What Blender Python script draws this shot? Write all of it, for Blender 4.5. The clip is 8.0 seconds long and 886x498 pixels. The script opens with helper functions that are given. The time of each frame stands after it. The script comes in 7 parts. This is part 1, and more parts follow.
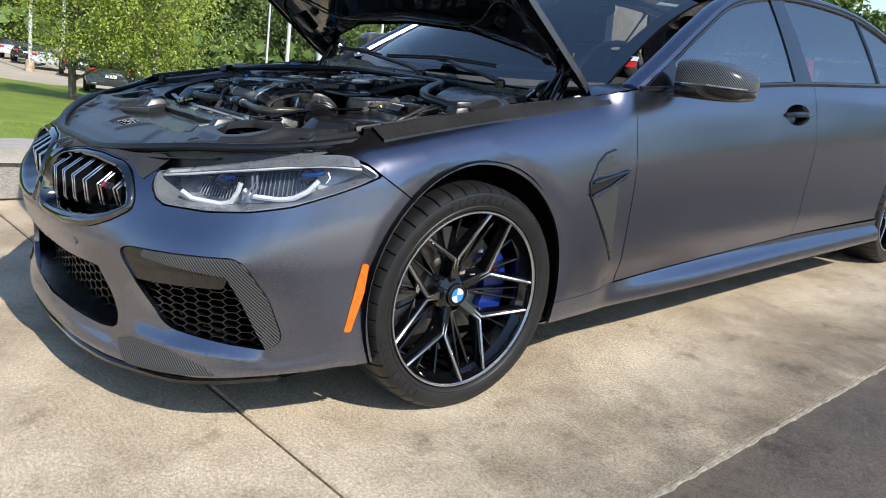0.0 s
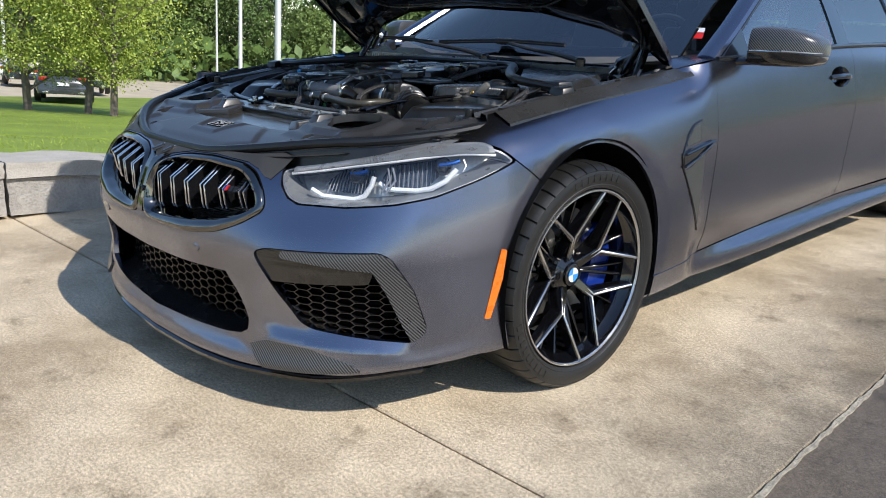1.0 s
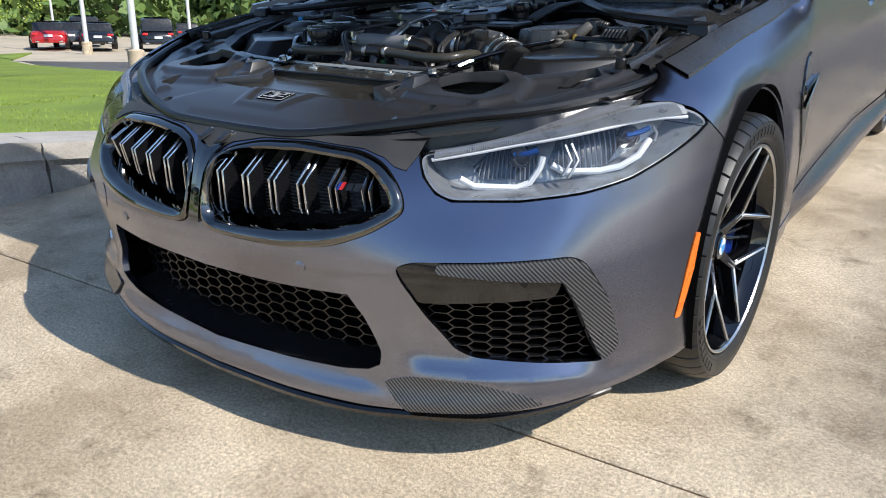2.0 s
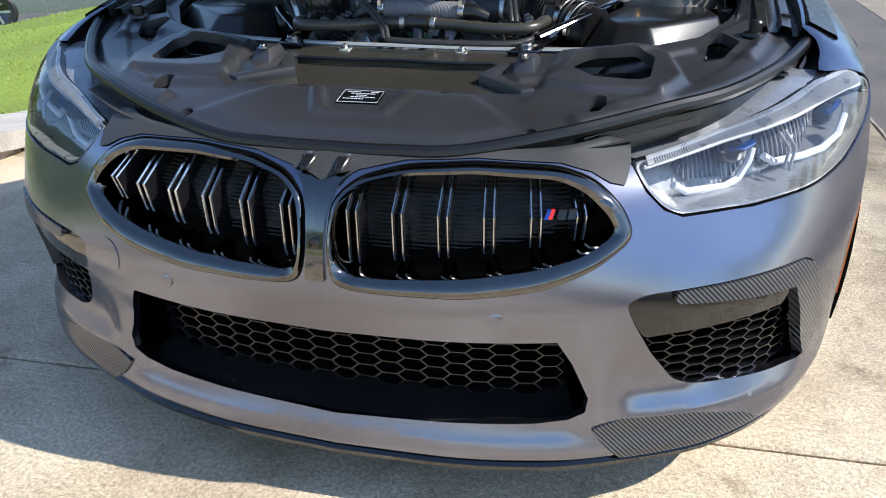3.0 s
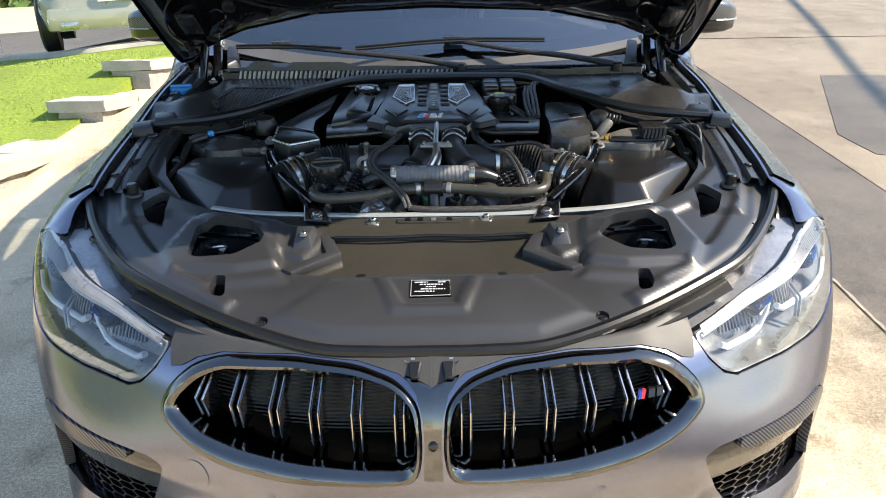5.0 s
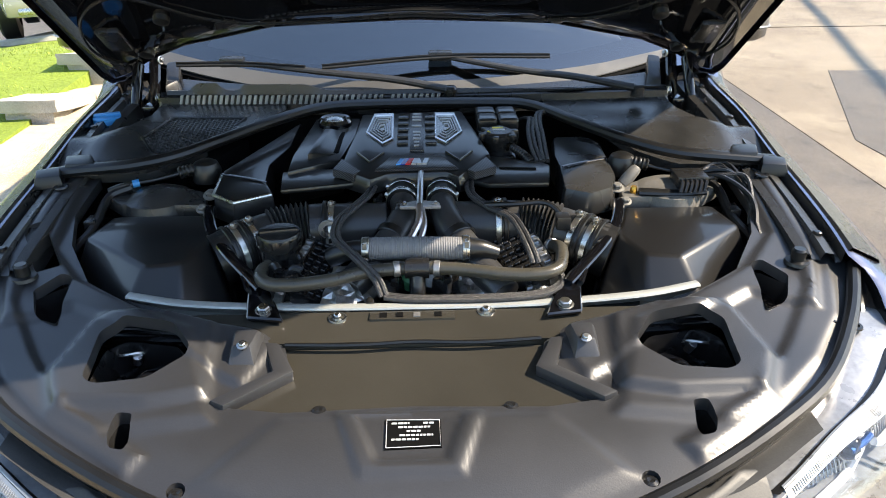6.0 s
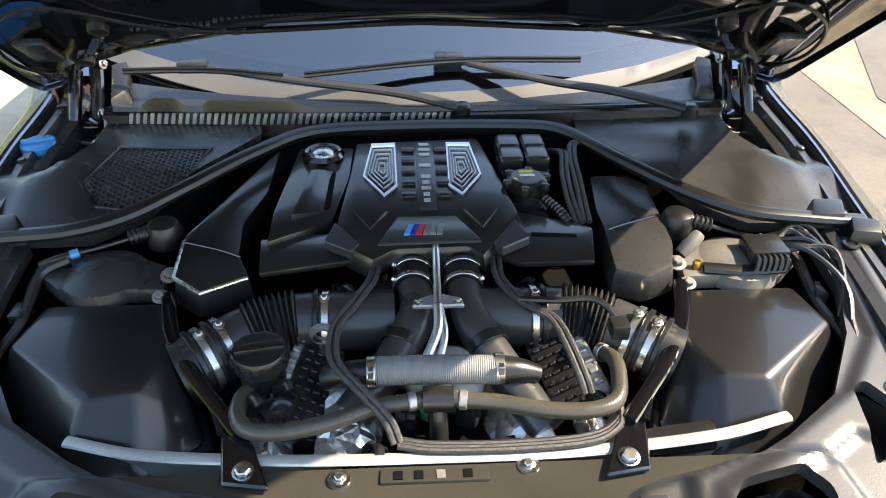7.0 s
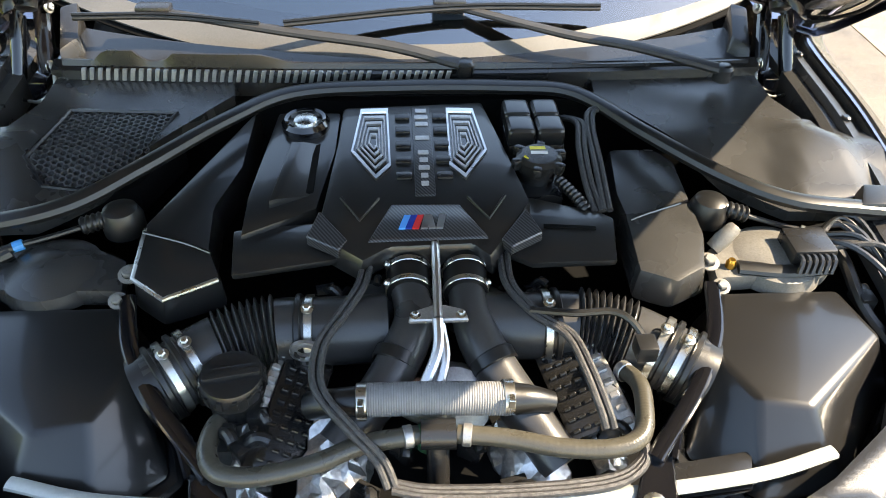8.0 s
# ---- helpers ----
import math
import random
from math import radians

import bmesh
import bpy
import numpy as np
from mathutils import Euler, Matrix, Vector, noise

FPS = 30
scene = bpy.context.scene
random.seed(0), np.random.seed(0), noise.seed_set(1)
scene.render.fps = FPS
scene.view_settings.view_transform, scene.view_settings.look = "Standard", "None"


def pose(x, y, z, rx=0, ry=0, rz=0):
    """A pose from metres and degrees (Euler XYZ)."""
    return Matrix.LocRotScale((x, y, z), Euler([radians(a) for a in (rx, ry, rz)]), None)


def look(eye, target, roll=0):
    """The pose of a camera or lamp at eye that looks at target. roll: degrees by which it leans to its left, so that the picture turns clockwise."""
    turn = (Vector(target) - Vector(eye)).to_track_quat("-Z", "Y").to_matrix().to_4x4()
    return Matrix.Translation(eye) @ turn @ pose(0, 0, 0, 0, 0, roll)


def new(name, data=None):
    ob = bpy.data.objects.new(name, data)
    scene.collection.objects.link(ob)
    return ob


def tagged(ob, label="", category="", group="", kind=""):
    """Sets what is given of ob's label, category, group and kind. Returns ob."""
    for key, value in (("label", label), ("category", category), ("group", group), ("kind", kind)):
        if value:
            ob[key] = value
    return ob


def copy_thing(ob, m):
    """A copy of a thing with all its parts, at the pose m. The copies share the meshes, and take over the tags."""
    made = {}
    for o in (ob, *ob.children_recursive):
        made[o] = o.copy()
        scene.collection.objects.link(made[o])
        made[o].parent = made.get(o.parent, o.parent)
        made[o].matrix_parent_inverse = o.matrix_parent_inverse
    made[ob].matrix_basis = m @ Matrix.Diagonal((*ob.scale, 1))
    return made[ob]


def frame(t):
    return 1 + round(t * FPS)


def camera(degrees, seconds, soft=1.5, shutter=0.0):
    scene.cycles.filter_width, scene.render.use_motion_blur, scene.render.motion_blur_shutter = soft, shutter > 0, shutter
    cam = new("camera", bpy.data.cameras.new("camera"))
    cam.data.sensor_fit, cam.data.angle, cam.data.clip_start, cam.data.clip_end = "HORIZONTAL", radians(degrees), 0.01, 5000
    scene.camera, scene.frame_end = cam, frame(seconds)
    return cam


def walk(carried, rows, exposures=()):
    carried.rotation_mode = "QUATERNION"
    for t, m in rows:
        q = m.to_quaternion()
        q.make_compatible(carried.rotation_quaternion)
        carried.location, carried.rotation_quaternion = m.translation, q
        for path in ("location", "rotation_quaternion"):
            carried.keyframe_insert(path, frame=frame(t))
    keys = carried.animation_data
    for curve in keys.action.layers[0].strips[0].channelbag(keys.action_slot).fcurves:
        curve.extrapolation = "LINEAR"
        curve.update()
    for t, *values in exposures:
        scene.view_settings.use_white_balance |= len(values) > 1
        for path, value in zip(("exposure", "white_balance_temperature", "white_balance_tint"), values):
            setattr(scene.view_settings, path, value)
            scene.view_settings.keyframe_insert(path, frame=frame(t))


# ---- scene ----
cam = camera(61.5, 8.0, soft=0.95)
PATH = [
    (0, (2.462, -1.446, 1.064), (1.024, -0.164, 0.529), 5.0),
    (0.5, (2.419, -1.688, 1.071), (1.012, -0.371, 0.537), 3.5),
    (1, (2.157, -1.786, 1.034), (0.796, -0.433, 0.47), 1.7),
    (1.5, (1.789, -1.84, 1.031), (0.512, -0.435, 0.402), 0.1),
    (1.7, (1.623, -1.871, 1.018), (0.413, -0.421, 0.36), -0.3),
    (2.8, (0.649, -1.895, 1.095), (0.065, -0.199, 0.211), -0.8),
    (3, (0.488, -1.911, 1.101), (0.03, -0.186, 0.2), -1.1),
    (3.5, (0.185, -1.904, 1.166), (-0.026, -0.144, 0.24), -1.5),
    (4, (0.083, -1.878, 1.27), (-0.003, -0.102, 0.353), -1.4),
    (4.5, (0.044, -1.936, 1.397), (0.011, -0.139, 0.519), -1.1),
    (4.7, (0.029, -1.956, 1.435), (0.012, -0.15, 0.575), -1.0),
    (5.8, (0.015, -1.599, 1.435), (0.054, 0.2, 0.562), -0.6),
    (6, (0.022, -1.469, 1.455), (0.066, 0.313, 0.547), -0.5),
    (6.5, (-0.013, -1.198, 1.502), (0.059, 0.53, 0.497), 0.1),
    (7, (-0.04, -1.032, 1.584), (0.064, 0.623, 0.466), 0.7),
    (7.5, (-0.05, -0.957, 1.627), (0.08, 0.621, 0.405), 1.5),
    (8, (-0.045, -0.82, 1.591), (0.082, 0.692, 0.287), 2.0),
]
walk(cam, [(t, look(eye, target, roll)) for t, eye, target, roll in PATH],
     [(0, .88, 6450, 10), (1.7, .95, 6450, 10), (2.8, 1.26, 6300, 10), (3.5, 1.68, 6550, 10), (4.0, 1.86, 6950, 10), (4.7, 1.91, 7400, 10), (5.8, 2.13, 7650, 10), (6.6, 2.54, 8150, 10), (8.0, 3.14, 8800, 10)])

# ---- daylight ----
SUN_WAY = Vector((1.03, .03, 1.0)).normalized()
world = bpy.data.worlds.new("sky")
scene.world = world
world.use_nodes = True
sky = world.node_tree.nodes.new("ShaderNodeTexSky")
sky.sky_type, sky.sun_disc = "NISHITA", False
sky.sun_elevation, sky.sun_rotation = math.asin(SUN_WAY.z), math.atan2(SUN_WAY.x, SUN_WAY.y)
sky.dust_density, sky.ozone_density = 0.25, 3.0
background = world.node_tree.nodes["Background"]
background.inputs["Strength"].default_value = .105
world.node_tree.links.new(sky.outputs["Color"], background.inputs["Color"])
sun = new("sun", bpy.data.lights.new("sun", "SUN"))
sun.data.energy, sun.data.angle, sun.data.color = 2.7, radians(.55), (1.0, .95, .88)
sun.matrix_world = look(SUN_WAY * 20, (0, 0, 0))

# ---- shape tools ----
def pchip(xs, ys):
    """A smooth curve through (xs, ys) with no overshoot; ys may hold rows."""
    xs, ys = np.array(xs, float), np.array(ys, float)
    flat = ys.ndim == 1
    ys = ys.reshape(len(xs), -1)
    h = np.diff(xs)[:, None]
    d = np.diff(ys, axis=0) / h
    m = np.zeros_like(ys)
    m[0], m[-1] = d[0], d[-1]
    if len(xs) > 2:
        a, b = d[:-1], d[1:]
        w1, w2 = 2 * h[1:] + h[:-1], h[1:] + 2 * h[:-1]
        same = a * b > 0
        m[1:-1] = np.where(same, (w1 + w2) / (w1 / np.where(same, a, 1) + w2 / np.where(same, b, 1)), 0)

    def at(x):
        x = np.clip(np.asarray(x, float), xs[0], xs[-1])
        i = np.clip(np.searchsorted(xs, x, side="right") - 1, 0, len(xs) - 2)
        hh = h[i, 0]
        s = ((x - xs[i]) / hh)[..., None]
        hh = hh[..., None]
        out = ((2 * s**3 - 3 * s**2 + 1) * ys[i] + (s**3 - 2 * s**2 + s) * hh * m[i]
               + (-2 * s**3 + 3 * s**2) * ys[i + 1] + (s**3 - s**2) * hh * m[i + 1])
        return out[..., 0] if flat else out
    return at


# The car: x to its left side, y to its rear, front axle at y = 0. Plan outline at bumper height, from the nose round the left side.
PLAN = [(0, -.912), (.2, -.905), (.4, -.874), (.55, -.822), (.69, -.752), (.79, -.67), (.862, -.57), (.918, -.455), (.955, -.33),
        (.972, -.15), (.977, .05), (.975, .35), (.966, .6), (.957, .75), (.952, 1.4), (.957, 2.1), (.968, 2.9), (.976, 3.45), (.958, 3.95), (.88, 4.35), (.6, 4.52), (0, 4.55)]
plan_u = np.r_[0, np.cumsum(np.hypot(*np.diff(np.array(PLAN), axis=0).T))]
plan_xy = pchip(plan_u, PLAN)
# Cross sections from the sill up to the bonnet gap: (inward offset, height), at numbered places of the outline.
SECTIONS = {
    0: [(.10, .120), (.012, .135), (.016, .19), (.022, .30), (.012, .40), (.0, .47), (.018, .56), (.052, .64), (.115, .69)],
    2: [(.10, .125), (.012, .140), (.018, .20), (.022, .30), (.010, .40), (.0, .47), (.022, .56), (.062, .64), (.130, .70)],
    4: [(.08, .140), (.004, .160), (.008, .22), (.014, .30), (.006, .40), (.0, .48), (.046, .58), (.100, .67), (.195, .735)],
    6: [(.05, .175), (.000, .190), (.002, .24), (.004, .32), (.000, .42), (.0, .50), (.018, .60), (.058, .70), (.170, .775)],
    8: [(.02, .200), (.004, .210), (.002, .27), (.000, .35), (.000, .44), (.0, .53), (.012, .64), (.045, .75), (.155, .815)],
    10: [(.02, .200), (.004, .210), (.002, .27), (.000, .35), (.000, .44), (.0, .56), (.014, .69), (.058, .80), (.155, .865)],
    11: [(.02, .190), (.008, .200), (.004, .27), (.002, .36), (.000, .46), (.003, .58), (.020, .72), (.055, .83), (.138, .900)],
    12: [(.025, .185), (.010, .195), (.002, .27), (.000, .37), (.000, .48), (.003, .60), (.014, .74), (.050, .86), (.132, .924)],
    13: [(.05, .175), (.020, .190), (.026, .275), (.008, .36), (.002, .50), (.000, .67), (.013, .77), (.034, .88), (.058, .960)],
    14: [(.05, .175), (.020, .190), (.032, .285), (.012, .38), (.008, .50), (.000, .70), (.014, .80), (.036, .91), (.060, .985)],
    15: [(.05, .175), (.020, .190), (.032, .290), (.012, .38), (.008, .52), (.000, .73), (.016, .83), (.042, .94), (.070, 1.015)],
    17: [(.02, .190), (.006, .200), (.004, .27), (.000, .38), (.000, .52), (.000, .68), (.010, .82), (.050, .95), (.110, 1.040)],
    19: [(.03, .230), (.006, .240), (.004, .30), (.000, .40), (.000, .54), (.004, .70), (.020, .84), (.060, .96), (.140, 1.050)],
    21: [(.05, .230), (.006, .240), (.004, .30), (.000, .40), (.000, .54), (.004, .70), (.030, .84), (.080, .98), (.200, 1.080)],
}
sect_at = pchip([plan_u[k] for k in SECTIONS], [np.ravel(s) for s in SECTIONS.values()])
TABLE_U = np.linspace(0, plan_u[-1], 700)
TABLE_Z = sect_at(TABLE_U).reshape(len(TABLE_U), 9, 2)


def plan_normal(u):
    a, b = plan_xy(np.clip(u - .03, 0, plan_u[-1])), plan_xy(np.clip(u + .03, 0, plan_u[-1]))
    t = b - a
    t = t / np.linalg.norm(t, axis=-1, keepdims=True)
    n = np.stack([t[..., 1], -t[..., 0]], -1)
    return n


def hermite_rows(rows, v):
    """Row-wise smooth interpolation of 9 control rows (n, 9, 2) at v (n)."""
    s = np.clip(v, 0, 1) * 8
    i = np.clip(s.astype(int), 0, 7)
    f = (s - i)[:, None]
    k = np.arange(len(v))
    p0, p1 = rows[k, i], rows[k, i + 1]
    m0 = np.where((i > 0)[:, None], (rows[k, i + 1] - rows[k, np.maximum(i - 1, 0)]) / 2, p1 - p0)
    m1 = np.where((i < 7)[:, None], (rows[k, np.minimum(i + 2, 8)] - rows[k, i]) / 2, p1 - p0)
    return (2 * f**3 - 3 * f**2 + 1) * p0 + (f**3 - 2 * f**2 + f) * m0 + (-2 * f**3 + 3 * f**2) * p1 + (f**3 - f**2) * m1


def skin(u, v, sink=0.0):
    """Points of the body's skin at outline length u and level v (0 sill, 1 bonnet gap), sunk inwards by some metres."""
    u, v = np.atleast_1d(np.asarray(u, float)), np.atleast_1d(np.asarray(v, float))
    rows = np.stack([[np.interp(u, TABLE_U, TABLE_Z[:, k, c]) for c in (0, 1)] for k in range(9)])
    rows = rows.transpose(2, 0, 1)
    dz = hermite_rows(rows, v)
    n = plan_normal(u)
    xy = plan_xy(u) - n * (dz[:, :1] + sink)
    return np.c_[xy, dz[:, 1]]


def level(u, z):
    """The level v at which the skin has height z."""
    u, z = np.atleast_1d(np.asarray(u, float)), np.atleast_1d(np.asarray(z, float))
    lo, hi = np.zeros(len(u)), np.ones(len(u))
    for _ in range(26):
        mid = (lo + hi) / 2
        up = skin(u, mid)[:, 2] < z
        lo, hi = np.where(up, mid, lo), np.where(up, hi, mid)
    return (lo + hi) / 2


def u_side(y):
    """The outline length at which the left side has that y."""
    us = np.linspace(0, plan_u[18], 3000)
    return float(np.interp(y, plan_xy(us)[:, 1], us))
def join(*pieces):
    verts, faces = [], []
    for v, f in pieces:
        k = len(verts)
        verts.extend(tuple(p) for p in v)
        faces.extend(tuple(i + k for i in face) for face in f)
    return verts, faces


def flip(vf):
    """The mirror image across the car's middle."""
    return [(-x, y, z) for x, y, z in vf[0]], [tuple(reversed(f)) for f in vf[1]]


def turned(vf):
    return vf[0], [tuple(reversed(f)) for f in vf[1]]


def moved(vf, m):
    return [tuple(m @ Vector(p)) for p in vf[0]], vf[1]


def part(name, vf, material, parent=None, label="", sharp=32, smooth=True):
    """One mesh object, a part of its parent."""
    data = bpy.data.meshes.new(name)
    data.from_pydata([tuple(float(c) for c in p) for p in vf[0]], [], vf[1])
    data.materials.append(material)
    if smooth:
        data.shade_smooth()
        data.set_sharp_from_angle(angle=radians(sharp))
    data.update()
    ob = new(name, data)
    if parent:
        ob.parent = parent
    if label:
        ob["label"] = label
    return ob


def pair(name, vf, material, parent, label="", sharp=32):
    """The same part on the car's left and right side."""
    return [part(name, v, material, parent, label, sharp) for v in (vf, flip(vf))]


def thing(name, label, category, group="", m=None):
    ob = new(name)
    ob.empty_display_size = .2
    tagged(ob, label, category, group)
    if m is not None:
        ob.matrix_world = m
    return ob


def from_bm(bm):
    bmesh.ops.recalc_face_normals(bm, faces=bm.faces)
    bm.verts.index_update()
    out = [tuple(v.co) for v in bm.verts], [tuple(v.index for v in f.verts) for f in bm.faces]
    bm.free()
    return out


def bevelled(vf, width, segments=2):
    bm = bmesh.new()
    vs = [bm.verts.new(p) for p in vf[0]]
    for f in vf[1]:
        bm.faces.new([vs[i] for i in f])
    bmesh.ops.recalc_face_normals(bm, faces=bm.faces)
    bm.normal_update()
    edges = [e for e in bm.edges if len(e.link_faces) == 2 and e.calc_face_angle(0) > .25]
    bmesh.ops.bevel(bm, geom=edges, offset=width, segments=segments, affect="EDGES", profile=.6, clamp_overlap=True)
    return from_bm(bm)


def box(x0, y0, z0, x1, y1, z1, bevel=0.0, segments=2):
    v = [(x, y, z) for z in (z0, z1) for y in (y0, y1) for x in (x0, x1)]
    f = [(0, 2, 3, 1), (4, 5, 7, 6), (0, 1, 5, 4), (2, 6, 7, 3), (0, 4, 6, 2), (1, 3, 7, 5)]
    return bevelled((v, f), bevel, segments) if bevel else (v, f)


def loft(rings, close=True, caps=True):
    """Joins rings of equally many points."""
    n = len(rings[0])
    verts = [p for ring in rings for p in ring]
    faces = []
    for a in range(len(rings) - 1):
        for b in range(n if close else n - 1):
            c = (b + 1) % n
            faces.append((a * n + b, a * n + c, (a + 1) * n + c, (a + 1) * n + b))
    if caps and close:
        faces += [tuple(reversed(range(n))), tuple(range((len(rings) - 1) * n, len(rings) * n))]
    return verts, faces


def frustum(low, high, bevel=0.0, segments=2):
    """A solid between two outlines (lists of points in space) of equally many points."""
    vf = loft([low, high])
    return bevelled(vf, bevel, segments) if bevel else vf


def prism(outline, z0, z1, bevel=0.0, segments=2):
    return frustum([(x, y, z0) for x, y in outline], [(x, y, z1) for x, y in outline], bevel, segments)


def smooth_path(points, n=8):
    """A smooth line through points."""
    p = np.array(points, float)
    d = np.r_[0, np.cumsum(np.linalg.norm(np.diff(p, axis=0), axis=1) ** .6)]
    q = np.vstack([2 * p[0] - p[1], p, 2 * p[-1] - p[-2]])
    out = []
    for i in range(len(p) - 1):
        a, b, c, e = q[i:i + 4]
        for s in np.arange(n) / n:
            out.append(.5 * (2 * b + (c - a) * s + (2 * a - 5 * b + 4 * c - e) * s**2 + (3 * b - a - 3 * c + e) * s**3))
    return np.array(out + [p[-1]])


def tube(points, radius, sides=12, n=8, caps=True, flat=1.0, up=None):
    """A pipe along a smooth line. radius: a number, or a function of the way along it (0 to 1) and its length."""
    line = smooth_path(points, n) if n else np.array(points, float)
    run = np.r_[0, np.cumsum(np.linalg.norm(np.diff(line, axis=0), axis=1))]
    tang = np.gradient(line, axis=0)
    tang /= np.linalg.norm(tang, axis=1, keepdims=True) + 1e-12
    side = np.cross(tang[0], (0, 0, 1) if up is None else up)
    if np.linalg.norm(side) < .1:
        side = np.cross(tang[0], (0, 1, 0))
    rings = []
    for k in range(len(line)):
        side = side - tang[k] * (side @ tang[k])
        side = side / np.linalg.norm(side)
        top = np.cross(side, tang[k])
        r = radius(run[k] / run[-1], run[-1]) if callable(radius) else radius
        rings.append([tuple(line[k] + r * (math.cos(a) * side + flat * math.sin(a) * top)) for a in np.arange(sides) * 2 * math.pi / sides])
    return loft(rings, True, caps)


def lathe(profile, sides=24, m=None, caps=False):
    """Turns (radius, height) pairs round z; m places it."""
    rings = [[(r * math.cos(a), r * math.sin(a), h) for a in np.arange(sides) * 2 * math.pi / sides] for r, h in profile]
    vf = turned(loft(rings, True, caps))
    vf = vf if profile[-1][1] < profile[0][1] else turned(vf)
    return moved(vf, m) if m is not None else vf


def axis_to(place, way):
    """A pose at place whose z axis points along way."""
    return Matrix.Translation(place) @ Vector(way).to_track_quat("Z", "Y").to_matrix().to_4x4()


def bolt(place, way, size):
    """A flanged hexagon bolt."""
    head = lathe([(size * 1.5, 0), (size * 1.5, size * .25), (size * .95, size * .4)], 14, None)
    cap = lathe([(size * .9, size * .35), (size * .9, size * 1.0), (size * .7, size * 1.15), (.0005, size * 1.15)], 6)
    return moved(join(head, cap), axis_to(place, way))


def inside(poly, x, y):
    """Whether points lie inside a polygon."""
    p = np.array(poly)
    q = np.roll(p, -1, axis=0)
    x, y = np.asarray(x)[..., None], np.asarray(y)[..., None]
    cross = (p[:, 1] > y) != (q[:, 1] > y)
    dy = np.where(q[:, 1] == p[:, 1], 1e-12, q[:, 1] - p[:, 1])
    at = (q[:, 0] - p[:, 0]) * (y - p[:, 1]) / dy + p[:, 0]
    return (np.sum(cross & (x < at), axis=-1) % 2) == 1


def edge_distance(poly, x, y):
    p = np.array(poly)
    d = np.roll(p, -1, axis=0) - p
    x, y = np.asarray(x)[..., None], np.asarray(y)[..., None]
    s = np.clip(((x - p[:, 0]) * d[:, 0] + (y - p[:, 1]) * d[:, 1]) / (np.sum(d * d, axis=1) + 1e-15), 0, 1)
    return np.hypot(x - p[:, 0] - s * d[:, 0], y - p[:, 1] - s * d[:, 1]).min(-1)


def rounded(poly, radius, n=4):
    """A polygon with its corners rounded."""
    p, out = np.array(poly, float), []
    for i in range(len(p)):
        a, b, c = p[i - 1], p[i], p[(i + 1) % len(p)]
        la, lc = np.linalg.norm(a - b), np.linalg.norm(c - b)
        r = min(radius, .45 * la, .45 * lc)
        s, e = b + (a - b) / la * r, b + (c - b) / lc * r
        for t in np.linspace(0, 1, n + 1):
            out.append(tuple((1 - t) ** 2 * s + 2 * t * (1 - t) * b + t * t * e))
    return out


def dense(poly, step):
    out = []
    for a, b in zip(poly, list(poly[1:]) + [poly[0]]):
        k = max(1, int(math.hypot(b[0] - a[0], b[1] - a[1]) / step + .5))
        out += [(a[0] + (b[0] - a[0]) * i / k, a[1] + (b[1] - a[1]) * i / k) for i in range(k)]
    return out


def sheet(outline, holes, surface, step, lip=0.0, sunk=0.0, turn=False, folds=()):
    """A curved sheet with openings. outline, holes: polygons of its two coordinates; surface(a, b, sink) gives places.
    lip: how deep its edges fold back; folds: lines along which the net follows a crease."""
    from mathutils.geometry import delaunay_2d_cdt
    loops = [dense(outline, step)] + [dense(h, step) for h in holes]
    pts, edges = [], []
    for loop in loops:
        k = len(pts)
        pts += loop
        edges += [(k + i, k + (i + 1) % len(loop)) for i in range(len(loop))]
    o = np.array(outline)
    gx, gy = np.meshgrid(np.arange(o[:, 0].min() + step / 2, o[:, 0].max(), step), np.arange(o[:, 1].min() + step / 2, o[:, 1].max(), step))
    gx, gy = gx.ravel(), gy.ravel()
    keep = inside(loops[0], gx, gy) & (edge_distance(loops[0], gx, gy) > step * .45)
    for h in loops[1:]:
        keep &= ~inside(h, gx, gy) & (edge_distance(h, gx, gy) > step * .45)
    for fold in folds:
        f = np.array(fold)
        ok = inside(loops[0], f[:, 0], f[:, 1]) & (edge_distance(loops[0], f[:, 0], f[:, 1]) > step * .25)
        far = np.hypot(gx[:, None] - f[None, :, 0], gy[:, None] - f[None, :, 1]).min(1) > step * .5
        keep &= far
        for i in range(len(f)):
            if ok[i]:
                pts = pts + [tuple(f[i])]
                if i and ok[i - 1]:
                    edges.append((len(pts) - 2, len(pts) - 1))
    pts = pts + list(zip(gx[keep], gy[keep]))
    v2, _, tris, *_ = delaunay_2d_cdt([Vector((float(a), float(b))) for a, b in pts], edges, [], 0, 1e-7)
    v2 = np.array([tuple(v) for v in v2])
    mid = np.array([v2[list(f)].mean(0) for f in tris])
    keep = inside(loops[0], mid[:, 0], mid[:, 1])
    for h in loops[1:]:
        keep &= ~inside(h, mid[:, 0], mid[:, 1])
    faces = [tuple(f) for f, k in zip(tris, keep) if k]
    verts = [tuple(p) for p in surface(v2[:, 0], v2[:, 1], sunk)]
    if lip:
        count = {}
        for f in faces:
            for a, b in zip(f, f[1:] + f[:1]):
                count[(a, b)] = count.get((a, b), 0) + 1
        rim = [(a, b) for a, b in count if (b, a) not in count]
        ids = sorted({i for e in rim for i in e})
        low = surface(v2[ids, 0], v2[ids, 1], sunk + lip)
        at = {i: len(verts) + k for k, i in enumerate(ids)}
        verts += [tuple(p) for p in low]
        faces += [(b, a, at[a], at[b]) for a, b in rim]
    return turned((verts, faces)) if turn else (verts, faces)


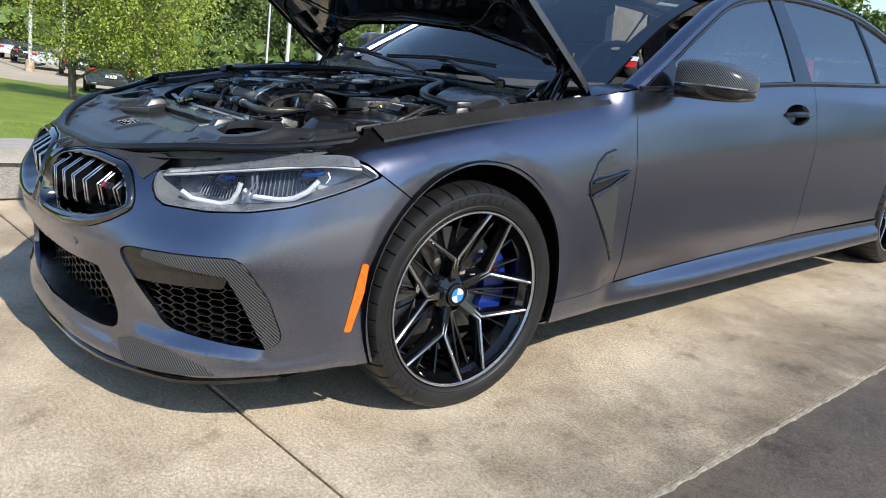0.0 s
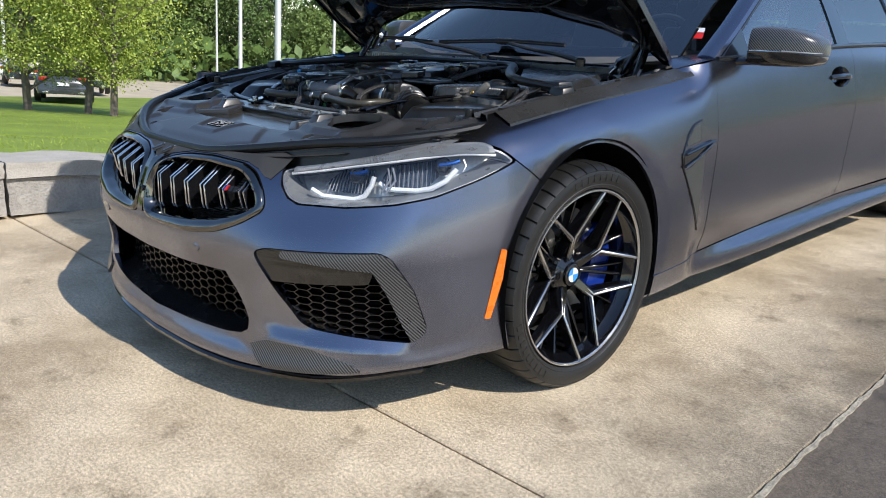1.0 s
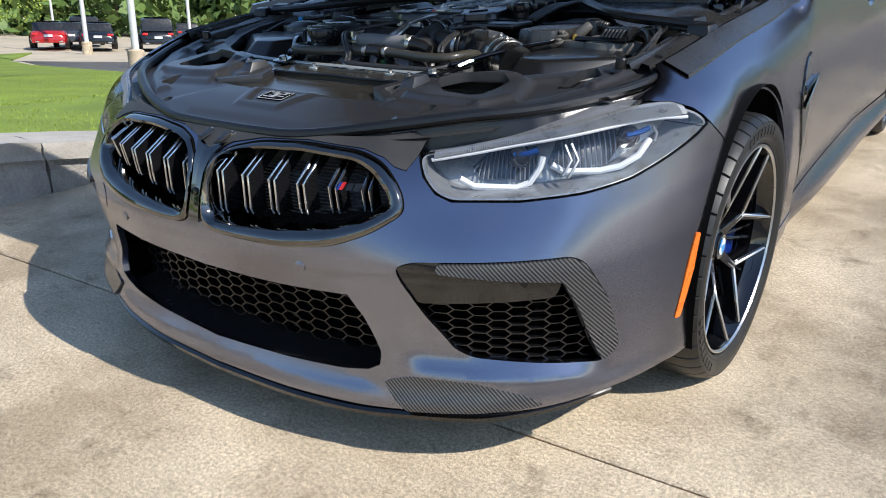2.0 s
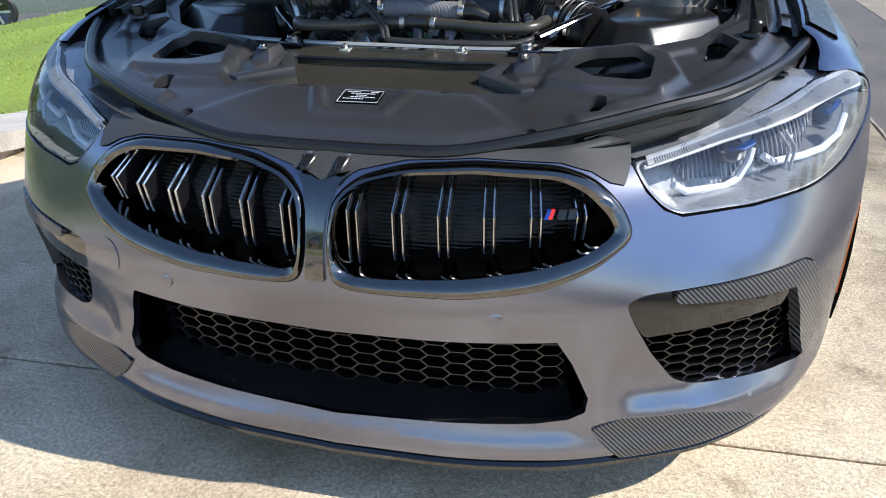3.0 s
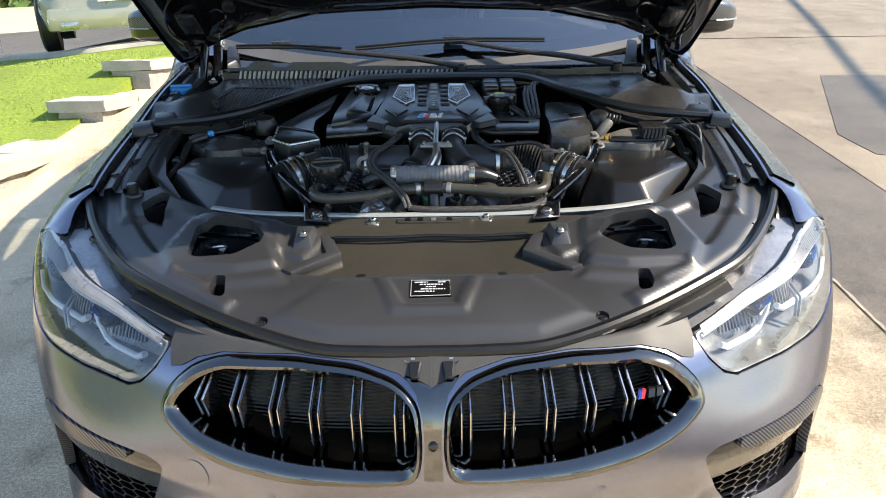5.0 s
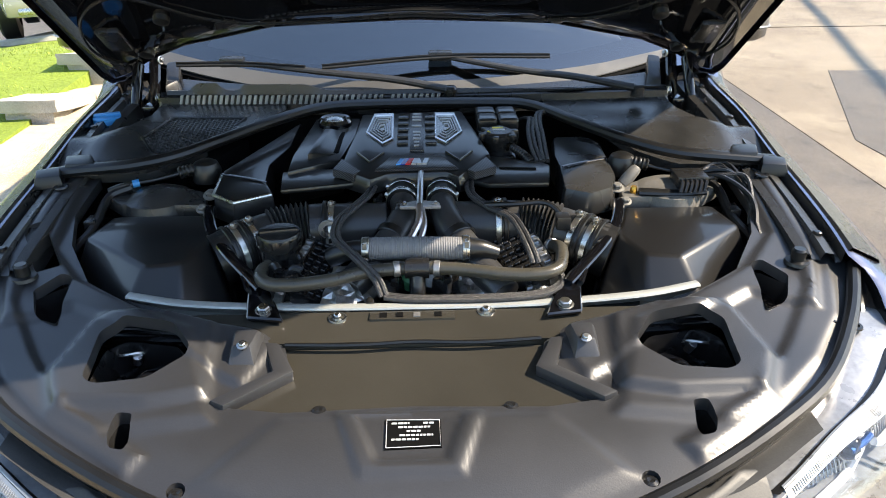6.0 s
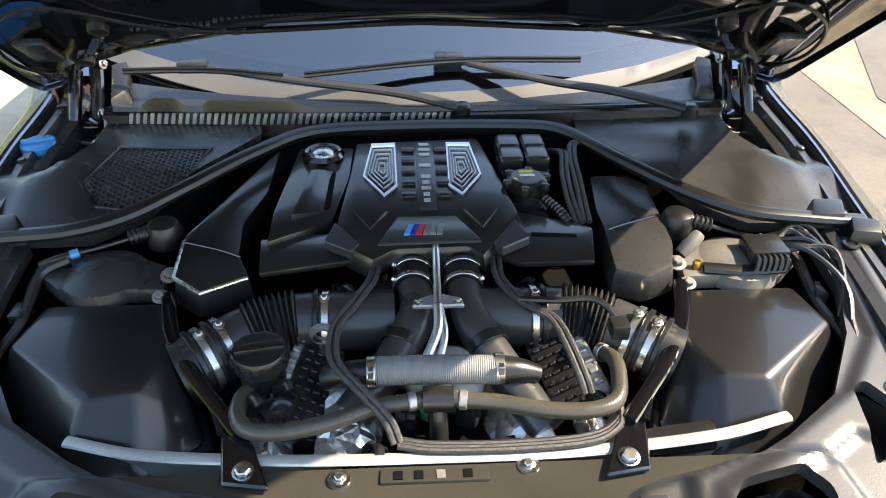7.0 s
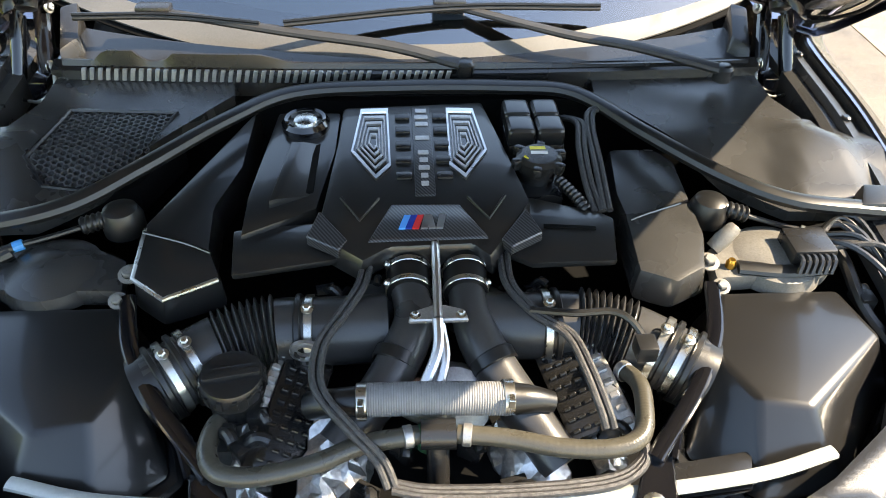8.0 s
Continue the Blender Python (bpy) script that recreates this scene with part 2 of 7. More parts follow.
def skin_sheet(outline, holes=(), step=.022, lip=.012, sunk=0.0, shape=None, folds=()):
    """A body panel: outline and holes as (u, height) on the left side's skin."""
    def levels(poly):
        poly = dense(poly, step)
        u, z = np.array(poly).T
        return list(zip(u, level(u, z)))
    # levels run 0 to 1 over about 0.75 m: stretch them to metres for an even net
    tall = .72

    def metres(poly):
        return [(u, v * tall) for u, v in levels(poly)]
    def surface(u, w, s):
        v = np.clip(w / tall, 0, 1)
        extra = shape(u, skin(u, v)[:, 2])[:, None] * np.c_[plan_normal(u), np.zeros(len(u))] if shape else 0
        return skin(u, v, s) - extra

    def open_line(line):
        u, z = np.array(line).T
        return list(zip(u, level(u, z) * tall))
    return sheet(metres(outline), [metres(h) for h in holes], surface, step, lip, sunk, False, [open_line(f) for f in folds])


def honeycomb(surface, poly, cell, wall, depth, stretch=1.0):
    """A net of hexagonal cells inside a polygon, laid on a surface."""
    p = np.array(poly)
    verts, faces = [], []
    dx, dy = cell * 1.5 * stretch, cell * math.sqrt(3)
    centres = []
    for i in range(int((p[:, 0].max() - p[:, 0].min()) / dx) + 2):
        for j in range(int((p[:, 1].max() - p[:, 1].min()) / dy) + 2):
            centres.append((p[:, 0].min() + i * dx, p[:, 1].min() + (j + .5 * (i % 2)) * dy))
    c = np.array(centres)
    c = c[inside(poly, c[:, 0], c[:, 1]) | (edge_distance(poly, c[:, 0], c[:, 1]) < cell * .6)]
    ang = np.arange(6) * math.pi / 3
    for cx, cy in c:
        outer = [(cx + cell * stretch * math.cos(a), cy + cell * math.sin(a)) for a in ang]
        inner = [(cx + (cell - wall) * stretch * math.cos(a), cy + (cell - wall) * math.sin(a)) for a in ang]
        pts = np.array(outer + inner)
        front = surface(pts[:, 0], pts[:, 1], 0.0)
        back = surface(pts[6:, 0], pts[6:, 1], depth)
        k = len(verts)
        verts += [tuple(q) for q in front] + [tuple(q) for q in back]
        for a in range(6):
            b = (a + 1) % 6
            faces += [(k + a, k + b, k + 6 + b, k + 6 + a), (k + 6 + a, k + 6 + b, k + 12 + b, k + 12 + a)]
    return verts, faces

# ---- materials ----
def surface(name, color, rough=.5, metal=0.0, vary=.12, scale=8.0, fine=120.0, bump=.15, depth=.002, spec=.5, rough_vary=.1, coat=0.0, coarse=None, coords="Object", coat_rough=.04):
    """A surface with two scales of variation in colour and roughness, and a fine relief."""
    m = bpy.data.materials.new(name)
    m.use_nodes = True
    t = m.node_tree
    b = t.nodes["Principled BSDF"]
    b.inputs["Metallic"].default_value = metal
    b.inputs["Specular IOR Level"].default_value = spec
    b.inputs["Coat Weight"].default_value = coat
    b.inputs["Coat Roughness"].default_value = coat_rough
    place = t.nodes.new("ShaderNodeTexCoord").outputs[coords]
    big, small = t.nodes.new("ShaderNodeTexNoise"), t.nodes.new("ShaderNodeTexNoise")
    for n, s, d in ((big, scale, 4), (small, fine, 3)):
        n.inputs["Scale"].default_value, n.inputs["Detail"].default_value = s, d
        t.links.new(place, n.inputs["Vector"])
    add = t.nodes.new("ShaderNodeMath")
    add.operation = "MULTIPLY_ADD"
    t.links.new(big.outputs["Fac"], add.inputs[0])
    add.inputs[1].default_value = .6
    half = t.nodes.new("ShaderNodeMath")
    half.operation = "MULTIPLY"
    half.inputs[1].default_value = .4
    t.links.new(small.outputs["Fac"], half.inputs[0])
    t.links.new(half.outputs[0], add.inputs[2])
    ramp = t.nodes.new("ShaderNodeValToRGB")
    ramp.color_ramp.elements[0].position, ramp.color_ramp.elements[1].position = .3, .7
    lo, hi = [c * (1 - vary) for c in color], [min(1, c * (1 + vary)) for c in color]
    if coarse:
        lo = coarse
    ramp.color_ramp.elements[0].color, ramp.color_ramp.elements[1].color = (*lo, 1), (*hi, 1)
    t.links.new(add.outputs[0], ramp.inputs["Fac"])
    t.links.new(ramp.outputs["Color"], b.inputs["Base Color"])
    r = t.nodes.new("ShaderNodeMapRange")
    r.inputs["To Min"].default_value, r.inputs["To Max"].default_value = max(.02, rough - rough_vary), min(1, rough + rough_vary)
    t.links.new(big.outputs["Fac"], r.inputs["Value"])
    t.links.new(r.outputs["Result"], b.inputs["Roughness"])
    if bump:
        k = t.nodes.new("ShaderNodeBump")
        k.inputs["Strength"].default_value, k.inputs["Distance"].default_value = bump, depth
        t.links.new(small.outputs["Fac"], k.inputs["Height"])
        t.links.new(k.outputs["Normal"], b.inputs["Normal"])
    return m


def weave(name, size=.004, coat=.5, pale=.075):
    """Carbon fibre under clear lacquer."""
    m = surface(name, (.02, .02, .022), .3, coat=coat, bump=0, vary=.2)
    t = m.node_tree
    b = t.nodes["Principled BSDF"]
    place = t.nodes.new("ShaderNodeTexCoord").outputs["Object"]
    waves = []
    for way in ((1.0, .6, 1.1),):
        v = t.nodes.new("ShaderNodeVectorMath")
        v.operation = "DOT_PRODUCT"
        v.inputs[1].default_value = [w / size for w in way]
        t.links.new(place, v.inputs[0])
        s = t.nodes.new("ShaderNodeMath")
        s.operation = "SINE"
        t.links.new(v.outputs["Value"], s.inputs[0])
        waves.append(s)
    ramp = t.nodes.new("ShaderNodeValToRGB")
    ramp.color_ramp.elements[0].color, ramp.color_ramp.elements[1].color = (.004, .004, .005, 1), (pale, pale, pale * 1.04, 1)
    ramp.color_ramp.elements[0].position, ramp.color_ramp.elements[1].position = .35, .75
    r = t.nodes.new("ShaderNodeMapRange")
    r.inputs["From Min"].default_value = -1
    t.links.new(waves[0].outputs[0], r.inputs["Value"])
    t.links.new(r.outputs["Result"], ramp.inputs["Fac"])
    t.links.new(ramp.outputs["Color"], b.inputs["Base Color"])
    return m


def thin_glass(name, tint, gloss=.12, ior=1.5):
    """A pane too thin to bend light: clear, with a reflecting face."""
    m = bpy.data.materials.new(name)
    m.use_nodes = True
    t = m.node_tree
    t.nodes.remove(t.nodes["Principled BSDF"])
    clear, shine, mix = t.nodes.new("ShaderNodeBsdfTransparent"), t.nodes.new("ShaderNodeBsdfGlossy"), t.nodes.new("ShaderNodeMixShader")
    clear.inputs["Color"].default_value = (*tint, 1)
    shine.inputs["Roughness"].default_value = .015
    edge = t.nodes.new("ShaderNodeFresnel")
    edge.inputs["IOR"].default_value = ior
    grow = t.nodes.new("ShaderNodeMath")
    grow.operation = "MAXIMUM"
    grow.inputs[1].default_value = gloss
    t.links.new(edge.outputs[0], grow.inputs[0])
    t.links.new(grow.outputs[0], mix.inputs["Fac"])
    t.links.new(clear.outputs[0], mix.inputs[1])
    t.links.new(shine.outputs[0], mix.inputs[2])
    t.links.new(mix.outputs[0], t.nodes["Material Output"].inputs["Surface"])
    return m


PAINT = surface("satin_grey_paint", (.240, .248, .305), .235, 1.0, vary=.06, scale=3, fine=900, bump=.03, depth=.0004, rough_vary=.04)
GLOSS_BLACK = surface("gloss_black", (.004, .004, .005), .07, 0, vary=.1, bump=0, rough_vary=.03, coat=.6)
DARK_CHROME = surface("dark_chrome", (.165, .162, .156), .07, 1.0, vary=.08, bump=0, rough_vary=.04)
CARBON = weave("carbon_fibre", .0016, .35, .105)
CARBON_FINE = weave("carbon_fibre_trim", .0009, .1, .055)
PLASTIC = surface("black_plastic", (.012, .0118, .0118), .26, vary=.2, scale=10, fine=700, bump=.25, depth=.0006)
SATIN_COVER = surface("satin_black_cover", (.011, .0106, .0104), .30, vary=.15, scale=6, fine=900, bump=.10, depth=.0003, rough_vary=.05, spec=.4, coat=.32, coat_rough=.05)
RUBBER = surface("rubber", (.007, .007, .007), .34, vary=.2, scale=15, fine=300, bump=.2, depth=.0005)
TYRE = surface("tyre_rubber", (.012, .0118, .0115), .46, vary=.25, scale=20, fine=260, bump=.3, depth=.0008)
# near-black for joints and borders; in ducts, wells and wheel houses it paints shade
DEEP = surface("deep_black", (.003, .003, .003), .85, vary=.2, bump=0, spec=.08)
ALLOY = surface("bright_alloy", (.60, .60, .61), .30, 1.0, vary=.06, scale=20, fine=500, bump=.05, depth=.0003)
CAST_DULL = surface("dull_cast_aluminium", (.30, .29, .27), .42, .7, vary=.25, scale=9, fine=220, bump=.2, depth=.0008)
WIPER = surface("matt_wiper_black", (.014, .014, .014), .55, vary=.3, scale=30, fine=400, bump=.2, depth=.0005)
RADIATOR = surface("dusty_radiator", (.075, .073, .070), .5, .3, vary=.4, scale=20, fine=300, bump=.2)
CAST = surface("cast_aluminium", (.42, .41, .40), .45, .9, vary=.25, scale=25, fine=300, bump=.5, depth=.001)
STEEL = surface("zinc_steel", (.55, .54, .50), .28, 1.0, vary=.2, scale=40, fine=300, bump=.1, depth=.0004)
BRIGHT_BEAM = surface("bright_metal_beam", (.44, .45, .42), .42, .5, vary=.1, scale=14, fine=200, bump=.1, depth=.0005)
DISC = surface("brake_disc", (.34, .33, .31), .35, 1.0, vary=.2, scale=10, fine=90, bump=.1)
BLUE = surface("blue_enamel", (.008, .03, .22), .25, vary=.1, coat=.5, bump=0)
BADGE_BLUE = surface("light_blue_enamel", (.04, .26, .62), .3, vary=.1, bump=0)
CAP_BLUE = surface("blue_plastic", (.015, .22, .50), .4, vary=.12, bump=.1)
WHITE = surface("white_enamel", (.75, .76, .78), .3, vary=.05, bump=0)
RED = surface("red_enamel", (.55, .02, .02), .35, vary=.1, bump=0)
YELLOW = surface("yellow_mark", (.65, .55, .05), .5, vary=.1, bump=0)
ORANGE = surface("orange_reflector", (.85, .17, .008), .28, vary=.12, scale=60, fine=500, bump=.3, depth=.0006, coat=.6)
LIGHT_GUIDE = surface("frosted_light_guide", (.80, .82, .84), .3, vary=.05, bump=0)
LAMP_INNER = surface("lamp_housing", (.45, .455, .44), .32, .4, vary=.3, scale=30, bump=0)
BROW = surface("pale_lamp_brow", (.40, .405, .40), .30, .7, vary=.12, scale=30, bump=0)
LAMP_RIB = surface("lamp_reflector", (.32, .33, .35), .3, .5, vary=.2, scale=30, bump=0)
LAMP_DARK = surface("lamp_reflector_dark", (.11, .112, .116), .25, .6, vary=.2, scale=30, bump=0)
LAMP_BLUE = surface("lamp_blue_bezel", (.015, .08, .30), .2, .7, vary=.1, bump=0)
LENS = thin_glass("lamp_lens", (.95, .97, .98), .09, 1.65)
WINDSCREEN = thin_glass("windscreen_glass", (.62, .70, .72), .26)
SIDE_GLASS = thin_glass("side_glass", (.70, .82, .88), .46)
TRIM = surface("window_trim", (.012, .012, .012), .2, vary=.1, bump=0, coat=.3)
LEATHER = surface("black_leather", (.06, .058, .056), .5, vary=.2, scale=12, fine=350, bump=.4, depth=.001)
INTAKE = surface("intake_pipe", (.033, .0322, .0318), .31, vary=.2, scale=14, fine=500, bump=.3, depth=.0006)
HOSE = surface("olive_rubber_hose", (.050, .045, .034), .30, vary=.25, scale=30, fine=400, bump=.4, depth=.0006)
SLEEVE = surface("grey_heat_sleeve", (.15, .15, .152), .6, 0, vary=.2, scale=60, fine=700, bump=.6, depth=.0008)
BRAID = surface("braided_hose", (.042, .0405, .040), .38, .3, vary=.8, scale=200, fine=1400, bump=.8, depth=.001)
# dust on rails and panels; sunlit brown on the left duct cover
DUSTY_SUNLIT = surface("dusty_sunlit_black_plastic", (.027, .0262, .0248), .27, vary=.3, scale=7, fine=600, bump=.35, depth=.0008, rough_vary=.12)
FOIL = surface("heat_shield_foil", (.58, .57, .55), .32, .9, vary=.5, scale=22, fine=160, bump=.7, depth=.001)
COPPER = surface("rusty_metal", (.20, .10, .06), .6, .5, vary=.4, scale=60, fine=300, bump=.5)
PRINT = surface("white_print", (.55, .55, .55), .5, vary=.1, bump=0)
COWL_DUST = surface("dusty_grey_cowl", (.088, .085, .078), .42, vary=.25, scale=5, fine=300, bump=.2, depth=.0006)
STEEL_GREY = surface("grey_plastic_mesh", (.045, .045, .046), .4, vary=.2, scale=20, bump=.1)
NET = surface("black_net", (.007, .007, .008), .24, vary=.1, bump=0, spec=.7)
# body paint darkened for the shade inside the wing gill
GILL_SHADE = surface("shaded_grey_paint", (.13, .135, .13), .4, .8, vary=.08, bump=0)
BAY_COVER = surface("dusty_satin_bay_cover", (.025, .025, .0265), .40, vary=.3, scale=5, fine=430, bump=.40, depth=.0005, rough_vary=.07, spec=.5, coat=.4, coat_rough=.28)
SLAM_GREY = surface("dusty_grey_plastic", (.042, .041, .039), .52, vary=.35, scale=9, fine=350, bump=.35, depth=.0006, rough_vary=.12, spec=.35)
# pale metal that draws the highlights along the grille blades
BLADE_EDGE = surface("bright_blade_edge", (.52, .52, .52), .16, 1.0, vary=.1, bump=0)
TOWER = surface("dusty_grey_metal", (.13, .122, .108), .55, .2, vary=.35, scale=14, fine=300, bump=.4, depth=.001)
BLADE = surface("grille_blade_black", (.008, .008, .009), .10, 0, vary=.1, bump=0, rough_vary=.03)
BRONZE = surface("olive_radiator_shroud", (.034, .031, .025), .18, vary=.2, scale=6, fine=500, bump=.2, depth=.0005)



def concrete_like(name, light, dark, stain, speck=1.0, worn=None, rough=.88):
    """Cast concrete: broad stains, cloudy patches, sandy speckle and pits."""
    m = bpy.data.materials.new(name)
    m.use_nodes = True
    t = m.node_tree
    b = t.nodes["Principled BSDF"]
    place = t.nodes.new("ShaderNodeTexCoord").outputs["Object"]

    def cloud(scale, detail, rough=.6):
        n = t.nodes.new("ShaderNodeTexNoise")
        n.inputs["Scale"].default_value, n.inputs["Detail"].default_value, n.inputs["Roughness"].default_value = scale, detail, rough
        t.links.new(place, n.inputs["Vector"])
        return n.outputs["Fac"]

    def ramp(fac, a, b_, ca, cb):
        r = t.nodes.new("ShaderNodeValToRGB")
        r.color_ramp.elements[0].position, r.color_ramp.elements[1].position = a, b_
        r.color_ramp.elements[0].color, r.color_ramp.elements[1].color = (*ca, 1), (*cb, 1)
        t.links.new(fac, r.inputs["Fac"])
        return r.outputs["Color"]

    def times(a, b_, fac=1.0):
        x = t.nodes.new("ShaderNodeMix")
        x.data_type, x.blend_type = "RGBA", "MULTIPLY"
        x.inputs["Factor"].default_value = fac
        t.links.new(a, x.inputs["A"])
        t.links.new(b_, x.inputs["B"])
        return x.outputs["Result"]
    base = ramp(cloud(2.2, 6), .30, .70, dark, light)
    stains = ramp(cloud(.9, 6, .72), .40, .56, stain, (1, 1, 1))
    sand = ramp(cloud(105, 8, .95), .41, .59, (.42, .40, .37), (1.46, 1.45, 1.42))
    grit = ramp(cloud(420, 4, .9), .40, .60, (.66, .655, .65), (1.30, 1.30, 1.295))
    drops = ramp(cloud(5, 5, .75), .56, .68, (1, 1, 1), (.62, .60, .57))
    chips = ramp(cloud(46, 5, .95), .615, .65, (1, 1, 1), (1.5, 1.48, 1.44))
    mixed = times(times(times(times(times(base, stains), sand, speck), grit, speck), drops), chips, speck)
    if worn:
        # tyre grime along the slab's edge, broken up by clouds
        apart = t.nodes.new("ShaderNodeSeparateXYZ")
        t.links.new(place, apart.inputs[0])
        edge = t.nodes.new("ShaderNodeMapRange")
        edge.inputs["From Min"].default_value, edge.inputs["From Max"].default_value = worn
        t.links.new(apart.outputs["X"], edge.inputs["Value"])
        both_ = t.nodes.new("ShaderNodeMath")
        both_.operation = "MULTIPLY"
        t.links.new(edge.outputs["Result"], both_.inputs[0])
        t.links.new(cloud(2.6, 6, .75), both_.inputs[1])
        mixed = times(mixed, ramp(both_.outputs[0], .16, .50, (1, 1, 1), (.38, .385, .395)))
    t.links.new(mixed, b.inputs["Base Color"])
    b.inputs["Roughness"].default_value = rough
    k = t.nodes.new("ShaderNodeBump")
    k.inputs["Strength"].default_value, k.inputs["Distance"].default_value = .6, .0028
    add = t.nodes.new("ShaderNodeMath")
    add.operation = "ADD"
    t.links.new(cloud(95, 4, .8), add.inputs[0])
    t.links.new(cloud(330, 2, .6), add.inputs[1])
    t.links.new(add.outputs[0], k.inputs["Height"])
    t.links.new(k.outputs["Normal"], b.inputs["Normal"])
    return m


CONCRETE = concrete_like("broom_finished_concrete", (.70, .585, .425), (.57, .475, .345), (.70, .66, .62))
SLAB = concrete_like("worn_slab_concrete", (.70, .585, .425), (.57, .475, .345), (.66, .63, .59), 1.0, (.75, 1.62))
APRON = concrete_like("stained_apron_concrete", (.30, .245, .175), (.24, .195, .145), (.72, .70, .68), rough=.62)
ASPHALT = concrete_like("asphalt", (.150, .120, .088), (.108, .088, .068), (.72, .71, .70), rough=.5)
STRIP = surface("pale_edge_strip", (.36, .32, .25), .9, vary=.55, scale=26, fine=140, bump=1.0, depth=.008)
LAWN_SOIL = surface("lawn_ground", (.18, .245, .028), .9, vary=.35, scale=.9, fine=30, bump=.6, depth=.02)
GRASS = surface("grass_blades", (.26, .335, .042), .7, vary=.4, scale=2.5, fine=30, bump=0)
BLOCK = surface("split_face_block", (.36, .335, .30), .9, vary=.25, scale=9, fine=70, bump=1.0, depth=.010, coarse=(.25, .235, .215))
CAP_STONE = surface("cap_block", (.42, .385, .335), .9, vary=.2, scale=7, fine=90, bump=.7, depth=.006)
BARK = surface("bark", (.16, .13, .10), .9, vary=.4, scale=14, fine=60, bump=1.0, depth=.01)
LEAF = surface("birch_leaves", (.31, .37, .055), .55, vary=.45, scale=1.3, fine=12, bump=0)
LEAF_DARK = surface("wood_leaves", (.105, .17, .038), .6, vary=.5, scale=.5, fine=4, bump=0)
LEAF_FAR = surface("far_leaves", (.135, .195, .045), .6, vary=.5, scale=.4, fine=4, bump=0)
POLE = surface("painted_pole", (.68, .68, .66), .5, .2, vary=.06, scale=4, bump=0)
FAR_LOT = surface("gravel_lot", (.50, .42, .30), .9, vary=.2, scale=.6, fine=20, bump=.3, depth=.01)

# ---- ground, slabs, wall and lawn ----
def grid(xs, ys, height):
    v = [(x, y, height(x, y)) for y in ys for x in xs]
    n = len(xs)
    f = [(j * n + i, j * n + i + 1, (j + 1) * n + i + 1, (j + 1) * n + i) for j in range(len(ys) - 1) for i in range(n - 1)]
    return v, f


def setting(name, vf, material, label="", **kw):
    return tagged(part(name, vf, material, None, label, **kw), kind="structure")


# beyond the driveway the land is level, and the driveway slopes across it
def land(x, y):
    return .05 * x - .08 * y + max(0.0, min(60.0, -27 - x)) * .035


def far_ground(x, y):
    t = min(1.0, max(0.0, (-2.65 - x) / 4))
    return -.04 * (1 - t) + (land(x, y) - .06) * t - (.3 if -2.65 > x > -6 else 0)


xs = [-900, -300, -120, -87, -60, -40, -30, -27, -20, -14, -10, -6.65, -4, -2.65, -2.6, 0, 2, 6, 14, 30, 60, 120, 300, 900]
setting("ground", grid(xs, [-900, -300, -120, -60, -30, -15, -8, 0, 8, 16, 24, 32, 60, 120, 300, 900], far_ground), FAR_LOT, "tan gravel and asphalt ground reaching the horizon")

# concrete slabs with sawn joints, edge strip and asphalt lane
slab_parent = setting("pavement", box(-2.3, -14, -.16, 1.60, 16, -.018), CONCRETE, "pale tan concrete driveway of cast slabs with sawn joints")
JOINTS = [-12.6, -8.6, -4.6, -.62, 3.4, 7.4, 11.4, 15.4]
for a, b in zip(JOINTS[:-1], JOINTS[1:]):
    lean = .055
    poly = [(-2.3, a + .004 - 1.5 * lean), (1.60, a + .004 + 1.6 * lean), (1.60, b - .004 + 1.6 * lean), (-2.3, b - .004 - 1.5 * lean)]
    part("concrete_slab", prism(poly, -.1, 0, .006, 1), SLAB, slab_parent)
rng = random.Random(17)
strip_rows = []
for y in np.arange(-14, 16, .035):
    a, b = 1.603 + rng.uniform(-.002, .004), 1.617 + rng.uniform(-.003, .006)
    h = rng.uniform(-.001, .004)
    strip_rows.append([(a, y, -.03), (a + .001, y, h), (b - .002, y, h + rng.uniform(-.002, .002)), (b, y, -.03)])
setting("kerb_strip", turned(loft(strip_rows, False)), STRIP, "pale crumbling edging strip beside the slabs", sharp=20)
lane = setting("road", box(1.612, -14, -.12, 2.35, 16, -.004), ASPHALT, "dark asphalt lane strip beside the concrete")
lot_slab = setting("concrete_apron", box(2.354, -14, -.12, 14, 30, -.001), APRON, "wide tan concrete apron in the sun")


# retaining wall of stacked blocks with cap stones, stepping up the slope
def rough_block(x0, y0, z0, x1, y1, z1, seed):
    rng = random.Random(seed)
    bm = bmesh.new()
    for v in box(x0, y0, z0, x1, y1, z1)[0]:
        bm.verts.new(v)
    bm.verts.ensure_lookup_table()
    for f in box(x0, y0, z0, x1, y1, z1)[1]:
        bm.faces.new([bm.verts[i] for i in f])
    bmesh.ops.subdivide_edges(bm, edges=list(bm.edges), cuts=3, use_grid_fill=True)
    for v in bm.verts:
        v.co += Vector((rng.uniform(-.006, .006), rng.uniform(-.004, .004), rng.uniform(-.004, .004)))
    return from_bm(bm)


def course_drop(y):
    return .055 * min(y, -.3) + .165 * max(0.0, y + .3)


def sheared(vf):
    return [(x, y, z - course_drop(y)) for x, y, z in vf[0]], vf[1]


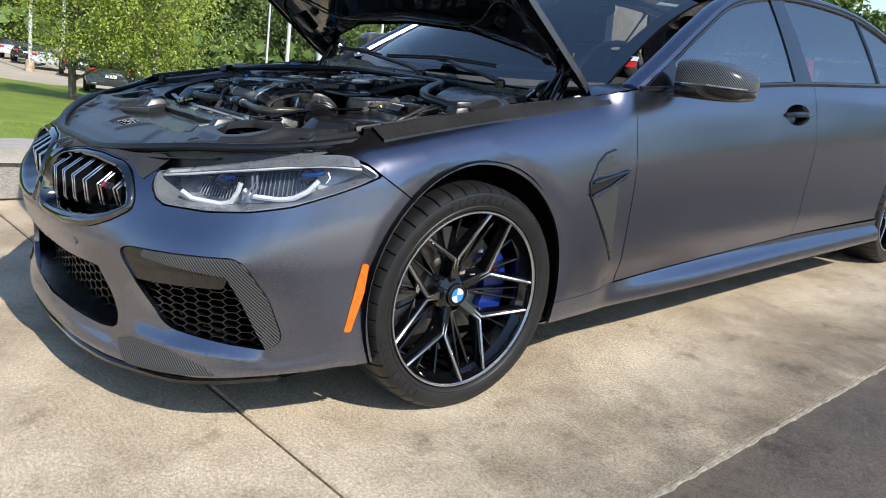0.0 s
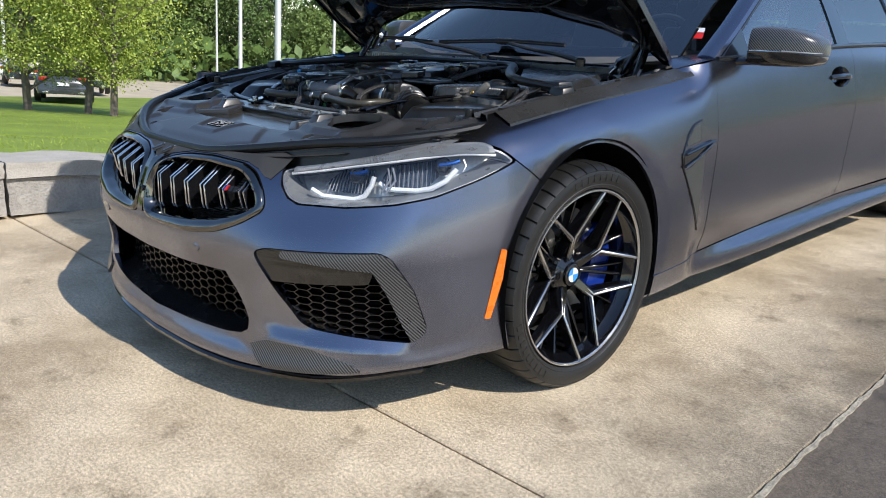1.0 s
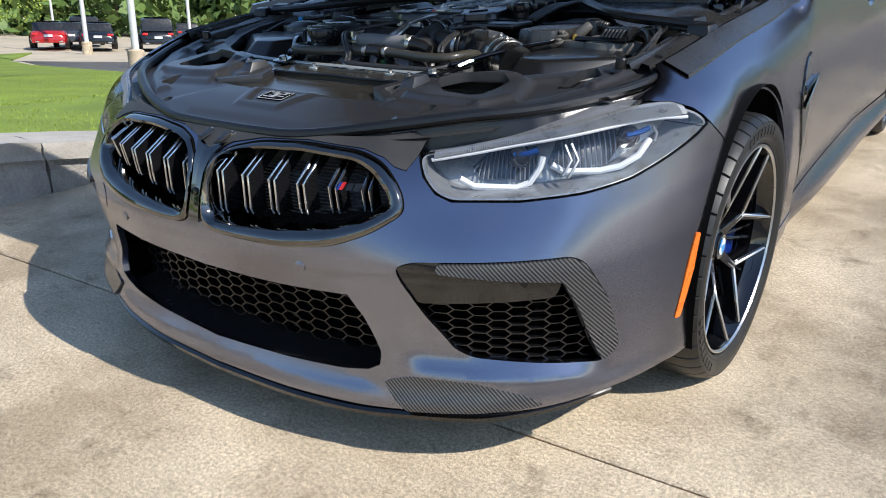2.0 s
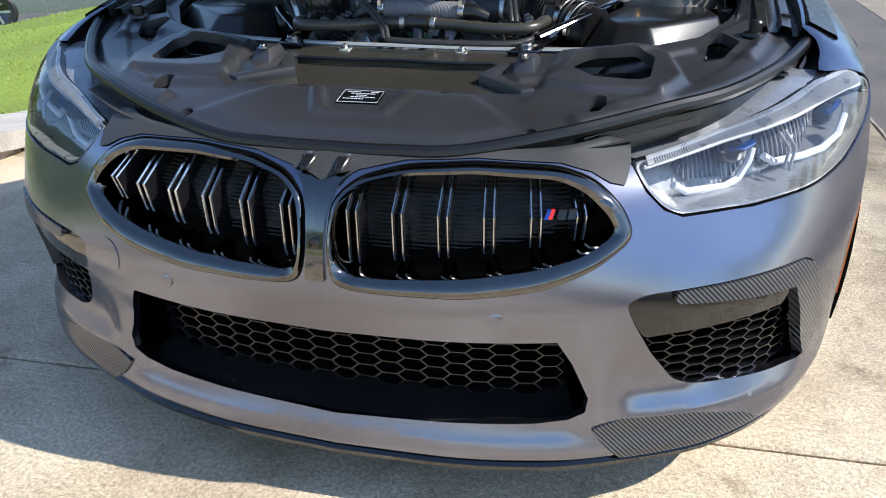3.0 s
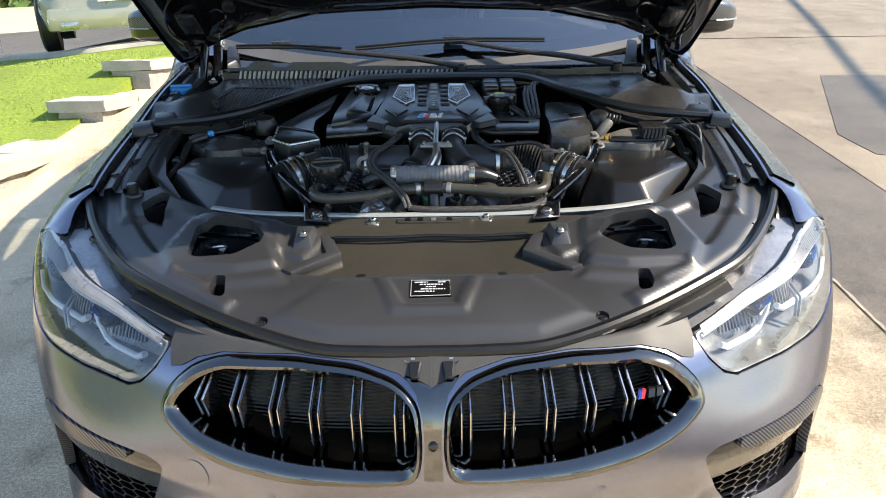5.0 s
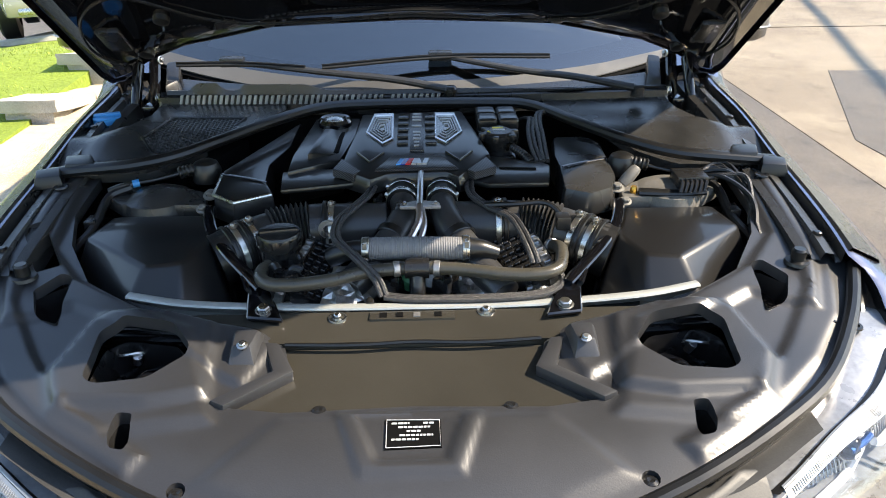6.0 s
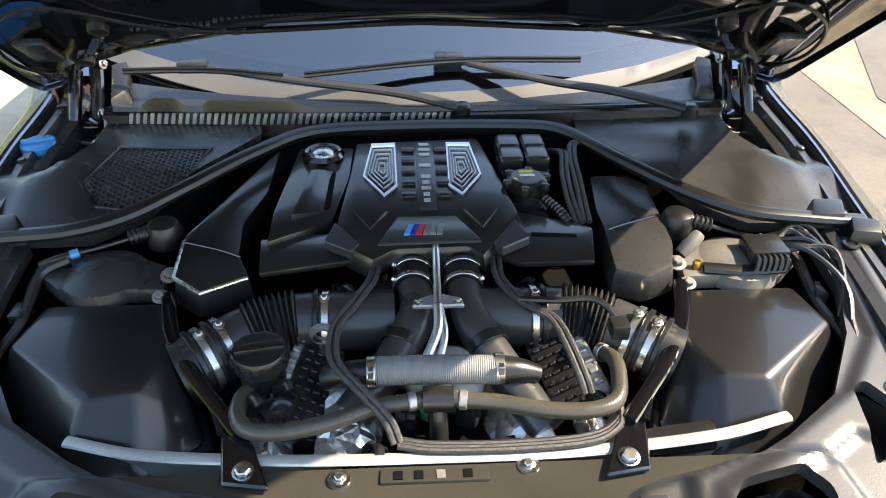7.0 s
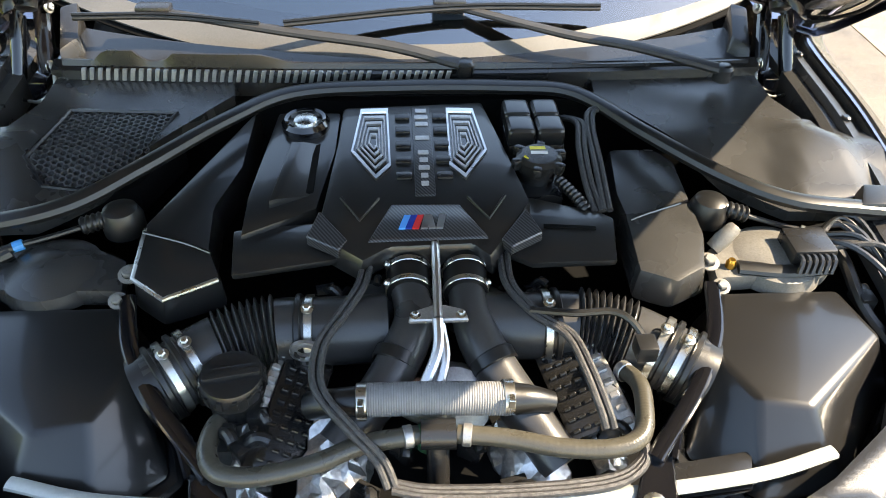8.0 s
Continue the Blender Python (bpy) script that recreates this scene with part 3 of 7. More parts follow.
wall = setting("wall_west", join(*[sheared(box(-2.75, a, -.6, -2.34, a + 1.0, .14)) for a in np.arange(-9.9, 7.0, 1.0)]), BLOCK, "low retaining wall of grey split-face blocks with cap stones")
TIERS = [(-10, 7.4, -.02, .20, .085, 0.0), (1.80, 7.4, .265, .14, .085, -.24), (3.42, 7.4, .490, .145, .085, -.24), (4.45, 7.4, .720, .165, .085, -.24)]
seed = 0
for start, stop, base, tall, cap, out in TIERS:
    y = start
    while y < stop:
        seed += 1
        wide = random.Random(seed).choice((.44, .46, .60))
        if y < 7.2:
            part("block", sheared(rough_block(-2.52 + out, y + .006, base, -2.20 + out + .01 * math.sin(seed * 7), y + wide - .012, base + tall, seed)), BLOCK, wall, sharp=50)
        y += wide
    y = start - .02
    while y < stop:
        seed += 1
        wide = random.Random(seed).choice((.58, .62, .66))
        if y < 7.2:
            part("cap_stone", sheared(rough_block(-2.58 + out, y + .003, base + tall + .002, -2.165 + out + .006 * math.sin(seed * 5), y + wide - .003, base + tall + cap, seed)), CAP_STONE, wall, sharp=50)
        y += wide


def step01(a, b, x):
    t = min(1.0, max(0.0, (x - a) / (b - a)))
    return t * t * (3 - 2 * t)


BANK_Y = [-26, -6, -.3, 1.6, 2.0, 3.2, 3.7, 4.3, 4.7, 5.5, 7.1, 9.5, 14, 20, 30]
BANK_Z = [1.55, .53, .22, -.04, .06, -.06, .06, .03, .16, .05, -.15, -.25, -.8, -1.5, -2.6]


def lawn_height(x, y):
    """The bank behind the wall, running out into the level land."""
    t = step01(0, 7, -2.6 - x)
    return float(np.interp(y, BANK_Y, BANK_Z)) * (1 - t) + land(x, y) * t


def on_land(x, y, k):
    return np.c_[x, y, [lawn_height(a, b) - k for a, b in zip(x, y)]]


LAWN = [(-2.6, -26), (-2.6, 7.4), (-3.4, 7.45), (-4.7, 7.2), (-6.4, 9.2), (-8.6, 11.3), (-11, 9.1), (-16, 9.8), (-30, 13), (-36, 17), (-31, 6.5), (-32.5, 4.8), (-36, -26)]
setting("lawn", sheet(LAWN, [], on_land, .5, .1), LAWN_SOIL, "mown green lawn above the retaining wall")
BAY = [(-2.3, 7.42), (-2.3, 26), (-20, 26), (-30, 13.5), (-16, 9.9), (-11, 9.2), (-8.6, 11.4), (-6.4, 9.3), (-4.7, 7.3), (-3.4, 7.5)]
setting("parking_bay", sheet(BAY, [], lambda x, y, k: on_land(x, y, k + .04), .8, .1), ASPHALT, "grey asphalt parking bay above the lawn")
kerb = smooth_path([(x, y, lawn_height(x, y) + .01) for x, y in ((-2.4, 7.42), (-3.4, 7.48), (-4.6, 7.3), (-6.4, 9.3), (-8.5, 11.3))], 6)
setting("kerb", tube(kerb, .06, 8, 0), CAP_STONE, "low pale kerb between lawn and parking bay")
rng = random.Random(3)
blades = ([], [])
while len(blades[1]) < 60000:
    far = rng.random() ** 1.6
    x, y = -2.5 - far * 16, rng.uniform(-6, 14)
    if not inside(LAWN, np.array([x]), np.array([y]))[0]:
        continue
    z = lawn_height(x, y) - .005
    a, h, w = rng.uniform(0, 6.28), rng.uniform(.012, .026), .0035 + .006 * far
    dx, dy = math.cos(a) * w, math.sin(a) * w
    lean = (rng.uniform(-.02, .02), rng.uniform(-.02, .02))
    i = len(blades[0])
    blades[0].extend([(x - dx, y - dy, z), (x + dx, y + dy, z), (x + lean[0], y + lean[1], z + h)])
    blades[1].append((i, i + 1, i + 2))
tagged(part("grass", blades, GRASS, smooth=False), "short green grass blades of the lawn", "grass", kind="stuff")
# cast shadow on the apron, laid as a thin slab in the asphalt's colour
setting("apron_shadow", prism([(2.59, 2.71), (2.62, 2.3), (3.3, 2.0), (6.5, 1.6), (6.5, 4.2), (3.26, 4.39)], -.05, .003), ASPHALT, "cast shadow laid as a flat dark patch on the concrete apron")
for y in (-1.4, 6.2, 10.2):
    setting("apron_joint", box(2.36, y, -.002, 14, y + .012, .0025), DEEP, "dark joint in the concrete apron")
# ---- the car ----
car = thing("car", "satin dark grey four-door sports coupe parked with its bonnet open", "car")
U_AXLE = u_side(0)
REAR_AXLE = 3.50


U_ARCH, ARCH_R, ARCH_TALL = U_AXLE + .031, .377, 1.035


def arch(radius, z=.345, n=40, low=.19, centre=None, tall=ARCH_TALL):
    """A wheel arch's edge as (u, height), from its front foot over the top to its rear foot."""
    c = U_ARCH if centre is None else centre
    a0 = math.asin((low - z) / (radius * tall))
    return [(c + radius * math.cos(a), z + radius * tall * math.sin(a)) for a in np.linspace(math.pi - a0, a0, n)]


FLARE = .052


def flare(u, z):
    """How far the chamfered flare round the front arch sinks in."""
    far = np.hypot(u - U_ARCH, (z - .345) / ARCH_TALL) - ARCH_R
    t = np.clip(1 - far / FLARE, 0, 1)
    return .010 * t * np.clip((z - .20) / .2, .25, 1)


def ease(a, b, t):
    t = np.clip((t - a) / (b - a), 0, 1)
    return t * t * (3 - 2 * t)


def sculpt(u, z):
    """The bumper's relief: a shelf under each side vent, and a sloping ledge below the middle intake."""
    shelf = np.interp(z, [.15, .230, .234, .270, .31, .40], [0, -.004, -.003, .013, .013, 0]) * ease(.50, .57, u) * (1 - ease(.89, .97, u))
    ledge = np.interp(z, [.168, .174, .206, .30, .38], [0, -.001, .009, .009, 0]) * (1 - ease(.42, .50, u))
    return flare(u, z) + shelf + ledge


SHELF_FOLD = [(u, .232) for u in np.arange(.56, .94, .016)]
LEDGE_FOLD = [(u, .172) for u in np.arange(.01, .46, .016)]
FLARE_FOLD = arch(ARCH_R + FLARE, low=.24, n=60)


KIDNEY_OUT = rounded([(.020, .545), (.030, .488), (.113, .482), (.258, .486), (.377, .503), (.465, .536), (.532, .577), (.518, .618), (.478, .659), (.414, .677), (.265, .683), (.138, .676), (.062, .658), (.026, .626)], .03, 3)
KIDNEY_IN = rounded([(.032, .585), (.046, .632), (.078, .652), (.147, .664), (.263, .669), (.405, .662), (.455, .645), (.492, .610), (.503, .584), (.450, .556), (.367, .533), (.257, .516), (.122, .506), (.052, .507), (.035, .528)], .02, 3)
LAMP = rounded([(.548, .672), (.563, .640), (.590, .612), (.622, .600), (.765, .602), (.900, .617), (1.006, .637), (1.124, .675), (1.240, .717), (1.206, .740), (1.146, .757), (1.045, .750), (.900, .722), (.700, .690)], .014, 3)
VENT = rounded([(.515, .474), (.550, .487), (.863, .502), (.892, .488), (.952, .400), (.988, .298), (.980, .276), (.947, .256), (.672, .274), (.632, .289), (.576, .362), (.530, .440)], .016, 3)
INTAKE_HALF = [(-.002, .388), (.169, .391), (.409, .399), (.438, .350), (.474, .270), (.470, .240), (.440, .222), (.379, .213), (.173, .205), (-.002, .199)]
LIP = rounded([(.480, .206), (.538, .226), (.672, .226), (.782, .202), (.818, .180), (.688, .163), (.535, .150), (.505, .176)], .008, 2)
MARKER = rounded([(1.188, .493), (1.206, .489), (1.197, .412), (1.165, .303), (1.147, .305), (1.168, .404)], .004, 2)
U_SPLIT, U_DOOR, U_DOOR2 = 1.243, u_side(.768), u_side(2.17)

# bumper from the middle round to the wheel arch, with its openings
SPLIT_FOOT = (1.348, .643)
arch_front = [p for p in arch(ARCH_R) if p[0] < SPLIT_FOOT[0] - .004 and p[1] < SPLIT_FOOT[1]] + [SPLIT_FOOT]
# the bumper's half: its edge runs along the intake's rim at the middle
cut = INTAKE_HALF
bumper_low = [(0, .130), (.4, .134), (.69, .152), (.9, .184), (1.14, .205)]
upper = arch_front + [(1.243, .7165)]
lamp_bottom = [(1.240, .712), (1.124, .671), (1.006, .633), (.900, .613), (.765, .598), (.622, .596), (.588, .609), (.559, .638), (.544, .672)]
top_edge = [(.52, .690), (.44, .694), (.3, .695), (.15, .692), (0, .6895)]
outline = [(0, .199)] + [(0, .130)] + bumper_low[1:] + upper + lamp_bottom + top_edge + [(0, .388)] + [(u, z) for u, z in cut[1:-1]]
bumper = skin_sheet(outline, [KIDNEY_OUT, VENT, LIP, MARKER], .014, .016, 0, sculpt, [FLARE_FOLD, SHELF_FOLD, LEDGE_FOLD])
front = part("front_bumper", join(bumper, flip(bumper)), PAINT, car, "satin dark grey front bumper with large air intakes", sharp=40)

# kidney grille: proud frame, deep dark duct and bent double blades
def around(poly, centre, count=120):
    """Points of a polygon at even turns about its middle."""
    p = np.array(poly) - np.array(centre)
    q = np.roll(p, -1, axis=0)
    out = []
    for a in np.linspace(0, 2 * math.pi, count, False):
        d = np.array((2.4 * math.cos(a), math.sin(a)))
        best = 0
        for m0, m1 in zip(p, q):
            e = m1 - m0
            det = d[0] * -e[1] + e[0] * d[1]
            if abs(det) > 1e-12:
                r = (m0[0] * -e[1] + e[0] * m0[1]) / det
                w = (d[0] * m0[1] - d[1] * m0[0]) / det
                if -1e-6 <= w <= 1 + 1e-6:
                    best = max(best, r)
        out.append(np.array(centre) + d * best)
    return np.array(out)


MIDDLE_OF = (.262, .588)
out_line, in_line = around(KIDNEY_OUT, MIDDLE_OF), around(KIDNEY_IN, MIDDLE_OF)
deep_line = in_line + (np.array(MIDDLE_OF) - in_line) * np.array((.030, .085))
# the surround rises to a ridge and falls back into the opening as a broad bevel
ring_rows = []
for line, sink in ((out_line, .014), (out_line, -.005), (out_line * .8 + in_line * .2, -.0105), (out_line * .45 + in_line * .55, -.0115), (in_line, -.002), (in_line * .75 + deep_line * .25, .012), (deep_line, .052), (deep_line, .125)):
    ring_rows.append([tuple(q) for q in skin(line[:, 0], level(line[:, 0], line[:, 1]), sink)])
ring = loft(ring_rows, True, False)
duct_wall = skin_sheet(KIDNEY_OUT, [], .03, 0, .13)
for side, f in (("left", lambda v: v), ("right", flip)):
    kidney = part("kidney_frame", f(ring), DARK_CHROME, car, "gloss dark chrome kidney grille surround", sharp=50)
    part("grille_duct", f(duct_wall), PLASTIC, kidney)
    u, z = np.vstack([out_line, out_line[:1]]).T
    # black tube that draws the shade in the seam round the surround
    part("shadow_gap", f(tube(skin(u, level(u, z), .0005), .0026, 6, 0)), DEEP, kidney, "thin dark gap round the surround")
    for k in range(6):
        u0 = .060 + .0768 * k
        top_z, low_z, mid_z = min(.664, .652 + .006 * k) - .012 * (k > 4), .516 + .010 * k, .612
        for du in (-.008, .008):
            rows = []
            for z, sink in ((top_z, .034), (mid_z, .000), (low_z + .012, .026), (low_z, .034)):
                u = u0 + du
                a = skin([u - .0032, u + .0032, u + .0032, u - .0032], level([u] * 4, [z] * 4))
                n = plan_normal(np.array([u]))[0]
                rows.append([(q[0] - n[0] * (sink + extra), q[1] - n[1] * (sink + extra), q[2]) for q, extra in zip(a, (0, 0, .045, .045))])
            blade = part("grille_blade", f(bevelled(turned(loft(rows)), .0012, 1)), BLADE, kidney)
            # bright tube laid on the blade's front in place of its highlight
            part("blade_edge", f(tube([tuple((np.array(r[0]) + np.array(r[1])) / 2) for r in rows], .0023, 6, 0)), BLADE_EDGE, blade, "thin bright edge drawn for the blade highlight")
    radiator = []
    for k in range(24):
        z = .50 + .007 * k
        u = np.linspace(.06, .47, 10)
        c = skin(u, level(u, np.full(10, z)), .105)
        radiator.append(tube(c, .0018, 4, 0))
    part("radiator_fin_pack", f(join(*radiator)), RADIATOR, kidney, "dark radiator fins behind the grille")
bridge = skin_sheet([(-.001, .497), (.017, .497), (.015, .56), (.018, .605), (.030, .645), (.050, .666), (.024, .660), (-.001, .652)], [], .008, .02, -.007)
part("grille_bridge", join(bridge, flip(bridge)), DARK_CHROME, car, "dark chrome bridge between the two grilles", sharp=50)
part("camera_button", moved(lathe([(.009, 0), (.009, .004), (.006, .006), (.006, .004), (.0005, .004)], 20), axis_to((0, -.900, .562), (0, -1, .2))), GLOSS_BLACK, car)
top_trim = skin_sheet([(-.001, .650), (.022, .648), (.036, .655), (.062, .668), (.138, .682), (.265, .688), (.414, .682), (.470, .670), (.500, .655), (.524, .650), (.544, .676), (.554, .700), (.50, .712), (.3, .712), (-.001, .71)], [], .012, .004, -.003)
part("grille_top_trim", join(top_trim, flip(top_trim)), SLAM_GREY, car, "dusty black plastic trim above the grilles", sharp=50)
# striped badge of plain shapes on a blade of the left grille
badge_face = lambda u, w, s: skin(u, level(u, w), s - .004)
for mat, a, b in ((BLUE, .379, .382), (LAMP_BLUE, .382, .385), (RED, .385, .392)):
    part("badge_stripe", sheet([(a, .611), (b, .611), (b + .006, .624), (a + .006, .624)], [], badge_face, .01, .006), mat, car)
for a in (.400, .418):
    part("badge_bar", sheet([(a, .611), (a + .014, .611), (a + .018, .624), (a + .004, .624)], [], badge_face, .01, .006), PLASTIC, car)

# side vents: gloss panel, carbon hockey stick, honeycomb
vent_net = lambda u, w, s: skin(u, level(u, w), s + .026)
net_poly = [(.560, .415), (.620, .430), (.86, .430), (.90, .385), (.945, .275), (.680, .262), (.620, .285)]
net = honeycomb(vent_net, net_poly, .0120, .0011, .022, 2.3)
gloss_panel = skin_sheet(rounded([(.518, .472), (.555, .484), (.86, .498), (.845, .44), (.835, .415), (.560, .395), (.532, .438)], .01), [], .02, .02, .006)
stick = skin_sheet(rounded([(.600, .486), (.862, .499), (.890, .486), (.950, .399), (.985, .298), (.978, .278), (.948, .259), (.925, .300), (.880, .395), (.845, .452), (.60, .468)], .008), [], .016, .022, -.004)
def lip_out(u, z):
    """The lip blade leans out towards its lower edge."""
    return -.006 * np.clip((.222 - z) / .06, 0, 1) * np.clip((.84 - u) / .18, 0, 1)


# closing sheets of vent and lip slot, their shade painted as near-black
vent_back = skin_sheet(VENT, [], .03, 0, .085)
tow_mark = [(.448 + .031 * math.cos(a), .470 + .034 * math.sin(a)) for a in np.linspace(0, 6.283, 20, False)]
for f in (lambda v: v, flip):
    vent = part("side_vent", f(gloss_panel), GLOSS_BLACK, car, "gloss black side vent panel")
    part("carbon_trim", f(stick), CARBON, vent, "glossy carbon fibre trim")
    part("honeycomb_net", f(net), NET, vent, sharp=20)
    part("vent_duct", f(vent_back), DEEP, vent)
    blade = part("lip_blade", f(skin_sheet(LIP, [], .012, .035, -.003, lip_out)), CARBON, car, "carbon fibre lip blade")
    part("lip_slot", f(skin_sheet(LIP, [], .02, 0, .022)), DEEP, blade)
    part("side_marker", f(skin_sheet(MARKER, [], .008, .006, -.002)), ORANGE, car, "orange side marker reflector", sharp=50)
    eye_sensor = skin([.304], level([.304], [.449]))[0]
    n = plan_normal(np.array([.304]))[0]
    part("parking_sensor", f(moved(lathe([(.0125, -.003), (.0125, .0012), (.011, .002), (.0005, .0022)], 20), axis_to(eye_sensor, (n[0], n[1], .1)))), PAINT, car)
p = skin([.77], level([.77], [.455]), .004)[0]
pair("vent_sensor", moved(lathe([(.0115, -.003), (.0115, .002), (.010, .003), (.0005, .003)], 18), axis_to(p, (*plan_normal(np.array([.77]))[0], 0))), GLOSS_BLACK, car)
tow = skin_sheet(tow_mark, [], .012, .004, -.0014)
part("tow_cover", flip(tow), PAINT, car, "round towing eye cover")

# lower intake: honeycomb at the back, tray below
intake_net = lambda u, w, s: skin(u, level(u, w), s + .070)
cells = honeycomb(intake_net, [(0, .242), (.40, .246), (.445, .300), (.405, .395), (0, .385)], .0145, .0012, .024, 2.1)
tagged(part("intake_net", join(cells, flip(cells)), NET, car, "black honeycomb net of the lower intake", sharp=20), "black honeycomb net of the lower intake", kind="stuff")
# back of the intake: a plain sheet, near-black for the shade inside
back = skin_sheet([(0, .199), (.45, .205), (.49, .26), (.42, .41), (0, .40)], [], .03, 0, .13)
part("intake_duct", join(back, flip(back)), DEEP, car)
tray_rows = []
for u in np.linspace(0, .46, 14):
    tray_rows.append([tuple(skin([u], level([u], [.204 + .01 * u]), s)[0] + np.array([0, 0, dz])) for s, dz in ((.011, 0), (.05, .006), (.10, .022), (.13, .040))])
tray = turned(loft(tray_rows, False))
part("intake_tray", join(tray, flip(tray)), PLASTIC, car, "satin black tray of the lower intake")
under_rows = []
for u in np.linspace(0, 1.1, 24):
    z = float(np.interp(u, [0, .4, .69, .9, 1.14], [.130, .134, .152, .184, .205]))
    under_rows.append([tuple(skin([u], level([u], [z]), s)[0]) for s in (.004, .12, .3)])
under = loft(under_rows, False)
part("underbody", join(under, flip(under)), PLASTIC, car)

split_rows = []
for u in np.linspace(0, .98, 26):
    z = float(np.interp(u, [0, .4, .69, .9, 1.14], [.130, .134, .152, .184, .205])) - .004
    top = skin([u], level([u], [z + .02]), 0)[0]
    n = plan_normal(np.array([u]))[0]
    split_rows.append([(top[0] - n[0] * s_, top[1] - n[1] * s_, z + dz) for s_, dz in ((.06, 0), (.012, 0), (.006, -.006), (.008, -.016), (.03, -.022), (.06, -.022))])
splitter = turned(loft(split_rows, False))
part("splitter", join(splitter, flip(splitter)), GLOSS_BLACK, car, "black splitter strip under the bumper")

# wings with the wheel arch, and the doors
wing_top = [(U_DOOR, .958), (u_side(.70), .945), (u_side(.62), .9255), (u_side(.5), .9145), (u_side(.35), .8995), (u_side(.15), .8765), (u_side(0), .858), (u_side(-.15), .842), (u_side(-.3), .8185), (1.235, .802), (1.180, .787), (1.130, .774), (1.104, .765), (1.130, .7625), (1.164, .7615), (1.206, .747), (1.229, .732), (1.245, .7195)]
wing_arch = [(SPLIT_FOOT[0] + .003, SPLIT_FOOT[1] + .003)] + [p for p in arch(ARCH_R) if p[0] > SPLIT_FOOT[0] + .004 and not (p[0] < U_ARCH and p[1] < SPLIT_FOOT[1])]
wing_line = wing_arch + [(U_DOOR - .45, .200), (U_DOOR - .004, .196)] + wing_top
wing = skin_sheet(wing_line, [], .024, .012, 0, flare, [FLARE_FOLD])
door_line = [(U_DOOR + .002, .272), (u_side(1.5), .285), (U_DOOR2 - .002, .300), (U_DOOR2 - .002, 1.016), (u_side(1.5), .993), (U_DOOR + .002, .958)]
rear_arch = [(p[0], p[1]) for p in arch(.39, .35, 24, .20, u_side(REAR_AXLE), 1.0)]
rear_door_line = [(U_DOOR2 + .002, .302), (rear_arch[0][0] - .02, .31)] + [p for p in rear_arch if p[1] > .31 and p[0] < u_side(REAR_AXLE - .06)] + [(u_side(REAR_AXLE - .06), 1.03), (U_DOOR2 + .002, 1.017)]
quarter_line = [p for p in rear_arch if p[0] >= u_side(REAR_AXLE - .06)] + [(u_side(4.2), .24), (plan_u[-1], .24), (plan_u[-1], 1.075), (u_side(4.2), 1.05), (u_side(REAR_AXLE - .056), 1.03)]
sill_line = [(U_ARCH + ARCH_R * .93, .180), (rear_arch[0][0], .182), (rear_arch[0][0], .298), (U_DOOR2, .297), (u_side(1.5), .281), (U_DOOR, .268), (U_ARCH + ARCH_R * .96, .262)]


def sill_bulge(u, z):
    """The sill stands out below the doors as a rounded shelf."""
    rise = np.clip((.276 - z) / .046, 0, 1)
    along = np.clip((u - U_DOOR + .05) / .9, 0, 1)
    return -.034 * along * (2 - along) * rise * rise * (3 - 2 * rise)


HANDLE_AT, HANDLE_SIZE = (u_side(1.985), .880), (.118, .046)
HANDLE = [(HANDLE_AT[0] + HANDLE_SIZE[0] * math.cos(a), HANDLE_AT[1] + HANDLE_SIZE[1] * math.sin(a)) for a in np.linspace(0, 6.283, 28, False)]


def bowl_depth(u, z):
    r = ((u - HANDLE_AT[0]) / HANDLE_SIZE[0]) ** 2 + ((z - HANDLE_AT[1]) / HANDLE_SIZE[1]) ** 2
    return .030 * np.clip(1 - r, 0, 1)


for f in (lambda v: v, flip):
    part("front_wing", f(wing), PAINT, car, "satin grey front wing", sharp=45)
    door = part("door", f(skin_sheet(door_line, [HANDLE], .030, .012)), PAINT, car, "satin grey front door", sharp=45)
    part("rear_door", f(skin_sheet(rear_door_line, [], .04, .012)), PAINT, car, sharp=45)
    part("rear_quarter", f(skin_sheet(quarter_line, [], .06, .012)), PAINT, car, sharp=45)
    part("sill", f(skin_sheet(sill_line, [], .014, .02, -.002, sill_bulge)), PAINT, car, sharp=45)
    # door handle in its bowl
    part("handle_bowl", f(skin_sheet(HANDLE, [], .014, 0, .001, bowl_depth)), GLOSS_BLACK, door)
    hu, hz_ = HANDLE_AT
    us = np.array([hu - .122, hu - .07, hu, hu + .07, hu + .122])
    grip = skin(us, level(us, np.array([hz_ - .002, hz_ + .002, hz_ + .004, hz_ + .002, hz_ - .004])), np.array([.004, -.010, -.014, -.010, .004])[:, None])
    part("door_handle", f(tube(grip, lambda t, L: .013 + .004 * math.sin(math.pi * t), 12, 6, True, .8)), GLOSS_BLACK, door, "gloss black pull handle")
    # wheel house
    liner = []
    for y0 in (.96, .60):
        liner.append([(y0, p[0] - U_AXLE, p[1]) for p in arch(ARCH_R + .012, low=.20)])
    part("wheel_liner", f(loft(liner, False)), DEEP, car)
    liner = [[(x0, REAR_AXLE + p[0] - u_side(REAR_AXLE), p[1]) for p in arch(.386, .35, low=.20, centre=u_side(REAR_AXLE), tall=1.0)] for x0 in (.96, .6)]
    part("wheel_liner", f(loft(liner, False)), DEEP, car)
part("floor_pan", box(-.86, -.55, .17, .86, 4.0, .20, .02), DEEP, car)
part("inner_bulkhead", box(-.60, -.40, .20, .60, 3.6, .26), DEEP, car)


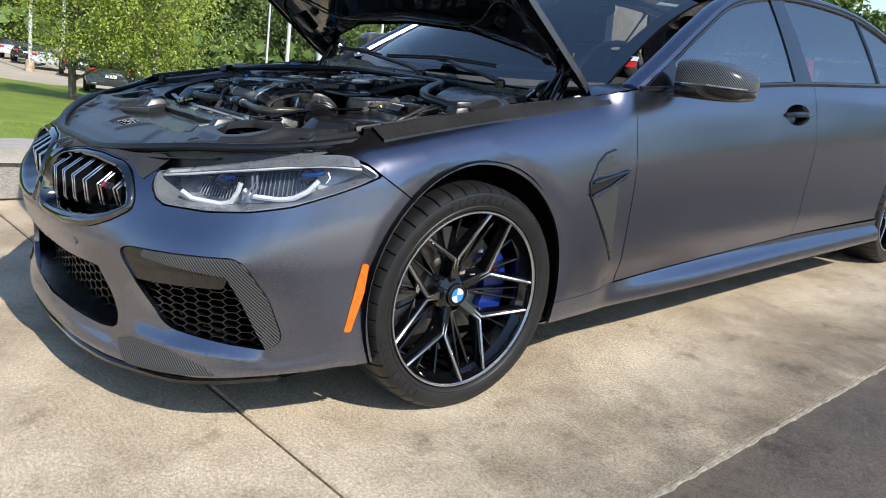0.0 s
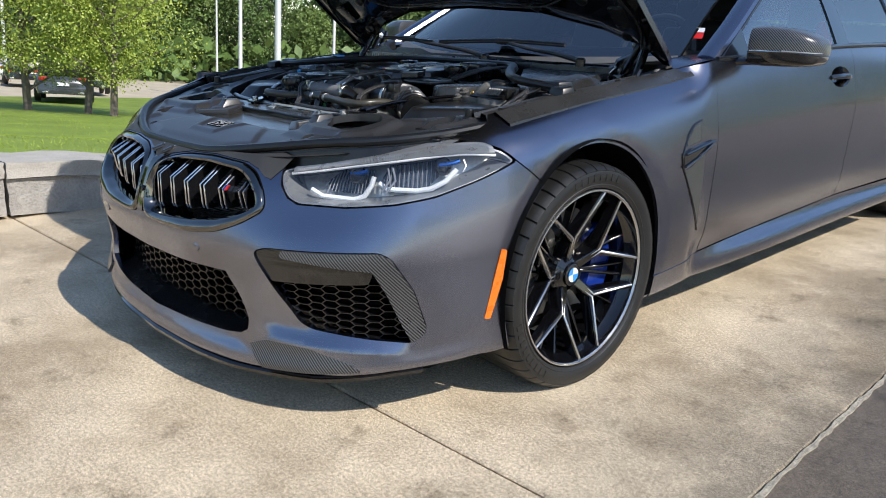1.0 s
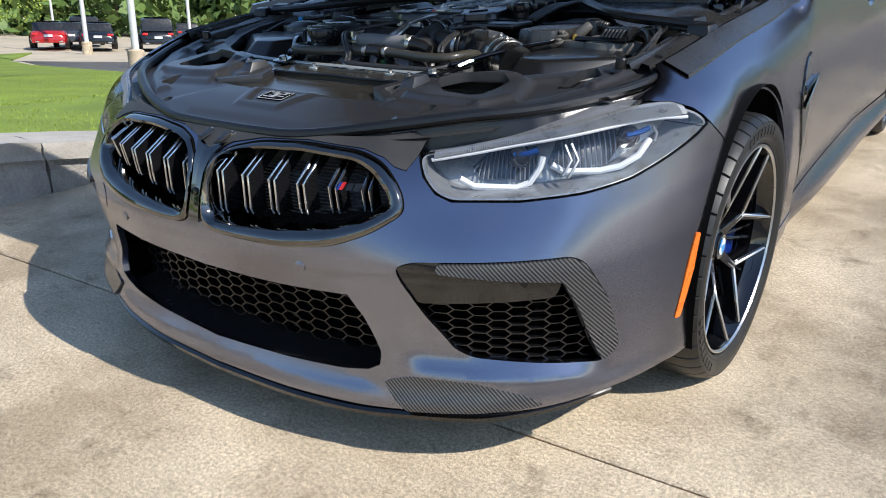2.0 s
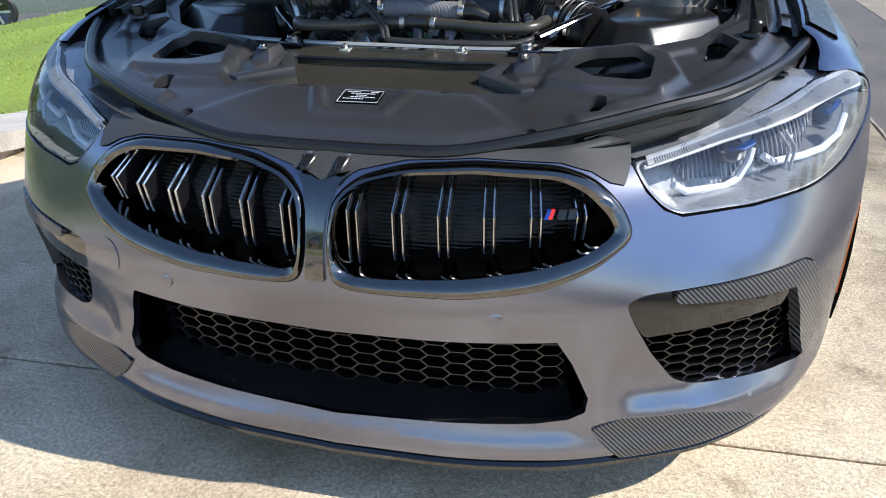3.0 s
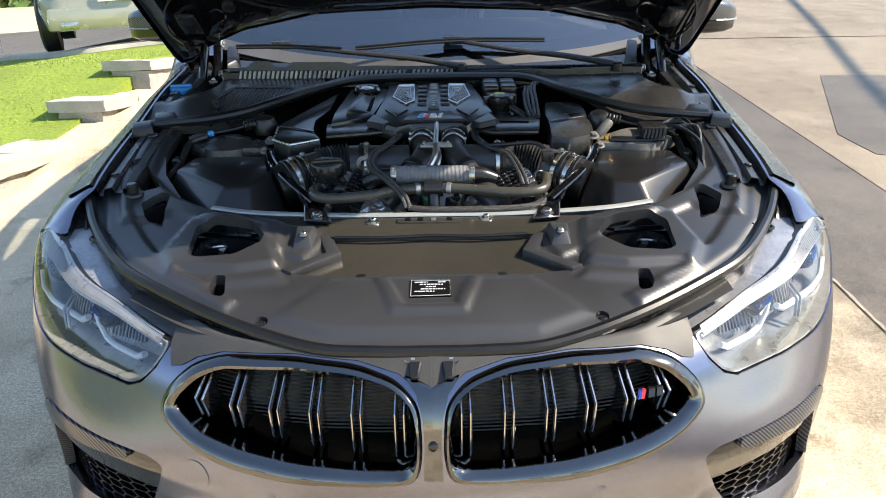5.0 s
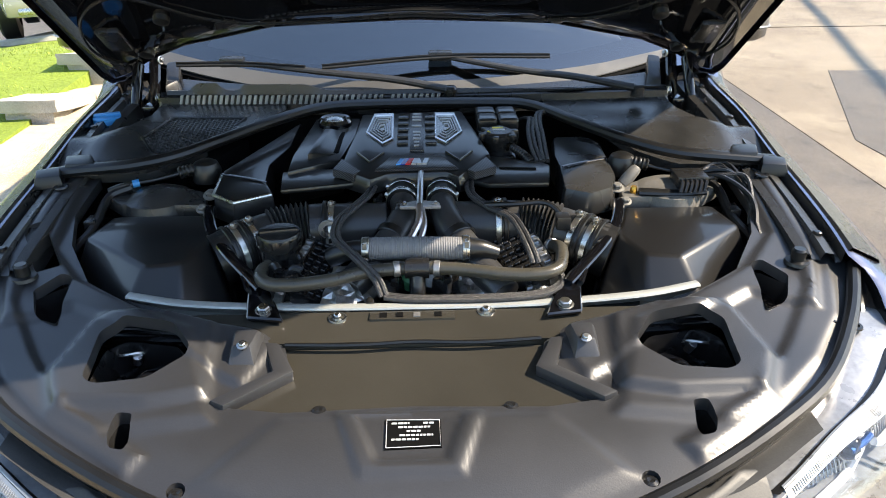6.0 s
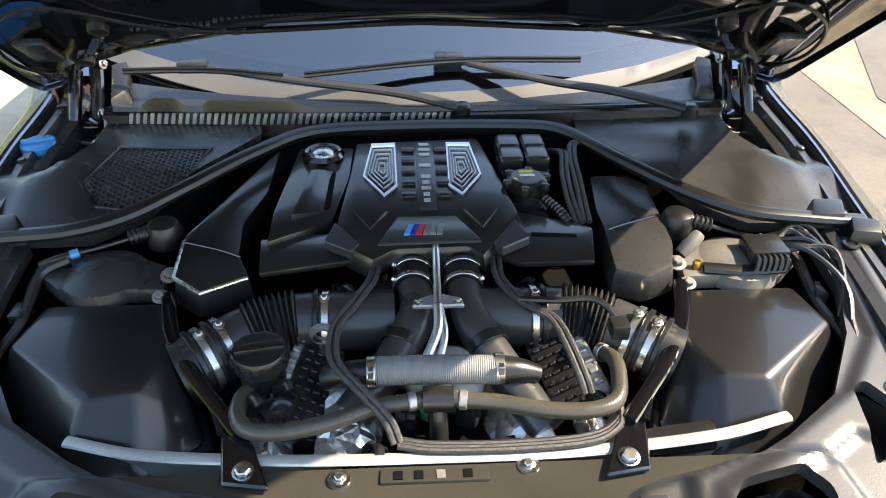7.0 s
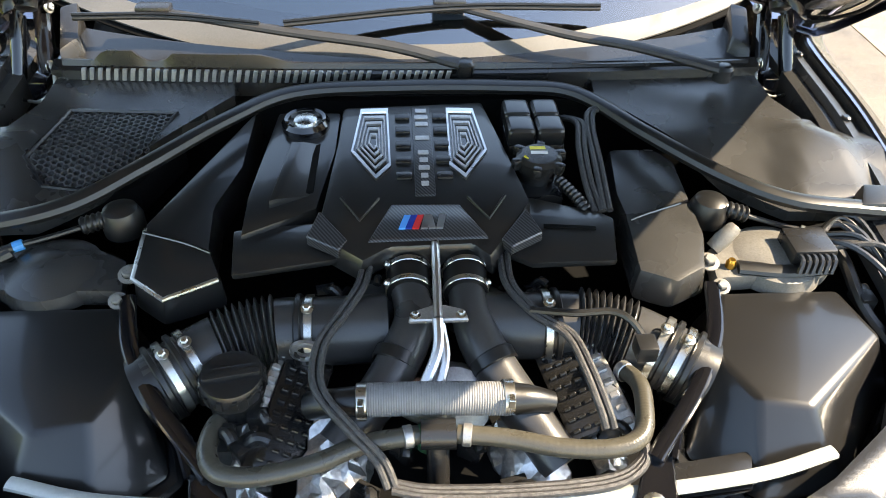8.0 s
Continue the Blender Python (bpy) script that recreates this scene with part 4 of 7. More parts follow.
# ---- wheels ----
def tyre_vf():
    rim = .266
    prof = [(rim, .116), (.272, .128), (.276, .1285), (.283, .133), (.286, .1315), (.300, .1365), (.316, .1375), (.331, .1335), (.334, .1345), (.343, .124), (.350, .110), (.354, .09), (.3555, .045), (.3555, .0)]
    prof = prof + [(r, -x) for r, x in reversed(prof[:-1])]
    n = 616
    verts, faces = [], []
    for k in range(n):
        a = 2 * math.pi * k / n
        groove = (k % 14) == 0
        for j, (r, x) in enumerate(prof):
            d = 0
            if groove and 9 <= j <= 12:
                d = .007
            if groove and j == 8:
                d = .003
            if groove and 14 <= j <= 17:
                d = .007
            r = .272 + (r - .266) * .8436
            skew = .02 * (abs(x) / .13) * (1 if x > 0 else -1)
            verts.append((x, (r - d) * math.cos(a + skew), (r - d) * math.sin(a + skew)))
    m = len(prof)
    for k in range(n):
        for j in range(m - 1):
            faces.append((k * m + j, k * m + j + 1, ((k + 1) % n) * m + j + 1, ((k + 1) % n) * m + j))
    return verts, faces


def settled(vf):
    """The tyre's foot pressed flat on the ground."""
    return [(x, y, max(z, .001)) for x, y, z in vf[0]], vf[1]


def bar_between(a, b, wa, wb, x0, x1):
    """A spoke from a to b (y, z) with widths, from depth x0 (back) to x1 (face)."""
    a, b = np.array(a), np.array(b)
    t = (b - a) / np.linalg.norm(b - a)
    n = np.array([-t[1], t[0]])
    low = [(x0[0], *(a + n * wa * .7)), (x0[0], *(a - n * wa * .7)), (x0[1], *(b - n * wb * .7)), (x0[1], *(b + n * wb * .7))]
    high = [(x1[0], *(a + n * wa * .5)), (x1[0], *(a - n * wa * .5)), (x1[1], *(b - n * wb * .5)), (x1[1], *(b + n * wb * .5))]
    return frustum(low, high, .0025, 1)


def ring_x(profile, sides=96):
    """Turned about the x axis from (radius, x) pairs."""
    rings = [[(x, r * math.cos(a), r * math.sin(a)) for a in np.arange(sides) * 2 * math.pi / sides] for r, x in profile]
    return loft(rings, True, False)


def polar(r, deg):
    return (r * math.cos(radians(deg)), r * math.sin(radians(deg)))


def wheel(centre, left, turn_deg, steer=0.0):
    f = (lambda v: v) if left else flip
    at = Matrix.Translation(centre) @ Matrix.Rotation(radians(-steer), 4, "Z")

    def place(vf):
        """The wheel's face is dished: its middle lies deeper than its rim."""
        return moved(f(([(x - .032 * max(0, 1 - math.hypot(y, z) / .25), y * 1.024, z * 1.024) for x, y, z in vf[0]], vf[1])), at)
    hub = part("wheel", settled(moved(f(tyre_vf()), at)), TYRE, car, "low-profile black tyre on a machined black alloy wheel", sharp=30)
    part("rim", place(turned(ring_x([(.262, .112), (.266, .122), (.262, .127), (.257, .122), (.252, .100), (.240, .085), (.236, .02), (.234, -.10), (.255, -.12)]))), GLOSS_BLACK, hub)
    part("rim_edge", place(turned(ring_x([(.2660, .1225), (.2645, .1280), (.2605, .1286), (.2575, .1235)]))), ALLOY, hub, "machined bright rim edge")
    for k in range(5):
        base = turn_deg + 72 * k
        node = polar(.112, base)
        stem = bar_between(polar(.028, base), node, .030, .022, (.03, .05), (.084, .104))
        arms = [bar_between(node, polar(.258, base + s * 26), .017, .014, (.060, .085), (.104, .119)) for s in (1, -1)]
        part("spoke", place(join(stem, *arms)), GLOSS_BLACK, hub)
        for s in (1, -1):
            bend = polar(.122, base + s * 2.4)
            face = join(bar_between(bend, polar(.2585, base + s * 26.2), .0068, .0068, (.100, .112), (.1075, .1225)),
                        bar_between(polar(.085, base + s * 4.0), bend, .0016, .0060, (.088, .100), (.0975, .1075)))
            part("spoke_face", place(face), ALLOY, hub, "machined bright spoke edge")
        thin = [bar_between(polar(.05, base + 36), polar(.252, base + 36 + s * 4.5), .011, .008, (.03, .045), (.058, .080)) for s in (1, -1)]
        inner = [bar_between(polar(.10, base + s * 4), polar(.252, base + s * 9), .008, .007, (.04, .05), (.066, .082)) for s in (1, -1)]
        part("thin_spoke", place(join(*thin, *inner)), GLOSS_BLACK, hub)
        part("wheel_bolt", place(moved(lathe([(.010, 0), (.010, .012), (.006, .012), (.0055, .006), (.0005, .006)], 6), axis_to((.062, *polar(.052, base + 36)), (1, 0, 0)))), STEEL, hub)
    part("hub_boss", place(moved(lathe([(.062, .03), (.058, .075), (.036, .092), (.034, .098)], 40), axis_to((0, 0, 0), (1, 0, 0)))), GLOSS_BLACK, hub)
    part("hub_cap", place(moved(lathe([(.034, .09), (.034, .101), (.031, .103), (.0005, .1035)], 40), axis_to((0, 0, 0), (1, 0, 0)))), GLOSS_BLACK, hub)
    for k in range(4):
        ang = [radians(90 * k + 4 + a) for a in np.linspace(0, 90, 8)]
        wedge = [(.1040, 0, 0)] + [(.1040, .022 * math.cos(a), .022 * math.sin(a)) for a in ang]
        vf = (wedge + [(.1055, y, z) for x, y, z in wedge], [tuple(range(9, 18))] + [(i, (i + 1) % 9, 9 + (i + 1) % 9, 9 + i) for i in range(9)])
        part("cap_quarter", place(vf), BADGE_BLUE if k % 2 else WHITE, hub)
    part("brake_disc", place(moved(lathe([(.185, -.01), (.195, -.012), (.195, .018), (.185, .020), (.10, .020), (.09, .04), (.0005, .04)], 64), axis_to((0, 0, 0), (1, 0, 0)))), DISC, hub)
    cal = []
    for r, x in ((.215, .05), (.215, .00), (.135, .00), (.135, .05)):
        cal.append([(x, r * math.cos(a), r * math.sin(a)) for a in np.linspace(-.5, .62, 9)])
    vf = loft([[ring[k] for ring in cal] for k in range(9)])
    part("brake_caliper", place(bevelled(vf, .006)), BLUE, hub, "blue brake caliper")
    part("caliper_mark", place(bar_between((.178, .02), (.165, .06), .010, .010, (.050, .050), (.0525, .0525))), RED, hub)
    return hub


STEER = 2.6
wheel((.840, .011, .334), True, 102, STEER)
wheel((-.840, .011, .334), False, 102, STEER)
wheel((.835, REAR_AXLE, .343), True, 40)
wheel((-.835, REAR_AXLE, .343), False, 40)
# raised sidewall writing is too worn to read: bars round the sidewall
front_left = bpy.data.objects["wheel"]
for base, count in ((108, 8), (236, 9)):
    for k in range(count):
        a = radians(base - 5.2 * k)
        spot = Matrix.Translation((.840, .011, .334)) @ Matrix.Rotation(radians(-STEER), 4, "Z") @ Matrix.Translation((.1365, .309 * math.cos(a), .309 * math.sin(a))) @ Matrix.Rotation(a - math.pi / 2, 4, "X")
        part("sidewall_bar", moved(box(-.004, -.007, -.010, .0018, .007, .010), spot), TYRE, front_left)
# ---- headlights ----
def skin_line(points, sink, n=6):
    p = smooth_path([(u, z, 0) for u, z in points], n)
    return skin(p[:, 0], level(p[:, 0], p[:, 1]), sink)


def brow_z(u):
    """The upper edge of the headlight's ribbed brow."""
    return float(np.interp(u, [.50, .56, .62, .70, .80, .95, 1.06, 1.15, 1.20, 1.24], [.694, .678, .686, .698, .714, .738, .755, .762, .760, .760]))


lamp_shell = skin_sheet(LAMP, [], .016, .004, .002)
lamp_bowl = skin_sheet(LAMP, [], .03, 0, .090)
lamp_wall = skin_sheet(LAMP, [[(.90 + (u - .90) * .985, .672 + (z - .672) * .955) for u, z in LAMP]], .016, .086, .004)
for f in (lambda v: v, flip):
    lamp = part("headlight", f(lamp_bowl), LAMP_INNER, car, "clear slim headlight with hooked light guides")
    pane = part("lens", f(lamp_shell), LENS, lamp)
    pane.visible_shadow = False
    part("lamp_rim", f(lamp_wall), LAMP_RIB, lamp)
    for line in ([(.565, -.692, .628), (.588, -.674, .611), (.655, -.622, .606), (.676, -.606, .616), (.691, -.594, .646), (.694, -.588, .668)], [(.714, -.588, .654), (.734, -.575, .640), (.791, -.528, .640), (.824, -.507, .649), (.850, -.482, .670), (.860, -.456, .698)]):
        part("light_guide", f(tube(line, .0068, 8, 0, True)), LIGHT_GUIDE, lamp, "frosted white hooked light guide")
    part("brow_strip", f(tube(skin_line([(.570, .664), (.757, .690), (.973, .720), (1.10, .733), (1.19, .730)], .014), .0038, 8, 0)), LIGHT_GUIDE, lamp)
    low_z = lambda u: float(np.interp(u, [.57, .757, .973, 1.10, 1.2], [.668, .695, .725, .737, .738]))
    brow_low = [(u, low_z(u)) for u in np.linspace(.575, 1.185, 20)]
    brow_top = [(u, brow_z(u)) for u, z in brow_low]
    brow = part("brow_panel", f(skin_sheet(brow_low + brow_top[::-1], [], .012, .004, .004)), BROW, lamp, "pale finely ribbed panel")
    rib_line = []
    for k in range(110):
        u = .590 + .0053 * k
        z0, z1 = low_z(u) + .001, brow_z(u) - .004
        if z1 > z0 + .002:
            zs = np.linspace(z0, z1, 5)
            rib_line.append(tube(skin(np.full(5, u), level(np.full(5, u), zs), .003), .0008, 4, 0))
    part("brow_ribs", f(join(*rib_line)), BROW, brow)
    for line in ([(.868, .640), (.893, .668), (.888, .694)], [(.880, .636), (.908, .668), (.903, .696)], [(1.094, .690), (1.106, .705), (1.102, .718)]):
        part("side_guide", f(tube(skin_line(line, .026, 1), .0030, 6, 0)), LAMP_RIB, lamp)
    for eye in ([(.655, .640), (.680, .620), (.800, .618), (.840, .645), (.838, .680), (.700, .668)], [(.862, .650), (.885, .628), (.960, .630), (1.012, .643), (1.070, .690), (1.050, .710), (.900, .693)]):
        bowl = part("reflector_bowl", f(skin_sheet(eye, [], .012, .003, .084)), LAMP_DARK, lamp, "dark ribbed reflector")
        ribs = []
        low, high = min(u for u, z in eye), max(u for u, z in eye)
        for k in range(15):
            u = low + (k + .7) * (high - low) / 15.4
            zs = [a[1] + (b[1] - a[1]) * (u - a[0]) / (b[0] - a[0]) for a, b in zip(eye, eye[1:] + eye[:1]) if (a[0] - u) * (b[0] - u) < 0]
            if len(zs) == 2:
                z0, z1 = sorted(zs)
                ribs.append(tube(skin_line([(u - .004, z0), (u, (z0 + z1) / 2), (u + .006, z1)], .074, 2), .0015, 5, 0))
        part("reflector_ribs", f(join(*ribs)), LAMP_RIB, bowl)
    for u0, z0 in ((.79, .674), (1.06, .706)):
        part("blue_bezel", f(tube(skin_line([(u0 - .03, z0), (u0 + .005, z0 + .004), (u0 + .03, z0 + .010)], .026, 3), .006, 8, 0)), LAMP_BLUE, lamp)
        q = skin([u0 - .01], level([u0 - .01], [z0 - .006]), .045)[0]
        part("projector", f(moved(lathe([(.024, -.01), (.022, .006), (.014, .016), (.0005, .019)], 22), axis_to(q, (*plan_normal(np.array([u0]))[0], .1)))), GLOSS_BLACK, lamp)
    # gill on the wing
    gill = part("wing_gill", f(skin_sheet([(2.071, .655), (2.120, .676), (2.292, .690), (2.262, .660), (2.120, .622), (2.078, .616)], [], .012, .012, -.006)), GLOSS_BLACK, car, "gloss black wing gill with a fin")
    part("gill_edge", f(tube(skin_line([(2.205, .764), (2.150, .752), (2.108, .722), (2.070, .655), (2.078, .615), (2.16, .50), (2.248, .372)], -.001, 1), .0036, 6, 0)), GLOSS_BLACK, gill)
    part("gill_fin", f(tube(skin_line([(2.080, .660), (2.190, .676), (2.290, .690)], -.009, 1), .0045, 6, 0)), DARK_CHROME, gill)
    part("gill_fin", f(tube(skin_line([(2.080, .618), (2.170, .640), (2.280, .684)], -.009, 1), .0040, 6, 0)), DARK_CHROME, gill)
    # hollows of the gill: flat sheets with the shade painted in
    part("gill_shade", f(skin_sheet([(2.100, .700), (2.150, .742), (2.190, .748), (2.196, .700), (2.105, .684)], [], .02, .001, -.0012)), GILL_SHADE, gill)
    part("gill_shade", f(skin_sheet([(2.092, .602), (2.140, .612), (2.232, .655), (2.240, .50), (2.246, .392), (2.168, .500)], [], .02, .001, -.0012)), GILL_SHADE, gill)

# ---- open bonnet ----
HOOD_AT, HOOD_WAY, HOOD_UP = np.array((.640, .985)), np.array((-.788, .616)), np.array((.616, .788))


def hood_surface(x, s, sink=0.0):
    x, s = np.asarray(x, float), np.asarray(s, float)
    w = np.clip(np.abs(x) / .86, 0, 1)
    h = .055 * (1 - w**2.2) * smooth01(s / .6) - .05 * smooth01((w - .82) / .18) - .09 * smooth01((s - .95) / .45) - sink
    yz = HOOD_AT + s[:, None] * HOOD_WAY + h[:, None] * HOOD_UP
    return np.c_[x, yz]


def smooth01(t):
    t = np.clip(t, 0, 1)
    return t * t * (3 - 2 * t)


HOOD_LINE = [(0, .225), (.36, .205), (.60, .130), (.74, .040), (.80, .0), (.835, .010), (.845, .06), (.845, .55), (.83, .90), (.78, 1.12), (.66, 1.28), (.45, 1.37), (.2, 1.405), (0, 1.41)]


def both_x(poly):
    return list(poly) + [(-x, y) for x, y in reversed(poly) if abs(x) > 1e-6]


hood = part("bonnet", sheet(both_x(HOOD_LINE), [], hood_surface, .04, .022), PAINT, car, "open satin grey bonnet with a black lining", sharp=45)


def inner_surface(x, s, sink=0.0):
    """The lining: a flat rim, a raised frame and a sunk middle."""
    line = both_x(HOOD_LINE)
    d = edge_distance(line, x, s)
    deep = .016 + .030 * smooth01((d - .02) / .05) - .022 * smooth01((d - .22) / .04)
    return hood_surface(x, s, deep + sink)


inner_line = [(x * .985, .012 + s * .985) for x, s in HOOD_LINE]
lining = part("bonnet_lining", turned(sheet(both_x(inner_line), [], inner_surface, .03, 0)), GLOSS_BLACK, hood, "gloss black inner skin of the bonnet")
MIDDLE = rounded([(-.50, .52), (.50, .52), (.52, .95), (.35, 1.12), (-.35, 1.12), (-.52, .95)], .05, 3)
part("insulation", turned(sheet(MIDDLE, [], lambda x, s, k: hood_surface(x, s, .030 - k), .05, .010)), BRONZE, hood, "olive black insulation mat")
part("lining_frame", tube([inner_surface(np.array([x]), np.array([s]), .004)[0] for x, s in MIDDLE + MIDDLE[:1]], .010, 8, 0), PLASTIC, hood)
for s in (1, -1):
    for x, k in ((.36, .245), (.70, .12), (.60, .30)):
        c = inner_surface(np.array([s * x]), np.array([k]), .002)[0]
        part("buffer", moved(lathe([(.020, -.004), (.019, .010), (.012, .014), (.0005, .014)], 16), axis_to(c, (0, -.616, -.788))), RUBBER, hood)
    part("lining_cable", tube([inner_surface(np.array([s * x]), np.array([k]), .008)[0] for x, k in ((.76, .10), (.80, .22), (.76, .36), (.66, .40), (.50, .30), (.36, .262), (.1, .272), (0, .274))], .004, 6, 6), PLASTIC, hood)
    part("lining_bracket", moved(bevelled(box(-.030, -.05, -.012, .030, .05, .004), .006), axis_to(inner_surface(np.array([s * .735]), np.array([.24]), .006)[0], (0, .616, .788))), PLASTIC, hood)
    strut = part("gas_strut", tube([(s * .757, .476, .835), (s * .746, .575, .990)], .0145, 12, 2), GLOSS_BLACK, car, "black gas strut holding the bonnet")
    part("piston_rod", tube([(s * .746, .575, .990), (s * .738, .612, 1.060)], .0085, 10, 2), PLASTIC, strut)
    part("strut_ball", moved(lathe([(.012, -.012), (.014, 0), (.010, .012), (.0005, .014)], 12), Matrix.Translation((s * .757, .476, .838))), STEEL, strut)
    hinge = part("bonnet_hinge", join(tube([(s * .700, .500, .885), (s * .705, .560, .955), (s * .708, .610, 1.03)], .015, 8, 6, True, .5), tube([(s * .716, .585, .90), (s * .718, .615, .965), (s * .716, .640, 1.02)], .013, 8, 6, True, .5), bevelled(box(s * .705 - .016, .47, .850, s * .705 + .016, .62, .905), .005)), GLOSS_BLACK, car, "black bonnet hinge")
    part("hinge_pin", bolt((s * .690, .515, .915), (-s, -.3, .2), .008), STEEL, hinge)
    part("hinge_pin", bolt((s * .692, .590, 1.0), (-s, -.3, .2), .008), STEEL, hinge)
    part("hinge_cover", bevelled(frustum([(s * .660, .500, .870), (s * .690, .62, .89), (s * .660, .66, .90), (s * .620, .54, .88)][::s], [(s * .668, .520, .945), (s * .690, .63, .985), (s * .662, .655, .985), (s * .640, .56, .955)][::s]), .008), PLASTIC, hinge)
    part("hinge_wire", tube([(s * .680, .50, .93), (s * .672, .47, .90), (s * .70, .455, .875), (s * .745, .47, .87), (s * .79, .455, .875)], .0035, 6, 6), STEEL, hinge)

# ---- windscreen, pillars, roof, side windows ----
def screen_surface(x, s, sink=0.0):
    x, s = np.asarray(x, float), np.asarray(s, float)
    q = (x / .76) ** 2
    y0, z0 = .520 + .26 * q, .918 + .042 * q
    y1, z1 = 1.50 + .10 * q, 1.385 - .050 * q
    bow = .045 * np.sin(np.pi * np.clip(s, 0, 1))
    return np.c_[x * (1 - .20 * s), y0 + (y1 - y0) * s, z0 + (z1 - z0) * s + bow - sink]


screen = part("windscreen", sheet([(-.76, 0), (.76, 0), (.76, 1), (-.76, 1)], [], screen_surface, .06, .004), WINDSCREEN, car, "tinted curved windscreen")
band = sheet([(-.765, -.03), (.765, -.03), (.765, 1.02), (-.765, 1.02)], [rounded([(-.70, .10), (-.3, .085), (.3, .085), (.70, .10), (.70, .96), (-.70, .96)], .06, 4)], lambda x, s, k: screen_surface(x, s, k + .003), .05, .003)
apron = sheet([(-.755, -.02), (.755, -.02), (.755, .012), (.4, .030), (-.4, .032), (-.755, .034)], [], lambda x, s, k: screen_surface(x, s, k - .004), .03, .003)
part("screen_apron", apron, COWL_DUST, screen, "dusty grey apron below the windscreen")
part("screen_band", band, DEEP, screen, "black ceramic border")
RAIL = [(.872, .790, .962), (.845, 1.00, 1.075), (.800, 1.25, 1.205), (.735, 1.55, 1.325), (.685, 1.95, 1.395), (.655, 2.4, 1.415), (.655, 3.0, 1.385), (.690, 3.5, 1.28), (.76, 3.9, 1.14)]
rail = smooth_path(RAIL, 6)
belt_y = pchip([.75, 1.4, 2.1, 3.0, 3.6, 4.0], [.955, .982, 1.012, 1.028, 1.045, 1.05])
belt_x = pchip([.75, 1.4, 2.1, 3.0, 3.6, 4.0], [.898, .896, .892, .880, .850, .78])
for f in (lambda v: v, flip):
    part("roof_pillar", f(tube(rail - np.array((.012, 0, .006)), .040, 10, 0, True, .55)), PAINT, car, "satin grey roof pillar")
    part("window_seal", f(tube([(x + .018, y + .012, z - .022) for x, y, z in rail[:46]], .009, 8, 0)), TRIM, car)
    part("belt_trim", f(tube([(float(belt_x(y)), y, float(belt_y(y)) + .006) for y in np.linspace(.80, 3.7, 24)], .010, 8, 0)), TRIM, car, "black window trim")

    def side_glass(y, t, k=0.0):
        y, t = np.asarray(y), np.asarray(t)
        rx, rz = np.interp(y, rail[:, 1], rail[:, 0]), np.interp(y, rail[:, 1], rail[:, 2])
        bx, bz = belt_x(y), belt_y(y)
        return np.c_[bx + (rx - bx) * t + .008 * np.sin(np.pi * t) - k, y, bz + (rz - bz) * t]
    for a, b in ((.86, 1.98), (2.12, 2.98), (3.0, 3.62)):
        win = part("side_window", f(sheet([(a, 0), (b, 0), (b, 1), (a, 1)], [], side_glass, .08, .003)), SIDE_GLASS, car, "tinted side window")
    part("centre_pillar", f(turned(sheet([(1.975, 0), (2.14, 0), (2.10, 1), (1.96, 1)], [], lambda y, t, k: side_glass(y, t, k - .006), .05, .02))), GLOSS_BLACK, car, "gloss black centre pillar")
    part("window_divider", f(tube(side_glass(np.array([2.97, 2.985, 3.0]), np.array([0, .5, 1.0]), -.004), .008, 6, 0)), DARK_CHROME, car)
    # door mirror: a boxy carbon shell over a gloss black lower half
    shell, lower = [], []
    for x, ry, up_, dn, cy, cz in ((.942, .060, .052, .052, .995, 1.010), (.948, .080, .066, .062, 1.005, 1.010), (.99, .094, .070, .066, 1.022, 1.010), (1.06, .096, .066, .064, 1.040, 1.008), (1.115, .088, .056, .058, 1.055, 1.004), (1.150, .074, .042, .046, 1.066, 1.000), (1.162, .050, .026, .030, 1.072, .998)):
        bend = lambda v: np.sign(v) * abs(v) ** .42
        shell.append([(x, cy + ry * bend(math.cos(a)), cz - .012 + (up_ + .012) * bend(math.sin(a))) for a in np.linspace(0, math.pi, 20)])
        lower.append([(x - .002, cy + (ry - .004) * bend(math.cos(a)), cz - .016 + (dn - .014) * bend(math.sin(a))) for a in np.linspace(0, -math.pi, 20)])
    mirror = part("door_mirror", f(turned(loft(shell))), CARBON, car, "glossy carbon fibre door mirror with a black lower half", sharp=50)
    part("mirror_lower", f(loft(lower)), GLOSS_BLACK, mirror, sharp=50)
    part("turn_signal", f(tube([(1.06, .944, .996), (1.115, .968, .994), (1.152, 1.000, .992), (1.164, 1.03, .992)], .006, 8, 5, True, .5)), LAMP_RIB, mirror, "slim clear turn signal strip")
    part("mirror_foot", f(tube([(.885, .945, .952), (.93, .965, .956), (.985, 1.01, .958)], .024, 10, 5, True, .6)), GLOSS_BLACK, mirror)
    part("mirror_triangle", f(frustum([(.90, .80, .955), (.895, 1.06, .975), (.86, 1.02, 1.075)], [(.909, .80, .955), (.904, 1.06, .975), (.868, 1.02, 1.075)], .002, 1)), GLOSS_BLACK, mirror)
    # scuttle corner between bonnet and pillar
    corner = [[tuple(skin([u_side(y)], [1.0])[0]) for y in np.linspace(.62, .80, 6)], [(.80, y + .02, .955 + .02 * k / 5) for k, y in enumerate(np.linspace(.62, .80, 6))], [(.74, y + .03, .950 + .02 * k / 5) for k, y in enumerate(np.linspace(.62, .82, 6))]]
    part("scuttle_corner", f(loft(corner, False)), PAINT, car)
roof_rows = []
for k in range(18, len(rail)):
    x, y, z = rail[k]
    roof_rows.append([(x * t, y, z + .035 * (1 - t * t)) for t in np.linspace(1, -1, 15)])
